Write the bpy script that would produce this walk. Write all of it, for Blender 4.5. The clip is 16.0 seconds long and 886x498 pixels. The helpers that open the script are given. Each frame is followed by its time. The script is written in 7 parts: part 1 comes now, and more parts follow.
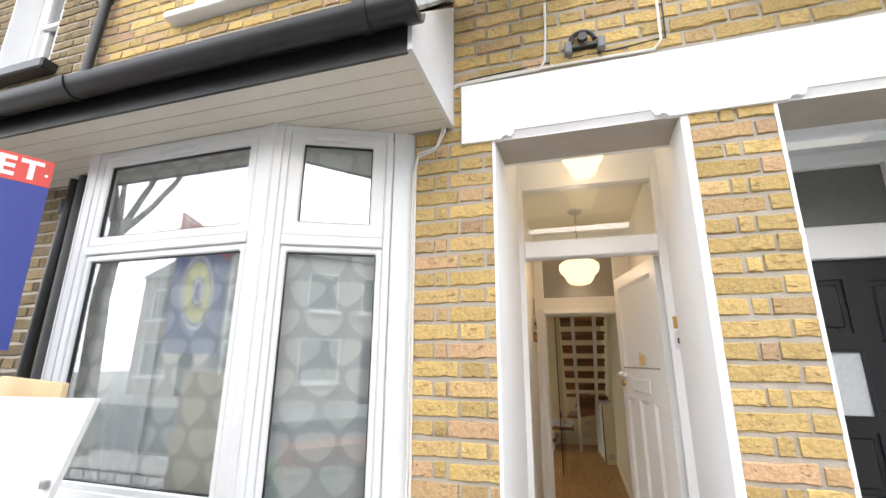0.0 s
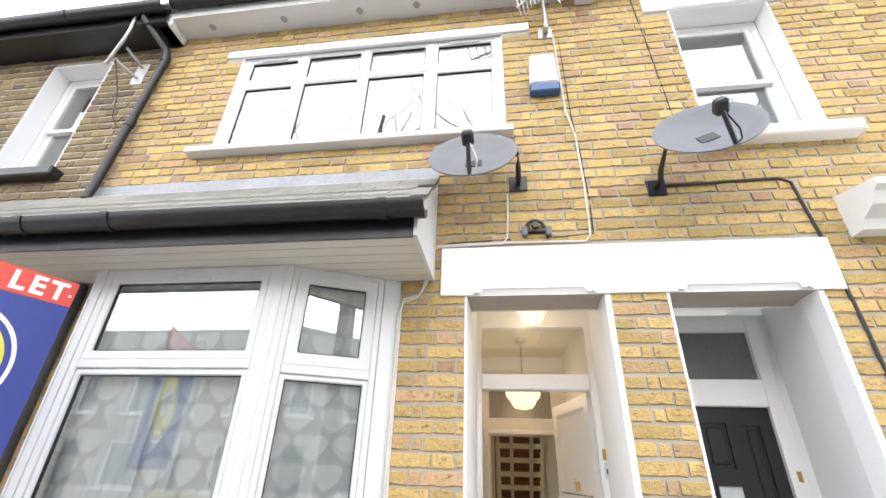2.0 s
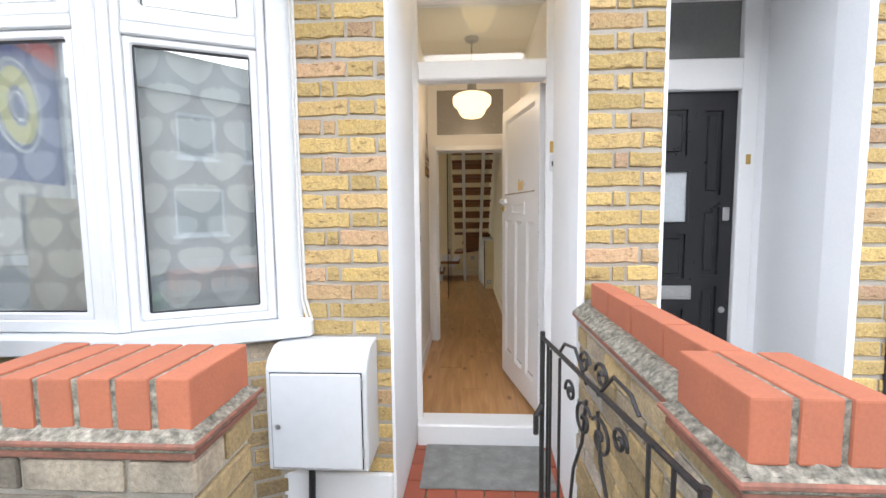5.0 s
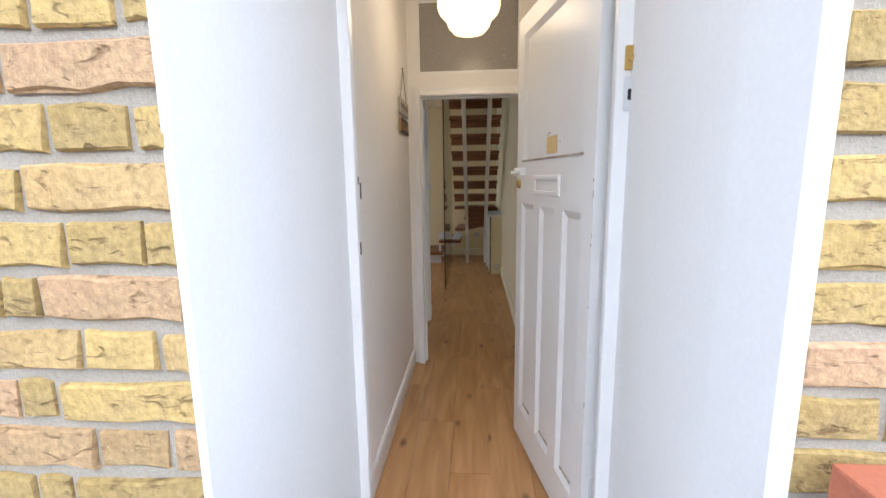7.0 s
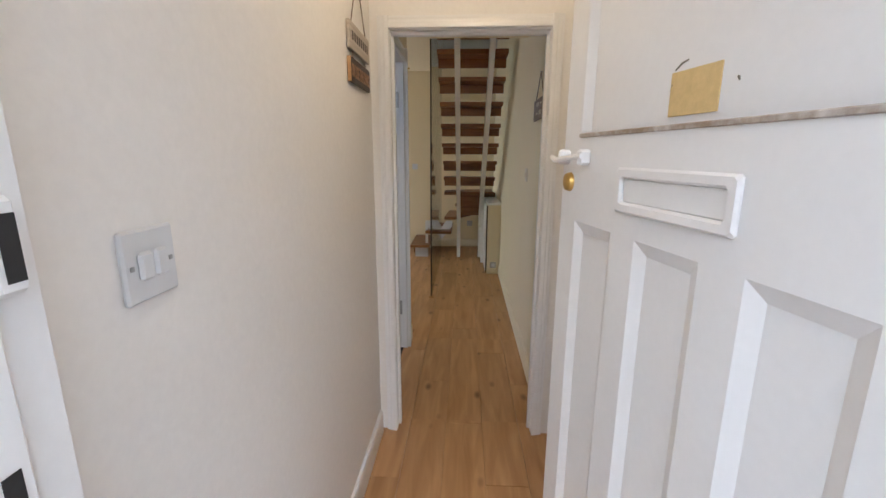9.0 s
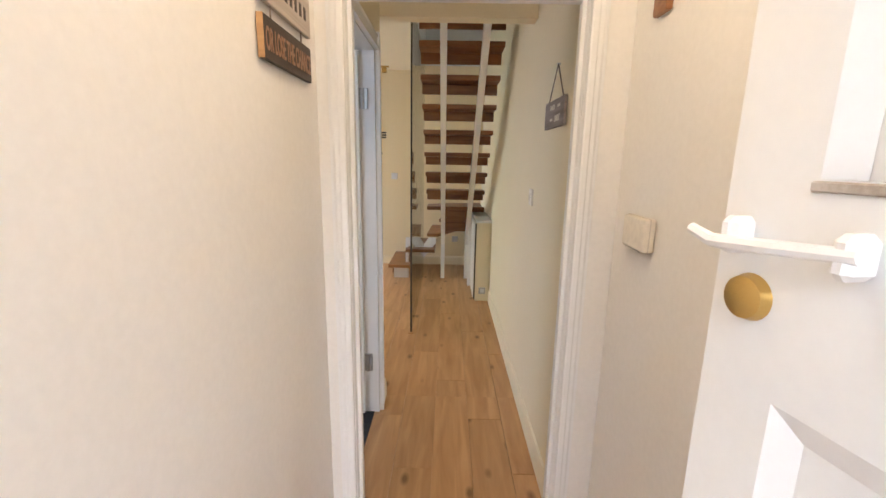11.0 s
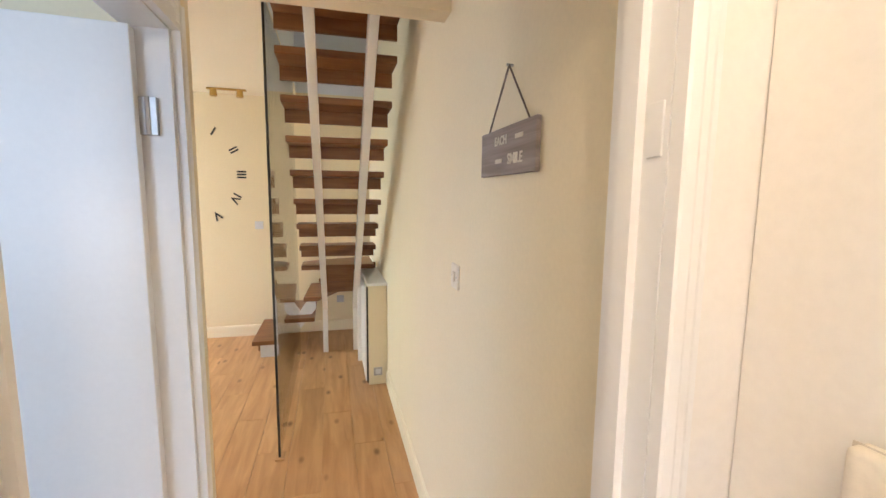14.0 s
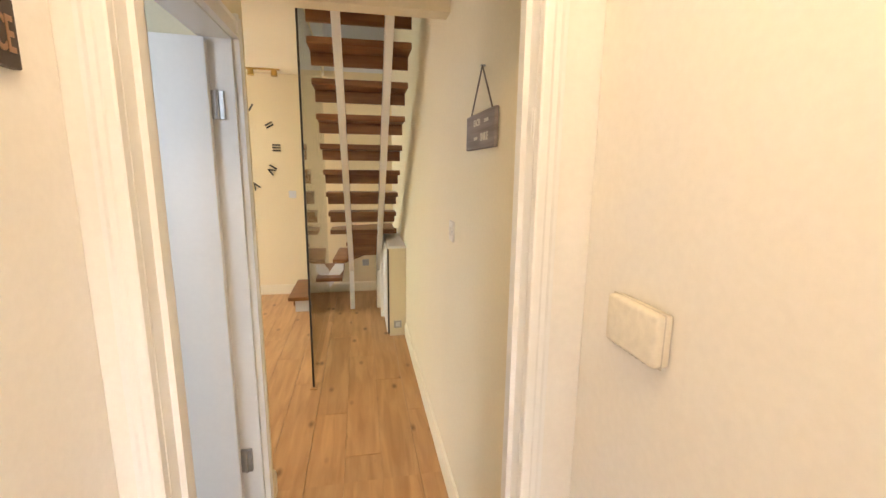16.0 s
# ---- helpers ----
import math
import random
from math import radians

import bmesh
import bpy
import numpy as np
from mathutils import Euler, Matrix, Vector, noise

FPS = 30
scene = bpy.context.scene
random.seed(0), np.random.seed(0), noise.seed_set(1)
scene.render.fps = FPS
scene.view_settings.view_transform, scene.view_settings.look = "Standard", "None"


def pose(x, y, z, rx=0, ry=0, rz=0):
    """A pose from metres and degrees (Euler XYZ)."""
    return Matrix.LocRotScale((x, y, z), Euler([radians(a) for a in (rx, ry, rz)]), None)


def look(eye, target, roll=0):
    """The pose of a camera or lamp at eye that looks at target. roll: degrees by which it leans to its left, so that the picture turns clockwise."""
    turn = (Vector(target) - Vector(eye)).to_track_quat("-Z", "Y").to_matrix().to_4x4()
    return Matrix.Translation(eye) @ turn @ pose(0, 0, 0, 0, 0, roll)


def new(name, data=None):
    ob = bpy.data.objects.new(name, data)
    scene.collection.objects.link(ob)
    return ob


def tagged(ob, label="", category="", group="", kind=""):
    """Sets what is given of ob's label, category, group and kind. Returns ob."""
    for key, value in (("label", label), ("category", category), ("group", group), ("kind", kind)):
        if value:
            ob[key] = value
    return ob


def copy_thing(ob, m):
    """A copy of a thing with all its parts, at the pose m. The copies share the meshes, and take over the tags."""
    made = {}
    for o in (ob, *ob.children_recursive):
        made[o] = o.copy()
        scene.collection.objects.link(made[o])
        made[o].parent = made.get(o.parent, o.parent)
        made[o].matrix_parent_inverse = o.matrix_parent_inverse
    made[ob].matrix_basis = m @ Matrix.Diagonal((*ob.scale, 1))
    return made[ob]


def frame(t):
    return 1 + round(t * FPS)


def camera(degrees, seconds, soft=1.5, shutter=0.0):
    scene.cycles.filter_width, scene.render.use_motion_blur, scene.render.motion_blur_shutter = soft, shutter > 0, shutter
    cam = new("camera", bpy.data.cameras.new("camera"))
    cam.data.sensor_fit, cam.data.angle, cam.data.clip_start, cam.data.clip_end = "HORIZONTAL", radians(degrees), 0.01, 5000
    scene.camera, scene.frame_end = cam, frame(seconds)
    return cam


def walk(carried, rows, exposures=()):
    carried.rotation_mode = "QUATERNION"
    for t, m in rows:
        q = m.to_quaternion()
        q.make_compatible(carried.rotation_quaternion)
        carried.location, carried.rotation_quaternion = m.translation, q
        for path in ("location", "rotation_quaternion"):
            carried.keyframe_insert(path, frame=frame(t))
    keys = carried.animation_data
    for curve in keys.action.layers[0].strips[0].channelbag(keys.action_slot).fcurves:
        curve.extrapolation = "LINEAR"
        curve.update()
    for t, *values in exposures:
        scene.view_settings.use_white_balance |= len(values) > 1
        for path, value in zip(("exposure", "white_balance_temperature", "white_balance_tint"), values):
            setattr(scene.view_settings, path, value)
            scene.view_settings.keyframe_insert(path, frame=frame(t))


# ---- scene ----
cam = camera(92.1, 16.0)
PATH = [
    (0, (0.322, -0.145, 1.505), (-0.242, 1.707, 2.006), 0.4),
    (0.5, (0.302, -0.323, 1.483), (-0.046, 1.596, 1.929), 0.0),
    (1, (0.239, -0.515, 1.484), (-0.014, 1.417, 1.935), -0.8),
    (1.5, (0.223, -0.644, 1.549), (-0.041, 1.198, 2.283), 1.1),
    (2, (0.217, -0.718, 1.581), (-0.044, 1.037, 2.503), 2.0),
    (2.5, (0.21, -0.8, 1.585), (-0.076, 0.853, 2.673), 3.2),
    (3, (0.2, -0.772, 1.571), (-0.072, 0.943, 2.563), 3.1),
    (3.5, (0.198, -0.627, 1.519), (-0.043, 1.254, 2.156), 1.6),
    (4, (0.23, -0.479, 1.422), (0.068, 1.511, 1.536), 1.0),
    (4.5, (0.269, -0.348, 1.342), (0.138, 1.645, 1.241), -0.6),
    (4.7, (0.3, -0.279, 1.329), (0.19, 1.714, 1.193), -0.6),
    (6.8, (0.436, 1.05, 1.365), (0.287, 3.023, 1.073), -0.5),
    (7, (0.417, 1.161, 1.387), (0.271, 3.129, 1.059), -0.8),
    (7.5, (0.37, 1.428, 1.385), (0.277, 3.39, 1.007), -1.2),
    (8, (0.358, 1.687, 1.395), (0.362, 3.641, 0.968), -0.5),
    (8.5, (0.374, 1.981, 1.405), (0.308, 3.933, 0.975), -0.8),
    (9, (0.384, 2.225, 1.418), (0.284, 4.175, 0.985), 0.2),
    (9.5, (0.348, 2.428, 1.451), (0.366, 4.385, 1.039), 1.7),
    (9.7, (0.335, 2.469, 1.456), (0.37, 4.426, 1.047), 0.4),
    (11.8, (0.356, 3.184, 1.507), (0.32, 5.14, 1.091), 1.5),
    (12, (0.347, 3.24, 1.516), (0.402, 5.201, 1.127), 2.1),
    (12.5, (0.336, 3.382, 1.52), (0.504, 5.328, 1.09), 1.7),
    (13, (0.358, 3.551, 1.524), (0.56, 5.508, 1.163), 1.1),
    (13.5, (0.4, 3.692, 1.545), (0.771, 5.628, 1.209), 0.9),
    (14, (0.385, 3.817, 1.56), (0.885, 5.738, 1.318), 0.6),
    (14.5, (0.382, 3.848, 1.58), (0.853, 5.786, 1.435), -0.2),
    (15, (0.413, 3.767, 1.569), (1.017, 5.664, 1.379), 0.4),
    (15.5, (0.419, 3.618, 1.565), (0.841, 5.557, 1.318), 0.4),
    (16, (0.411, 3.42, 1.548), (0.786, 5.35, 1.182), 0.7),
]
EXPOSURES = [(0.0, 0.22, 6300, 10), (3.5, 0.22, 6300, 10), (4.5, 0.26, 6050, 10), (7.0, 0.40, 5500, 10), (7.5, 0.46, 5500, 10), (8.0, 0.48, 5500, 10), (8.5, 0.5, 5500, 10), (9.0, 0.66, 5450, 10), (9.7, 1.0, 5500, 10), (11.8, 1.65, 5700, 12), (13.0, 1.85, 5450, 12), (14.5, 2.0, 5750, 12), (15.0, 2.0, 5800, 12), (16.0, 1.9, 6400, 11)]
walk(cam, [(t, look(eye, target, roll)) for t, eye, target, roll in PATH], EXPOSURES)

# ---------------- world and sun: bright overcast ----------------
world = bpy.data.worlds.new("overcast")
scene.world = world
world.use_nodes = True
wn, wl = world.node_tree.nodes, world.node_tree.links
sky = wn.new("ShaderNodeTexSky")
sky.sky_type = "NISHITA"
sky.sun_disc = False
sky.sun_elevation, sky.sun_rotation = radians(28), radians(175)
sky.dust_density = 3.0
veil = wn.new("ShaderNodeMix")
veil.data_type = "RGBA"
veil.inputs["Factor"].default_value = 0.75
veil.inputs["B"].default_value = (11.8, 11.9, 12.2, 1)
wl.new(sky.outputs["Color"], veil.inputs["A"])
wl.new(veil.outputs["Result"], wn["Background"].inputs["Color"])
wn["Background"].inputs["Strength"].default_value = 0.28
sun_data = bpy.data.lights.new("sun", "SUN")
sun_data.energy, sun_data.angle, sun_data.color = 1.9, radians(105), (1.0, 0.98, 0.95)
sun = new("sun", sun_data)
sun.matrix_world = look((0, 0, 20), (2.6, 12.0, 13.6))


# ---------------- materials ----------------
def mat(name, base, rough=0.6, metal=0.0, spot=None, spots=(4.0, 0.5), grain=(60.0, 0.06), bump=(120.0, 0.1), vary=0.0, spec=0.5, tint=None, pits=None):
    """A painted or plain surface: base colour, large blotches towards spot, fine grain and relief. vary: by object and island."""
    m = bpy.data.materials.new(name)
    m.use_nodes = True
    n, l = m.node_tree.nodes, m.node_tree.links
    b = n["Principled BSDF"]
    b.inputs["Roughness"].default_value, b.inputs["Metallic"].default_value = rough, metal
    b.inputs["Specular IOR Level"].default_value = spec
    co = n.new("ShaderNodeTexCoord").outputs["Object"]
    last = None

    def mix(a, bcol, fac, mode="MIX"):
        x = n.new("ShaderNodeMix")
        x.data_type, x.blend_type = "RGBA", mode
        for key, v in (("A", a), ("B", bcol), ("Factor", fac)):
            if isinstance(v, bpy.types.NodeSocket):
                l.new(v, x.inputs[key])
            else:
                x.inputs[key].default_value = v
        return x.outputs["Result"]

    def tex(scale, detail=4, rough_=0.6):
        t = n.new("ShaderNodeTexNoise")
        t.inputs["Scale"].default_value, t.inputs["Detail"].default_value, t.inputs["Roughness"].default_value = scale, detail, rough_
        l.new(co, t.inputs["Vector"])
        return t.outputs["Fac"]

    def ramp(f, lo, hi, a=0.0, z=1.0):
        r = n.new("ShaderNodeMapRange")
        for key, v in (("From Min", lo), ("From Max", hi), ("To Min", a), ("To Max", z)):
            r.inputs[key].default_value = v
        l.new(f, r.inputs["Value"])
        return r.outputs["Result"]

    col = (*base, 1)
    if vary:
        rnd = n.new("ShaderNodeObjectInfo").outputs["Random"]
        isl = n.new("ShaderNodeNewGeometry").outputs["Random Per Island"]
        add = n.new("ShaderNodeMath")
        l.new(rnd, add.inputs[0]), l.new(isl, add.inputs[1])
        fr = n.new("ShaderNodeMath")
        fr.operation = "FRACT"
        l.new(add.outputs[0], fr.inputs[0])
        f = fr.outputs[0]
        if tint:
            col = mix(col, (*tint, 1), ramp(f, 0.72, 1.0, 0.0, 0.9))
        mul = n.new("ShaderNodeMath")
        mul.operation, mul.inputs[1].default_value = "MULTIPLY", 7.31
        l.new(f, mul.inputs[0])
        fr2 = n.new("ShaderNodeMath")
        fr2.operation = "FRACT"
        l.new(mul.outputs[0], fr2.inputs[0])
        val = ramp(fr2.outputs[0], 0, 1, 1 - vary, 1 + vary * 0.6)
        hsv = n.new("ShaderNodeHueSaturation")
        l.new(val, hsv.inputs["Value"])
        if isinstance(col, tuple):
            hsv.inputs["Color"].default_value = col
        else:
            l.new(col, hsv.inputs["Color"])
        col = hsv.outputs["Color"]
    if spot:
        col = mix(col, (*spot, 1), ramp(tex(spots[0], 5), 0.38, 0.82, 0, spots[1]))
    hollow = None
    if pits:
        mp = n.new("ShaderNodeMapping")
        mp.inputs["Scale"].default_value = (1.0, 1.0, 2.2)
        mp.inputs["Rotation"].default_value = (0.0, 0.35, 0.0)
        off = n.new("ShaderNodeVectorMath")
        sc = n.new("ShaderNodeVectorMath")
        sc.operation, sc.inputs["Scale"].default_value = "SCALE", 23.0
        comb = n.new("ShaderNodeCombineXYZ")
        for k in range(3):
            l.new(f, comb.inputs[k])
        l.new(comb.outputs[0], sc.inputs[0]), l.new(co, off.inputs[0]), l.new(sc.outputs[0], off.inputs[1])
        l.new(off.outputs[0], mp.inputs["Vector"])
        pt = n.new("ShaderNodeTexNoise")
        pt.inputs["Scale"].default_value, pt.inputs["Detail"].default_value, pt.inputs["Distortion"].default_value = pits[0], 3, 0.8
        l.new(mp.outputs[0], pt.inputs["Vector"])
        hollow = ramp(pt.outputs["Fac"], 0.60, 0.72, 0.0, 1.0)
        soft = ramp(pt.outputs["Fac"], 0.58, 0.70, 0.0, pits[1])
        col = mix(col, (base[0] * 0.30, base[1] * 0.25, base[2] * 0.3, 1), soft)
    g = tex(grain[0], 3)
    dark = n.new("ShaderNodeHueSaturation")
    l.new(ramp(g, 0.3, 0.7, 1 - grain[1], 1 + grain[1]), dark.inputs["Value"])
    if isinstance(col, tuple):
        dark.inputs["Color"].default_value = col
    else:
        l.new(col, dark.inputs["Color"])
    l.new(dark.outputs["Color"], b.inputs["Base Color"])
    l.new(ramp(tex(9.0), 0.3, 0.7, max(rough - 0.03, 0.02), min(rough + 0.03, 1)), b.inputs["Roughness"])
    bp = n.new("ShaderNodeBump")
    bp.inputs["Strength"].default_value, bp.inputs["Distance"].default_value = bump[1], 0.01
    high = tex(bump[0], 4)
    if hollow:
        sub_ = n.new("ShaderNodeMath")
        sub_.operation = "SUBTRACT"
        l.new(high, sub_.inputs[0]), l.new(hollow, sub_.inputs[1])
        high = sub_.outputs[0]
    l.new(high, bp.inputs["Height"])
    l.new(bp.outputs["Normal"], b.inputs["Normal"])
    return m


def wood(name, dark, light, rough=0.45, scale=(1.5, 14, 14), vary=0.12, knots=True):
    m = bpy.data.materials.new(name)
    m.use_nodes = True
    n, l = m.node_tree.nodes, m.node_tree.links
    b = n["Principled BSDF"]
    b.inputs["Roughness"].default_value = rough
    co = n.new("ShaderNodeTexCoord").outputs["Object"]
    info = n.new("ShaderNodeObjectInfo")
    off = n.new("ShaderNodeVectorMath")
    off.operation = "ADD"
    sc = n.new("ShaderNodeVectorMath")
    sc.operation, sc.inputs["Scale"].default_value = "SCALE", 37.0
    comb = n.new("ShaderNodeCombineXYZ")
    for k in range(3):
        l.new(info.outputs["Random"], comb.inputs[k])
    l.new(comb.outputs[0], sc.inputs[0])
    l.new(co, off.inputs[0]), l.new(sc.outputs[0], off.inputs[1])
    mp = n.new("ShaderNodeMapping")
    mp.inputs["Scale"].default_value = scale
    l.new(off.outputs[0], mp.inputs["Vector"])
    t = n.new("ShaderNodeTexNoise")
    t.inputs["Scale"].default_value, t.inputs["Detail"].default_value, t.inputs["Distortion"].default_value = 2.2, 6, 0.6
    l.new(mp.outputs[0], t.inputs["Vector"])
    r = n.new("ShaderNodeValToRGB")
    r.color_ramp.elements[0].position, r.color_ramp.elements[1].position = 0.32, 0.68
    r.color_ramp.elements[0].color, r.color_ramp.elements[1].color = (*dark, 1), (*light, 1)
    l.new(t.outputs["Fac"], r.inputs["Fac"])
    col = r.outputs["Color"]
    if knots:
        mk = n.new("ShaderNodeMapping")
        mk.inputs["Scale"].default_value = tuple(3.2 if s < 5 else 6.5 for s in scale)
        l.new(off.outputs[0], mk.inputs["Vector"])
        v = n.new("ShaderNodeTexVoronoi")
        v.inputs["Scale"].default_value = 1.0
        l.new(mk.outputs[0], v.inputs["Vector"])
        mr = n.new("ShaderNodeMapRange")
        for key, val in (("From Min", 0.05), ("From Max", 0.16), ("To Min", 0.85), ("To Max", 0.0)):
            mr.inputs[key].default_value = val
        l.new(v.outputs["Distance"], mr.inputs["Value"])
        x = n.new("ShaderNodeMix")
        x.data_type = "RGBA"
        l.new(col, x.inputs["A"]), l.new(mr.outputs[0], x.inputs["Factor"])
        x.inputs["B"].default_value = (dark[0] * 0.35, dark[1] * 0.3, dark[2] * 0.25, 1)
        col = x.outputs["Result"]
    hs = n.new("ShaderNodeHueSaturation")
    vr = n.new("ShaderNodeMapRange")
    vr.inputs["To Min"].default_value, vr.inputs["To Max"].default_value = 1 - vary, 1 + vary
    l.new(info.outputs["Random"], vr.inputs["Value"]), l.new(vr.outputs[0], hs.inputs["Value"]), l.new(col, hs.inputs["Color"])
    l.new(hs.outputs["Color"], b.inputs["Base Color"])
    bp = n.new("ShaderNodeBump")
    bp.inputs["Strength"].default_value, bp.inputs["Distance"].default_value = 0.12, 0.004
    l.new(t.outputs["Fac"], bp.inputs["Height"]), l.new(bp.outputs[0], b.inputs["Normal"])
    return m


def pane_mat(name, tint=(0.97, 0.99, 0.98), normal_gloss=0.10, rough=0.0):
    m = bpy.data.materials.new(name)
    m.use_nodes = True
    n, l = m.node_tree.nodes, m.node_tree.links
    n.remove(n["Principled BSDF"])
    tr, gl, lw, mx = n.new("ShaderNodeBsdfTransparent"), n.new("ShaderNodeBsdfGlossy"), n.new("ShaderNodeLayerWeight"), n.new("ShaderNodeMixShader")
    tr.inputs["Color"].default_value = (*tint, 1)
    gl.inputs["Roughness"].default_value = rough
    pw, am = n.new("ShaderNodeMath"), n.new("ShaderNodeMapRange")
    pw.operation, pw.inputs[1].default_value = "POWER", 3.0
    l.new(lw.outputs["Facing"], pw.inputs[0]), l.new(pw.outputs[0], am.inputs["Value"])
    am.inputs["To Min"].default_value, am.inputs["To Max"].default_value = normal_gloss, 0.9
    l.new(am.outputs[0], mx.inputs[0]), l.new(tr.outputs[0], mx.inputs[1]), l.new(gl.outputs[0], mx.inputs[2])
    l.new(mx.outputs[0], n["Material Output"].inputs["Surface"])
    return m


def glow(name, colour, strength):
    m = bpy.data.materials.new(name)
    m.use_nodes = True
    b = m.node_tree.nodes["Principled BSDF"]
    b.inputs["Base Color"].default_value = (0.85, 0.8, 0.7, 1)
    b.inputs["Roughness"].default_value = 0.25
    b.inputs["Emission Color"].default_value, b.inputs["Emission Strength"].default_value = (*colour, 1), strength
    return m


STOCK = mat("yellow_stock_brick", (0.54, 0.38, 0.135), 0.9, spot=(0.42, 0.315, 0.16), spots=(11, 0.7), grain=(90, 0.22), bump=(70, 0.5), vary=0.30, tint=(0.46, 0.28, 0.19), pits=(26.0, 0.6))
GREY_STOCK = mat("weathered_stock_brick", (0.27, 0.20, 0.10), 0.92, spot=(0.10, 0.08, 0.06), spots=(12, 0.7), grain=(80, 0.25), bump=(70, 0.7), vary=0.35, tint=(0.16, 0.12, 0.09))
MORTAR = mat("grey_mortar", (0.43, 0.39, 0.325), 0.95, spot=(0.30, 0.275, 0.24), spots=(7, 0.5), grain=(200, 0.1), bump=(160, 0.35))
REDBRICK = mat("orange_red_brick", (0.44, 0.145, 0.075), 0.85, spot=(0.33, 0.12, 0.07), spots=(12, 0.6), grain=(150, 0.06), bump=(150, 0.12), vary=0.08)
CEMENT = mat("mossy_cement", (0.30, 0.275, 0.22), 0.95, spot=(0.03, 0.03, 0.018), spots=(38, 1.0), grain=(70, 0.5), bump=(45, 1.0))
TILE_RED = mat("clay_creasing_tile", (0.30, 0.115, 0.075), 0.85, spot=(0.09, 0.075, 0.055), spots=(16, 0.85), grain=(90, 0.15), vary=0.15)
UPVC = mat("white_upvc", (0.68, 0.69, 0.70), 0.32, spot=(0.60, 0.60, 0.585), spots=(3, 0.35), grain=(20, 0.02), bump=(30, 0.02))
MASONRY = mat("white_masonry_paint", (0.84, 0.84, 0.84), 0.75, spot=(0.75, 0.75, 0.75), spots=(2.2, 0.3), grain=(90, 0.02), bump=(30, 0.04))
GLOSS = mat("white_gloss_paint", (0.84, 0.835, 0.825), 0.33, spot=(0.78, 0.77, 0.75), spots=(5, 0.08), grain=(60, 0.012), bump=(14, 0.012))
SOFFIT = mat("cream_plastic_soffit", (0.72, 0.68, 0.60), 0.45, spot=(0.5, 0.45, 0.38), spots=(2.5, 0.35), grain=(40, 0.03), bump=(40, 0.05))
BLACKP = mat("black_plastic", (0.012, 0.012, 0.013), 0.35, spot=(0.04, 0.04, 0.04), spots=(8, 0.4), grain=(60, 0.1), bump=(60, 0.05))
IRON = mat("black_painted_iron", (0.012, 0.012, 0.013), 0.42, spot=(0.08, 0.04, 0.025), spots=(30, 0.3), grain=(90, 0.2), bump=(120, 0.3))
RUST = mat("rusty_iron", (0.2, 0.075, 0.04), 0.85, spot=(0.09, 0.04, 0.025), spots=(40, 0.7), grain=(120, 0.2), bump=(90, 0.5))
LEAD = mat("grey_lead", (0.30, 0.31, 0.34), 0.55, spot=(0.45, 0.46, 0.48), spots=(5, 0.5), grain=(40, 0.08), bump=(30, 0.25))
SLATE = mat("weathered_roof_tile", (0.25, 0.24, 0.22), 0.85, spot=(0.14, 0.15, 0.11), spots=(8, 0.7), grain=(60, 0.18), bump=(50, 0.5), vary=0.2)
DISH = mat("grey_painted_dish", (0.15, 0.155, 0.17), 0.5, spot=(0.20, 0.21, 0.22), spots=(6, 0.5), grain=(120, 0.05))
STEEL = mat("galvanised_steel", (0.5, 0.5, 0.5), 0.4, 0.9, spot=(0.3, 0.3, 0.3), spots=(12, 0.5))
BRASS = mat("worn_brass", (0.6, 0.4, 0.12), 0.35, 0.9, spot=(0.4, 0.28, 0.1), spots=(30, 0.6))
CABLE_W = mat("white_cable", (0.66, 0.64, 0.6), 0.5)
CABLE_B = mat("black_cable", (0.02, 0.02, 0.02), 0.5)
DOORBLACK = mat("black_door_paint", (0.014, 0.014, 0.016), 0.3, grain=(60, 0.05), bump=(60, 0.05))
CREAM = mat("cream_wall_paint", (0.82, 0.735, 0.54), 0.7, spot=(0.77, 0.685, 0.49), spots=(1.6, 0.5), grain=(80, 0.02), bump=(60, 0.05))
HALLWHITE = mat("off_white_hall_paint", (0.84, 0.815, 0.775), 0.7, spot=(0.79, 0.765, 0.725), spots=(1.4, 0.6), grain=(60, 0.02), bump=(14, 0.10))
YELLOWWALL = mat("yellow_wall_paint", (0.80, 0.69, 0.45), 0.7, spot=(0.75, 0.63, 0.40), spots=(1.6, 0.5), grain=(80, 0.02), bump=(60, 0.05))
CEILING = mat("ceiling_paint", (0.78, 0.74, 0.66), 0.85, grain=(80, 0.02))
ROOMBLUE = mat("white_room_paint", (0.74, 0.76, 0.78), 0.7, grain=(80, 0.02))
LAMINATE = wood("oak_laminate", (0.43, 0.225, 0.085), (0.59, 0.335, 0.145), 0.34, (9, 0.9, 9), 0.07)
TREAD = wood("dark_oak_tread", (0.18, 0.07, 0.024), (0.30, 0.135, 0.05), 0.42, (1.2, 10, 10), 0.12, knots=False)
GREYWOOD = wood("greyed_sign_wood", (0.13, 0.10, 0.085), (0.27, 0.215, 0.18), 0.8, (6, 1.2, 24), 0.1, knots=False)
QUARRY = mat("red_quarry_tile", (0.36, 0.095, 0.05), 0.6, spot=(0.22, 0.07, 0.045), spots=(6, 0.5), grain=(80, 0.1), vary=0.15)
GLASS = pane_mat("window_glass", normal_gloss=0.19)
GREENGLASS = pane_mat("toughened_glass", (0.93, 0.955, 0.90), 0.05)
FROSTED = mat("grey_obscure_glass", (0.17, 0.17, 0.16), 0.15)
SHADE = glow("opal_lamp_glass", (1.0, 0.76, 0.40), 1.25)
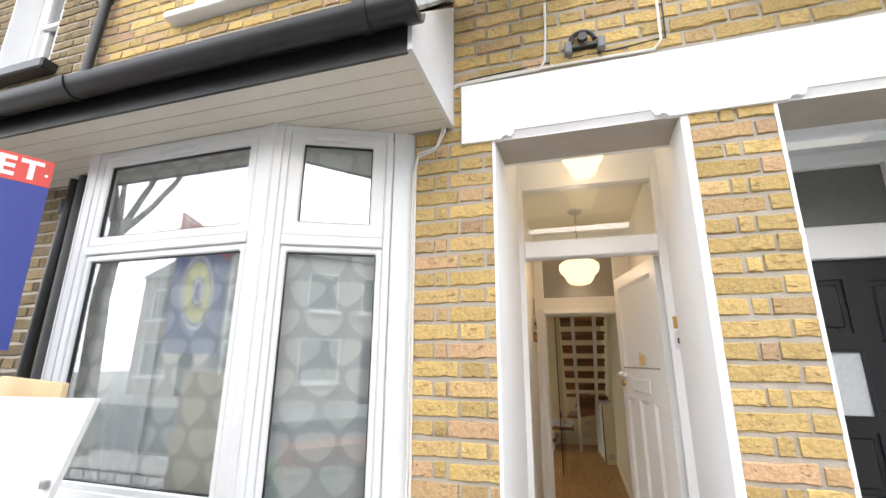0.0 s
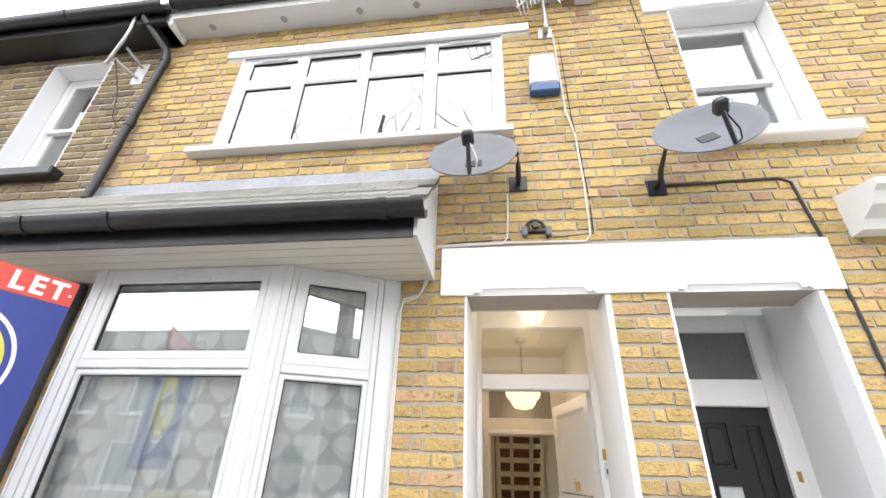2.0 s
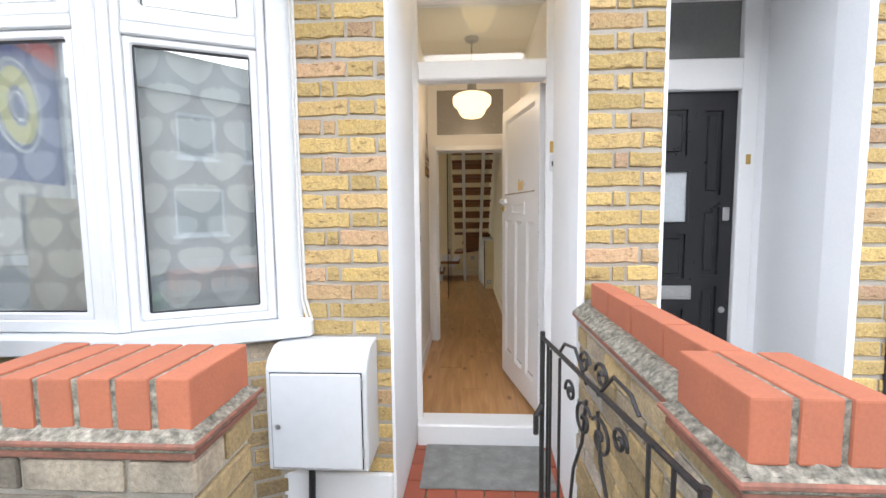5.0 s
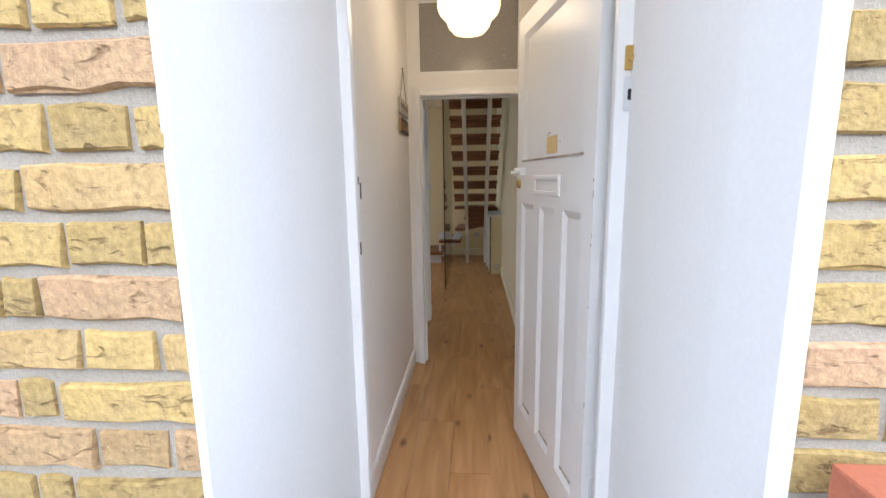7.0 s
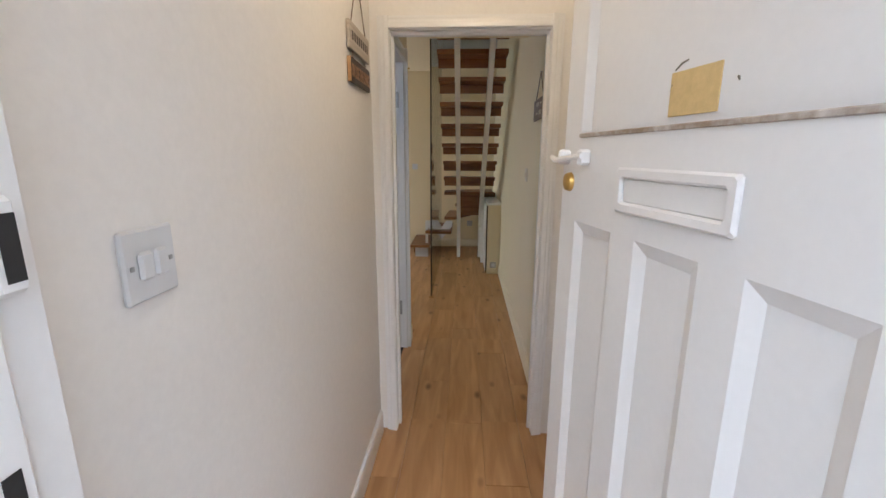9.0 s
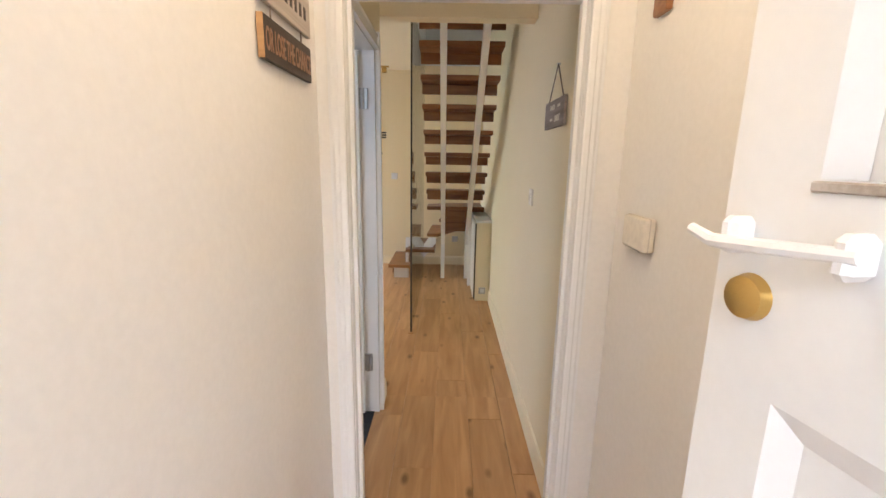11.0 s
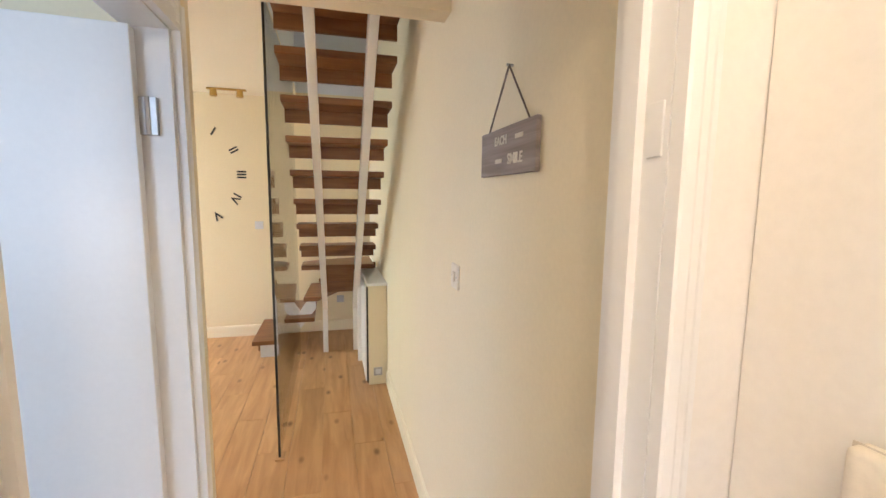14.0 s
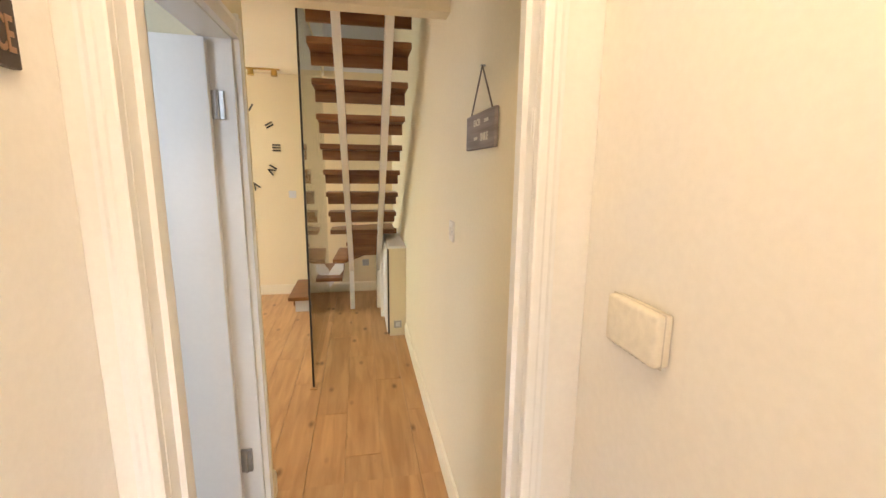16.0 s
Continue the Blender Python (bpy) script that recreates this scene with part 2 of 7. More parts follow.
PAVING = mat("concrete_paving", (0.34, 0.33, 0.31), 0.9, spot=(0.22, 0.21, 0.2), spots=(3, 0.6), grain=(120, 0.1), bump=(90, 0.5), vary=0.1)
ASPHALT = mat("asphalt", (0.05, 0.05, 0.052), 0.9, spot=(0.08, 0.08, 0.08), spots=(4, 0.4), grain=(300, 0.3), bump=(250, 0.6))
DARKTILE = mat("dark_speckled_carpet", (0.035, 0.036, 0.04), 0.9, grain=(260, 0.8), bump=(200, 0.8))
BARK = mat("grey_bark", (0.20, 0.175, 0.15), 0.95, spot=(0.05, 0.045, 0.035), spots=(14, 0.7), grain=(60, 0.3), bump=(40, 0.8))


# ---------------- building blocks ----------------
def thing(name, label, category, at=(0, 0, 0), group="", kind=""):
    ob = new(name)
    ob.empty_display_size = 0.05
    ob.location = at
    return tagged(ob, label, category, group, kind)


def finish(name, bm, material, parent=None, label="", smooth=False):
    me = bpy.data.meshes.new(name)
    bmesh.ops.recalc_face_normals(bm, faces=bm.faces)
    bm.to_mesh(me)
    bm.free()
    me.materials.append(material)
    if smooth:
        me.polygons.foreach_set("use_smooth", [True] * len(me.polygons))
        me.set_sharp_from_angle(angle=radians(40))
    ob = new(name, me)
    if parent:
        ob.parent = parent
        bpy.context.view_layer.update()
        ob.matrix_parent_inverse = world_of(parent).inverted()
    return tagged(ob, label)


def world_of(ob):
    m = ob.matrix_basis.copy()
    while ob.parent:
        m = ob.parent.matrix_basis @ ob.matrix_parent_inverse @ m
        ob = ob.parent
    return m


part = finish


def structure(name, bm, material, label, category="structure", smooth=False):
    return tagged(finish(name, bm, material, None, label, smooth), label, category, kind="structure")


def block(bm, x0, x1, y0, y1, z0, z1, m=None):
    vs = [bm.verts.new((x, y, z)) for z in (z0, z1) for y in (y0, y1) for x in (x0, x1)]
    for f in ((0, 2, 3, 1), (4, 5, 7, 6), (0, 1, 5, 4), (1, 3, 7, 5), (3, 2, 6, 7), (2, 0, 4, 6)):
        bm.faces.new([vs[i] for i in f])
    if m is not None:
        bmesh.ops.transform(bm, matrix=m, verts=vs)
    return vs


def boxes(*list_of, bevel=0.0, m=None, seg=1):
    bm = bmesh.new()
    for b in list_of:
        block(bm, *b)
    if bevel:
        bmesh.ops.bevel(bm, geom=bm.edges[:], offset=bevel, segments=seg, affect="EDGES", profile=0.6)
    if m is not None:
        bmesh.ops.transform(bm, matrix=m, verts=bm.verts[:])
    return bm


def prism(poly, lo, hi, axis="z", bevel=0.0):
    """A flat outline drawn out along an axis. The outline's two numbers are the other two axes in order."""
    bm = bmesh.new()

    def place(p, h):
        return {"z": (p[0], p[1], h), "y": (p[0], h, p[1]), "x": (h, p[0], p[1])}[axis]

    a, b = [bm.verts.new(place(p, lo)) for p in poly], [bm.verts.new(place(p, hi)) for p in poly]
    bm.faces.new(a[::-1]), bm.faces.new(b)
    for i in range(len(poly)):
        j = (i + 1) % len(poly)
        bm.faces.new((a[i], a[j], b[j], b[i]))
    if bevel:
        bmesh.ops.bevel(bm, geom=bm.edges[:], offset=bevel, segments=1, affect="EDGES")
    return bm


def tube(points, radius, sides=8, bm=None, closed_ends=True):
    """A round bar along points; radius is one number or one for each point."""
    bm = bm or bmesh.new()
    pts = [Vector(p) for p in points]
    rad = radius if isinstance(radius, (list, tuple)) else [radius] * len(pts)
    rings, prev = [], None
    for i, p in enumerate(pts):
        d = (pts[min(i + 1, len(pts) - 1)] - pts[max(i - 1, 0)]).normalized()
        if prev is None:
            u = d.orthogonal().normalized()
        else:
            u = (prev - d * prev.dot(d)).normalized()
        prev = u
        w = d.cross(u)
        rings.append([bm.verts.new(p + rad[i] * (math.cos(2 * math.pi * k / sides) * u + math.sin(2 * math.pi * k / sides) * w)) for k in range(sides)])
    for a, b in zip(rings, rings[1:]):
        for k in range(sides):
            bm.faces.new((a[k], a[(k + 1) % sides], b[(k + 1) % sides], b[k]))
    if closed_ends:
        bm.faces.new(rings[0][::-1]), bm.faces.new(rings[-1])
    return bm


def lathe(profile, sides=32, at=(0, 0, 0), m=None):
    """A turned shape from (radius, height) pairs."""
    bm = bmesh.new()
    rings = []
    for r, h in profile:
        if r < 1e-5:
            rings.append([bm.verts.new((0, 0, h))])
        else:
            rings.append([bm.verts.new((r * math.cos(2 * math.pi * k / sides), r * math.sin(2 * math.pi * k / sides), h)) for k in range(sides)])
    for a, b in zip(rings, rings[1:]):
        for k in range(sides):
            q = [a[k % len(a)], a[(k + 1) % len(a)], b[(k + 1) % len(b)], b[k % len(b)]]
            q = list(dict.fromkeys(q))
            if len(q) > 2:
                bm.faces.new(q)
    bmesh.ops.transform(bm, matrix=Matrix.Translation(at) @ (m or Matrix()), verts=bm.verts[:])
    return bm


def rail(profile, path, bm=None):
    """A moulding: the outline profile, in (out, up), carried straight from path[0] to path[1] with out along path[2]."""
    bm = bm or bmesh.new()
    p, q, out = Vector(path[0]), Vector(path[1]), Vector(path[2])
    up = Vector(path[3]) if len(path) > 3 else Vector((0, 0, 1))
    a = [bm.verts.new(p + out * u + up * v) for u, v in profile]
    b = [bm.verts.new(q + out * u + up * v) for u, v in profile]
    bm.faces.new(a), bm.faces.new(b[::-1])
    for i in range(len(profile)):
        j = (i + 1) % len(profile)
        bm.faces.new((a[i], b[i], b[j], a[j]))
    return bm

# ---------------- the large structure ----------------
FACE, DOORY = 1.73, 2.47          # front of the brickwork, front of the two house doors
COURSE = 0.081
BAY_OPEN = (-2.37, -0.40, 0.80, 2.66)
REC_1, REC_2 = (0.0, 0.85, -0.30, 2.535), (1.165, 1.98, -0.30, 2.535)
UP_WIN, NEXT_WIN, LEFT_WIN = (-2.10, 0.30, 3.83, 5.00), (1.66, 2.42, 3.66, 5.03), (-4.20, -3.52, 3.72, 5.10)
OPENINGS = [BAY_OPEN, REC_1, REC_2, UP_WIN, NEXT_WIN, LEFT_WIN]


def pierced(bm, x0, x1, z0, z1, y0, y1, holes):
    """Blocks that fill a wall in the x-z plane but for its holes."""
    xs = sorted({x0, x1, *[v for h in holes for v in h[:2] if x0 < v < x1]})
    for a, b in zip(xs, xs[1:]):
        mid = (a + b) / 2
        cuts = sorted((max(h[2], z0), min(h[3], z1)) for h in holes if h[0] < mid < h[1])
        low = z0
        for c, d in cuts:
            if c > low:
                block(bm, a, b, y0, y1, low, c)
            low = max(low, d)
        if low < z1:
            block(bm, a, b, y0, y1, low, z1)
    return bm


def pierced_y(bm, y0, y1, z0, z1, x0, x1, holes):
    """The same for a wall in the y-z plane."""
    tmp = bmesh.new()
    pierced(tmp, y0, y1, z0, z1, x0, x1, holes)
    for v in tmp.verts:
        v.co = Vector((v.co.y, v.co.x, v.co.z))
    me = bpy.data.meshes.new("tmp")
    tmp.to_mesh(me)
    tmp.free()
    bm.from_mesh(me)
    bpy.data.meshes.remove(me)
    return bm


wall_front = structure("wall_front", pierced(bmesh.new(), -2.95, 4.6, -0.3, 5.42, FACE + 0.004, FACE + 0.27, OPENINGS), MORTAR, "yellow stock brick front wall of a terraced house", "wall")
wall_left_house = structure("wall_neighbour", pierced(bmesh.new(), -7.0, -2.952, -0.3, 5.42, FACE + 0.004, FACE + 0.27, OPENINGS), MORTAR, "weathered grey-brown brick front wall of the adjoining house", "wall")

# white rendered linings of the two porch recesses
def recess(name, x0, x1, xb0, xb1, doorhole):
    bm = bmesh.new()
    t = 0.03
    for pts in (((x0 - 0.002, FACE - 0.006), (x0 + 0.012, FACE - 0.006), (xb0 + t, DOORY), (xb0 - 0.002, DOORY)), ((x1 + 0.002, FACE - 0.006), (x1 + 0.002, FACE + 0.15), (xb1 + 0.002, DOORY), (xb1 - t, DOORY), (x1 - t, FACE + 0.15), (x1 - t, FACE - 0.006))):
        p = prism(pts, -0.2, 2.75 if name.endswith("1") else 2.70)
        me = bpy.data.meshes.new("tmp")
        p.to_mesh(me)
        p.free()
        bm.from_mesh(me)
    return structure(name, bm, MASONRY, "smooth white-painted reveals of the recessed porch", "porch reveal")


recess("porch_lining_1", 0.0, 0.85, -0.003, 0.885, None)
recess("porch_lining_2", 1.165, 1.98, 1.165, 2.09, None)
structure("porch_ceiling_1", boxes((-0.03, 0.9, FACE + 0.3, DOORY + 0.04, 2.74, 2.80)), MASONRY, "white porch ceiling", "ceiling")
structure("porch_ceiling_2", boxes((1.14, 2.15, FACE + 0.3, DOORY + 0.04, 2.70, 2.76)), MASONRY, "white porch ceiling of the adjoining door", "ceiling")
structure("porch_head", boxes((0.0, 0.85, FACE + 0.002, FACE + 0.298, 2.536, 2.80), (1.165, 1.98, FACE + 0.002, FACE + 0.298, 2.536, 2.80)), MASONRY, "white painted head over the porch openings", "porch head")
# the painted lintel with its chamfered stops
SPANS = ((0.045, 0.775), (1.215, 1.925))
edge = [(-0.15, 2.535)]
for a, b in SPANS:
    stop = [(0.0, 0.0), (0.010, 0.014), (0.026, 0.018), (0.040, 0.010), (0.052, 0.012), (0.060, 0.024), (0.066, 0.040)]
    edge += [(a + u, 2.533 + v) for u, v in stop] + [(b - u, 2.533 + v) for u, v in stop[::-1]]
lint = prism(edge + [(2.09, 2.53), (2.095, 2.85), (-0.15, 2.858)], FACE - 0.022, FACE + 0.006, "y")
structure("lintel", lint, MASONRY, "thick white-painted stone lintel over both porches", "lintel")
for k, (a, b) in enumerate(SPANS):
    structure("trim_lintel_%d" % (k + 1), prism([(FACE - 0.016, 2.574), (FACE + 0.004, 2.538), (FACE + 0.004, 2.58)], a + 0.004, b - 0.004, "x"), MASONRY, "white chamfer moulding on the lintel", "trim")

# ---- house interior shell ----
shell = bmesh.new()
pierced(shell, -0.16, 1.2, -0.2, 2.80, DOORY + 0.07, DOORY + 0.09, [(0.02, 0.872, -0.2, 2.62)])
structure("wall_door_surround", shell, HALLWHITE, "white wall round the front door", "wall")
bm = pierced_y(bmesh.new(), DOORY + 0.09, 4.213, 0.0, 2.75, -0.16, -0.04, [])
structure("wall_hall_left", bm, HALLWHITE, "off-white plastered hall wall with slight stains", "wall")
bm = pierced_y(bmesh.new(), DOORY + 0.09, 4.213, 0.0, 2.75, 0.87, 1.0, [])
structure("wall_hall_right", bm, HALLWHITE, "off-white plastered hall wall behind the open door", "wall")
bm = pierced(bmesh.new(), -0.16, 1.0, 0.0, 2.75, 4.215, 4.30, [(0.03, 0.755, 0.0, 1.955), (0.03, 0.73, 2.085, 2.56)])
structure("wall_inner_door", bm, HALLWHITE, "cream partition with a doorway and a fanlight", "wall")
bm = pierced_y(bmesh.new(), 4.302, 9.1, 0.0, 5.3, 0.81, 1.0, [])
structure("wall_passage_right", bm, CREAM, "plain cream passage wall running to the stairs", "wall")
bm = pierced_y(bmesh.new(), 4.302, 5.36, 0.0, 2.6, -0.14, -0.03, [(4.45, 5.20, 0.0, 2.02)])
structure("wall_passage_left", bm, CREAM, "cream passage wall with an open doorway", "wall")
structure("wall_room_back", boxes((-3.0, -0.142, 5.26, 5.36, 0.0, 2.6)), CREAM, "cream wall between two rooms", "wall")
structure("beam", boxes((-3.0, 0.808, 5.362, 5.46, 2.21, 2.6)), CREAM, "cream boxed beam across the passage", "beam")
structure("wall_back", pierced(bmesh.new(), -3.0, 0.808, 0.0, 2.66, 8.84, 9.1, []), YELLOWWALL, "pale yellow back wall", "wall")
structure("wall_back_upper", pierced(bmesh.new(), -0.07, 0.808, 2.661, 5.3, 8.84, 9.1, []), ROOMBLUE, "white back wall of the upper stairwell", "wall")
# out of sight; the window opening is added to hold a fill lamp
structure("wall_back_room_left", pierced_y(bmesh.new(), 5.37, 9.1, 0.0, 2.6, -3.12, -3.002, [(6.85, 8.65, 0.5, 2.3)]), CREAM, "unseen cream side wall with an added window opening", "wall")
structure("ceiling_hall", boxes((-0.16, 1.0, DOORY + 0.04, 4.30, 2.75, 2.85)), CEILING, "off-white hall ceiling", "ceiling")
structure("ceiling_passage", boxes((-0.14, 1.0, 4.302, 5.362, 2.6, 2.7)), CEILING, "cream passage ceiling", "ceiling")
structure("ceiling_back", boxes((-3.1, 0.03, 5.364, 9.1, 2.602, 2.72), (0.032, 0.81, 5.364, 6.02, 2.602, 2.72)), CREAM, "cream ceiling round the stairwell", "ceiling")
# walls of the stairwell above the ceiling; an unseen roof opening is added for sky light
structure("wall_stairwell", boxes((-0.07, 0.03, 6.0, 8.84, 2.722, 5.3), (-0.07, 0.808, 5.9, 6.0, 2.722, 5.3)), ROOMBLUE, "white stairwell walls of the upper floor", "wall")
structure("ceiling_stairwell", boxes((-0.07, 1.0, 5.9, 7.58, 5.302, 5.4), (-0.07, 1.0, 7.76, 9.1, 5.302, 5.4)), CEILING, "white upper ceiling with an added opening for sky light", "ceiling")
# front room behind the bay and the room beside the passage
structure("wall_front_room", boxes((-3.05, -2.952, 2.01, 5.36, -0.2, 2.75), (-0.28, -0.162, 2.01, 4.302, -0.2, 2.75)), ROOMBLUE, "pale walls of the through front room", "wall")
structure("ceiling_front_room", boxes((-3.05, -0.162, 2.002, 5.26, 2.752, 2.85)), CEILING, "white ceiling of the front rooms", "ceiling")
structure("floor_front_room", boxes((-3.05, -0.162, 2.002, 4.30, -0.1, 0.0)), DARKTILE, "dark carpet of the front room", "floor")
structure("floor_side_room", boxes((-3.05, -0.06, 4.302, 5.258, -0.1, 0.003)), DARKTILE, "dark speckled carpet of the through room", "floor")
# upper rooms
structure("floor_upper", boxes((-7.0, -0.09, 2.002, 5.88, 2.862, 3.0), (-0.09, 4.6, 2.002, 5.88, 2.862, 3.0)), CEILING, "upper floor deck", "floor")
structure("wall_upper_rooms", boxes((-7.0, 4.6, 5.0, 5.1, 3.002, 5.5), (0.55, 0.65, 2.0, 5.0, 3.002, 5.5), (-3.0, -2.9, 2.0, 5.0, 3.002, 5.5), (-7.1, -7.0, 1.75, 5.1, -0.3, 5.5), (4.6, 4.7, 1.75, 5.1, -0.3, 5.5)), ROOMBLUE, "pale walls of the upper rooms", "wall")
structure("ceiling_upper", boxes((-7.1, 4.7, 2.002, 5.88, 5.42, 5.52)), CEILING, "white ceiling of the upper rooms", "ceiling")
structure("wall_neighbour_hall", boxes((1.02, 1.14, 2.0, 5.0, -0.2, 2.86), (2.15, 2.3, 2.0, 5.0, -0.2, 2.86), (2.3, 4.6, 2.02, 2.1, -0.2, 2.86), (-7.0, -3.06, 2.02, 2.1, -0.2, 2.86)), ROOMBLUE, "inner walls of the adjoining houses", "wall")

# floor: oak laminate boards in the hall, the passage and the back room
structure("floor", boxes((-0.04, 0.87, DOORY + 0.02, 4.30, -0.1, -0.010), (-0.06, 0.82, 4.30, 5.36, -0.1, -0.010), (-3.0, 0.82, 5.36, 8.84, -0.1, -0.010)), LAMINATE, "oak-effect laminate floor boards with knots", "floor")
floor_ob = bpy.data.objects["floor"]

# ---- outside ground ----
structure("ground", boxes((-60, 60, -60, 1.9, -0.40, -0.30), (-60, -7.1, 1.9, 40, -0.40, -0.30), (4.7, 60, 1.9, 40, -0.40, -0.30)), PAVING, "grey paved ground before the houses", "ground")
structure("road", boxes((-60, 60, -9.6, -3.6, -0.30, -0.29)), ASPHALT, "dark asphalt street", "road")
structure("kerb", boxes((-60, 60, -3.6, -3.46, -0.30, -0.20), (-60, 60, -9.74, -9.6, -0.30, -0.20), bevel=0.01), CEMENT, "grey concrete kerbs", "kerb")
structure("pavement", boxes((-60, 60, -3.458, 0.45, -0.30, -0.215)), PAVING, "concrete slab pavement", "pavement")
structure("path", boxes((-0.18, 0.76, 0.452, FACE - 0.02, -0.30, -0.205)), PAVING, "concrete garden path", "path")
structure("porch_floor", boxes((-0.02, 0.88, FACE - 0.018, DOORY - 0.06, -0.30, -0.112), (1.17, 2.1, FACE - 0.018, DOORY, -0.30, -0.192)), CEMENT, "porch floor bed", "floor")

# ---------------- windows and doors ----------------
def framed(x0, x1, z0, z1, t, y0, y1, m=None, bevel=0.004):
    """A ring of four bars in the x-z plane, as one mesh, mitred at the corners."""
    bm = bmesh.new()
    o = [(x0, z0), (x1, z0), (x1, z1), (x0, z1)]
    i = [(x0 + t, z0 + t), (x1 - t, z0 + t), (x1 - t, z1 - t), (x0 + t, z1 - t)]
    ring = [[bm.verts.new((p[0], y, p[1])) for p in q] for q in (o, i) for y in (y0, y1)]
    of, ob_, if_, ib = ring
    for k in range(4):
        j = (k + 1) % 4
        bm.faces.new((of[k], of[j], if_[j], if_[k])), bm.faces.new((ob_[j], ob_[k], ib[k], ib[j]))
        bm.faces.new((of[j], of[k], ob_[k], ob_[j])), bm.faces.new((if_[k], if_[j], ib[j], ib[k]))
    if bevel:
        bmesh.ops.bevel(bm, geom=bm.edges[:], offset=bevel, segments=1, affect="EDGES")
    if m is not None:
        bmesh.ops.transform(bm, matrix=m, verts=bm.verts[:])
    return bm


def pane(parent, x0, x1, z0, z1, y, m=None, material=None, name="pane"):
    ob = part(name, boxes((x0, x1, y, y + 0.006, z0, z1), m=m), material or GLASS, parent)
    ob.visible_shadow = False
    return ob


def sash(parent, x0, x1, z0, z1, y, m=None, t=0.05, vent=False):
    """A plastic window light: frame, dark gasket line, glass."""
    s = part("sash_frame", framed(x0, x1, z0, z1, t, y, y + 0.05, m, 0.006), UPVC, parent)
    part("gasket", framed(x0 + t - 0.001, x1 - t + 0.001, z0 + t - 0.001, z1 - t + 0.001, 0.006, y + 0.012, y + 0.03, m, 0), BLACKP, s)
    pane(s, x0 + t + 0.002, x1 - t - 0.002, z0 + t + 0.002, z1 - t - 0.002, y + 0.02, m)
    if vent:
        w = min(0.30, (x1 - x0) * 0.5)
        c = (x0 + x1) / 2
        part("trickle_vent", boxes((c - w / 2, c + w / 2, y - 0.014, y + 0.002, z1 - t * 0.72, z1 - t * 0.4), bevel=0.003, m=m), UPVC, s)
    return s


# ---- the bay window ----
bay = thing("window_bay", "white plastic canted bay window with patterned curtains behind", "window", (-1.66, FACE, 0.8), kind="structure")
A, B = Vector((-1.04, 1.44)), Vector((-0.40, 1.73))
AL, BL = Vector((-2.28, 1.44)), Vector((-2.37, 1.73))
ang = math.atan2(B.y - A.y, B.x - A.x)
CANT_R = Matrix.Translation((A.x, A.y, 0)) @ Matrix.Rotation(ang, 4, "Z")
CL = (B - A).length
HEAD = 2.645
part("side_panel", prism([(AL.x - 0.02, 1.46), (AL.x + 0.02, 1.50), (BL.x + 0.05, FACE + 0.01), (BL.x, FACE + 0.01)], 0.865, HEAD, "z", 0.003), UPVC, bay, "plain white side panel")
fx0, fx1 = AL.x + 0.045, A.x - 0.045
part("frame", framed(fx0, fx1, 0.865, HEAD, 0.05, 1.445, 1.51, bevel=0.005), UPVC, bay)
part("transom", boxes((fx0 + 0.05, fx1 - 0.05, 1.438, 1.512, 2.035, 2.085), bevel=0.006), UPVC, bay)
sash(bay, fx0 + 0.05, fx1 - 0.05, 2.085, HEAD - 0.045, 1.447, vent=True)
sash(bay, fx0 + 0.05, fx1 - 0.05, 0.91, 2.035, 1.450, t=0.035)
for M, u0, u1 in ((CANT_R, 0.045, 0.590),):
    part("frame", framed(u0, u1, 0.865, HEAD, 0.035, 0.005, 0.07, M, 0.005), UPVC, bay)
    part("transom", boxes((u0 + 0.035, u1 - 0.035, -0.002, 0.072, 2.02, 2.07), bevel=0.006, m=M), UPVC, bay)
    sash(bay, u0 + 0.035, u1 - 0.035, 2.07, HEAD - 0.03, 0.007, M, vent=True, t=0.068)
    sash(bay, u0 + 0.035, u1 - 0.035, 0.90, 2.02, 0.010, M, t=0.030)
    part("side_trim", boxes((0.593, CL, 0.012, 0.06, 0.86, HEAD), bevel=0.004, m=M), UPVC, bay)
for P in (A, AL):
    sg = 1 if P is A else -1
    pts = [(P.x - 0.047 * sg, P.y), (P.x, P.y - 0.004), (P.x + 0.043 * sg, P.y + 0.016), (P.x + 0.03 * sg, P.y + 0.07), (P.x - 0.04 * sg, P.y + 0.07)]
    part("corner_post", prism(pts if sg > 0 else pts[::-1], 0.865, HEAD, "z", 0.003), UPVC, bay)
    part("corner_bead", tube([(P.x + 0.004 * sg, P.y - 0.004, 0.87), (P.x + 0.004 * sg, P.y - 0.004, HEAD)], 0.007, 6), UPVC, bay)
sill = [(BL.x - 0.03, FACE + 0.02), (BL.x - 0.03, FACE - 0.03), (AL.x - 0.03, 1.375), (A.x + 0.03, 1.375), (B.x + 0.05, FACE - 0.045), (B.x + 0.05, FACE + 0.0), (B.x - 0.02, FACE + 0.02)]
part("sill", prism(sill, 0.785, 0.862, "z", 0.008), UPVC, bay, "white projecting sill")
# brick base of the bay
base = [(BL.x, FACE + 0.01), (AL.x, 1.455), (A.x, 1.455), (B.x - 0.02, FACE + 0.01)]
bay_base = structure("wall_bay_base", prism(base, -0.3, 0.783), MORTAR, "yellow-brown brick base under the bay window", "wall")

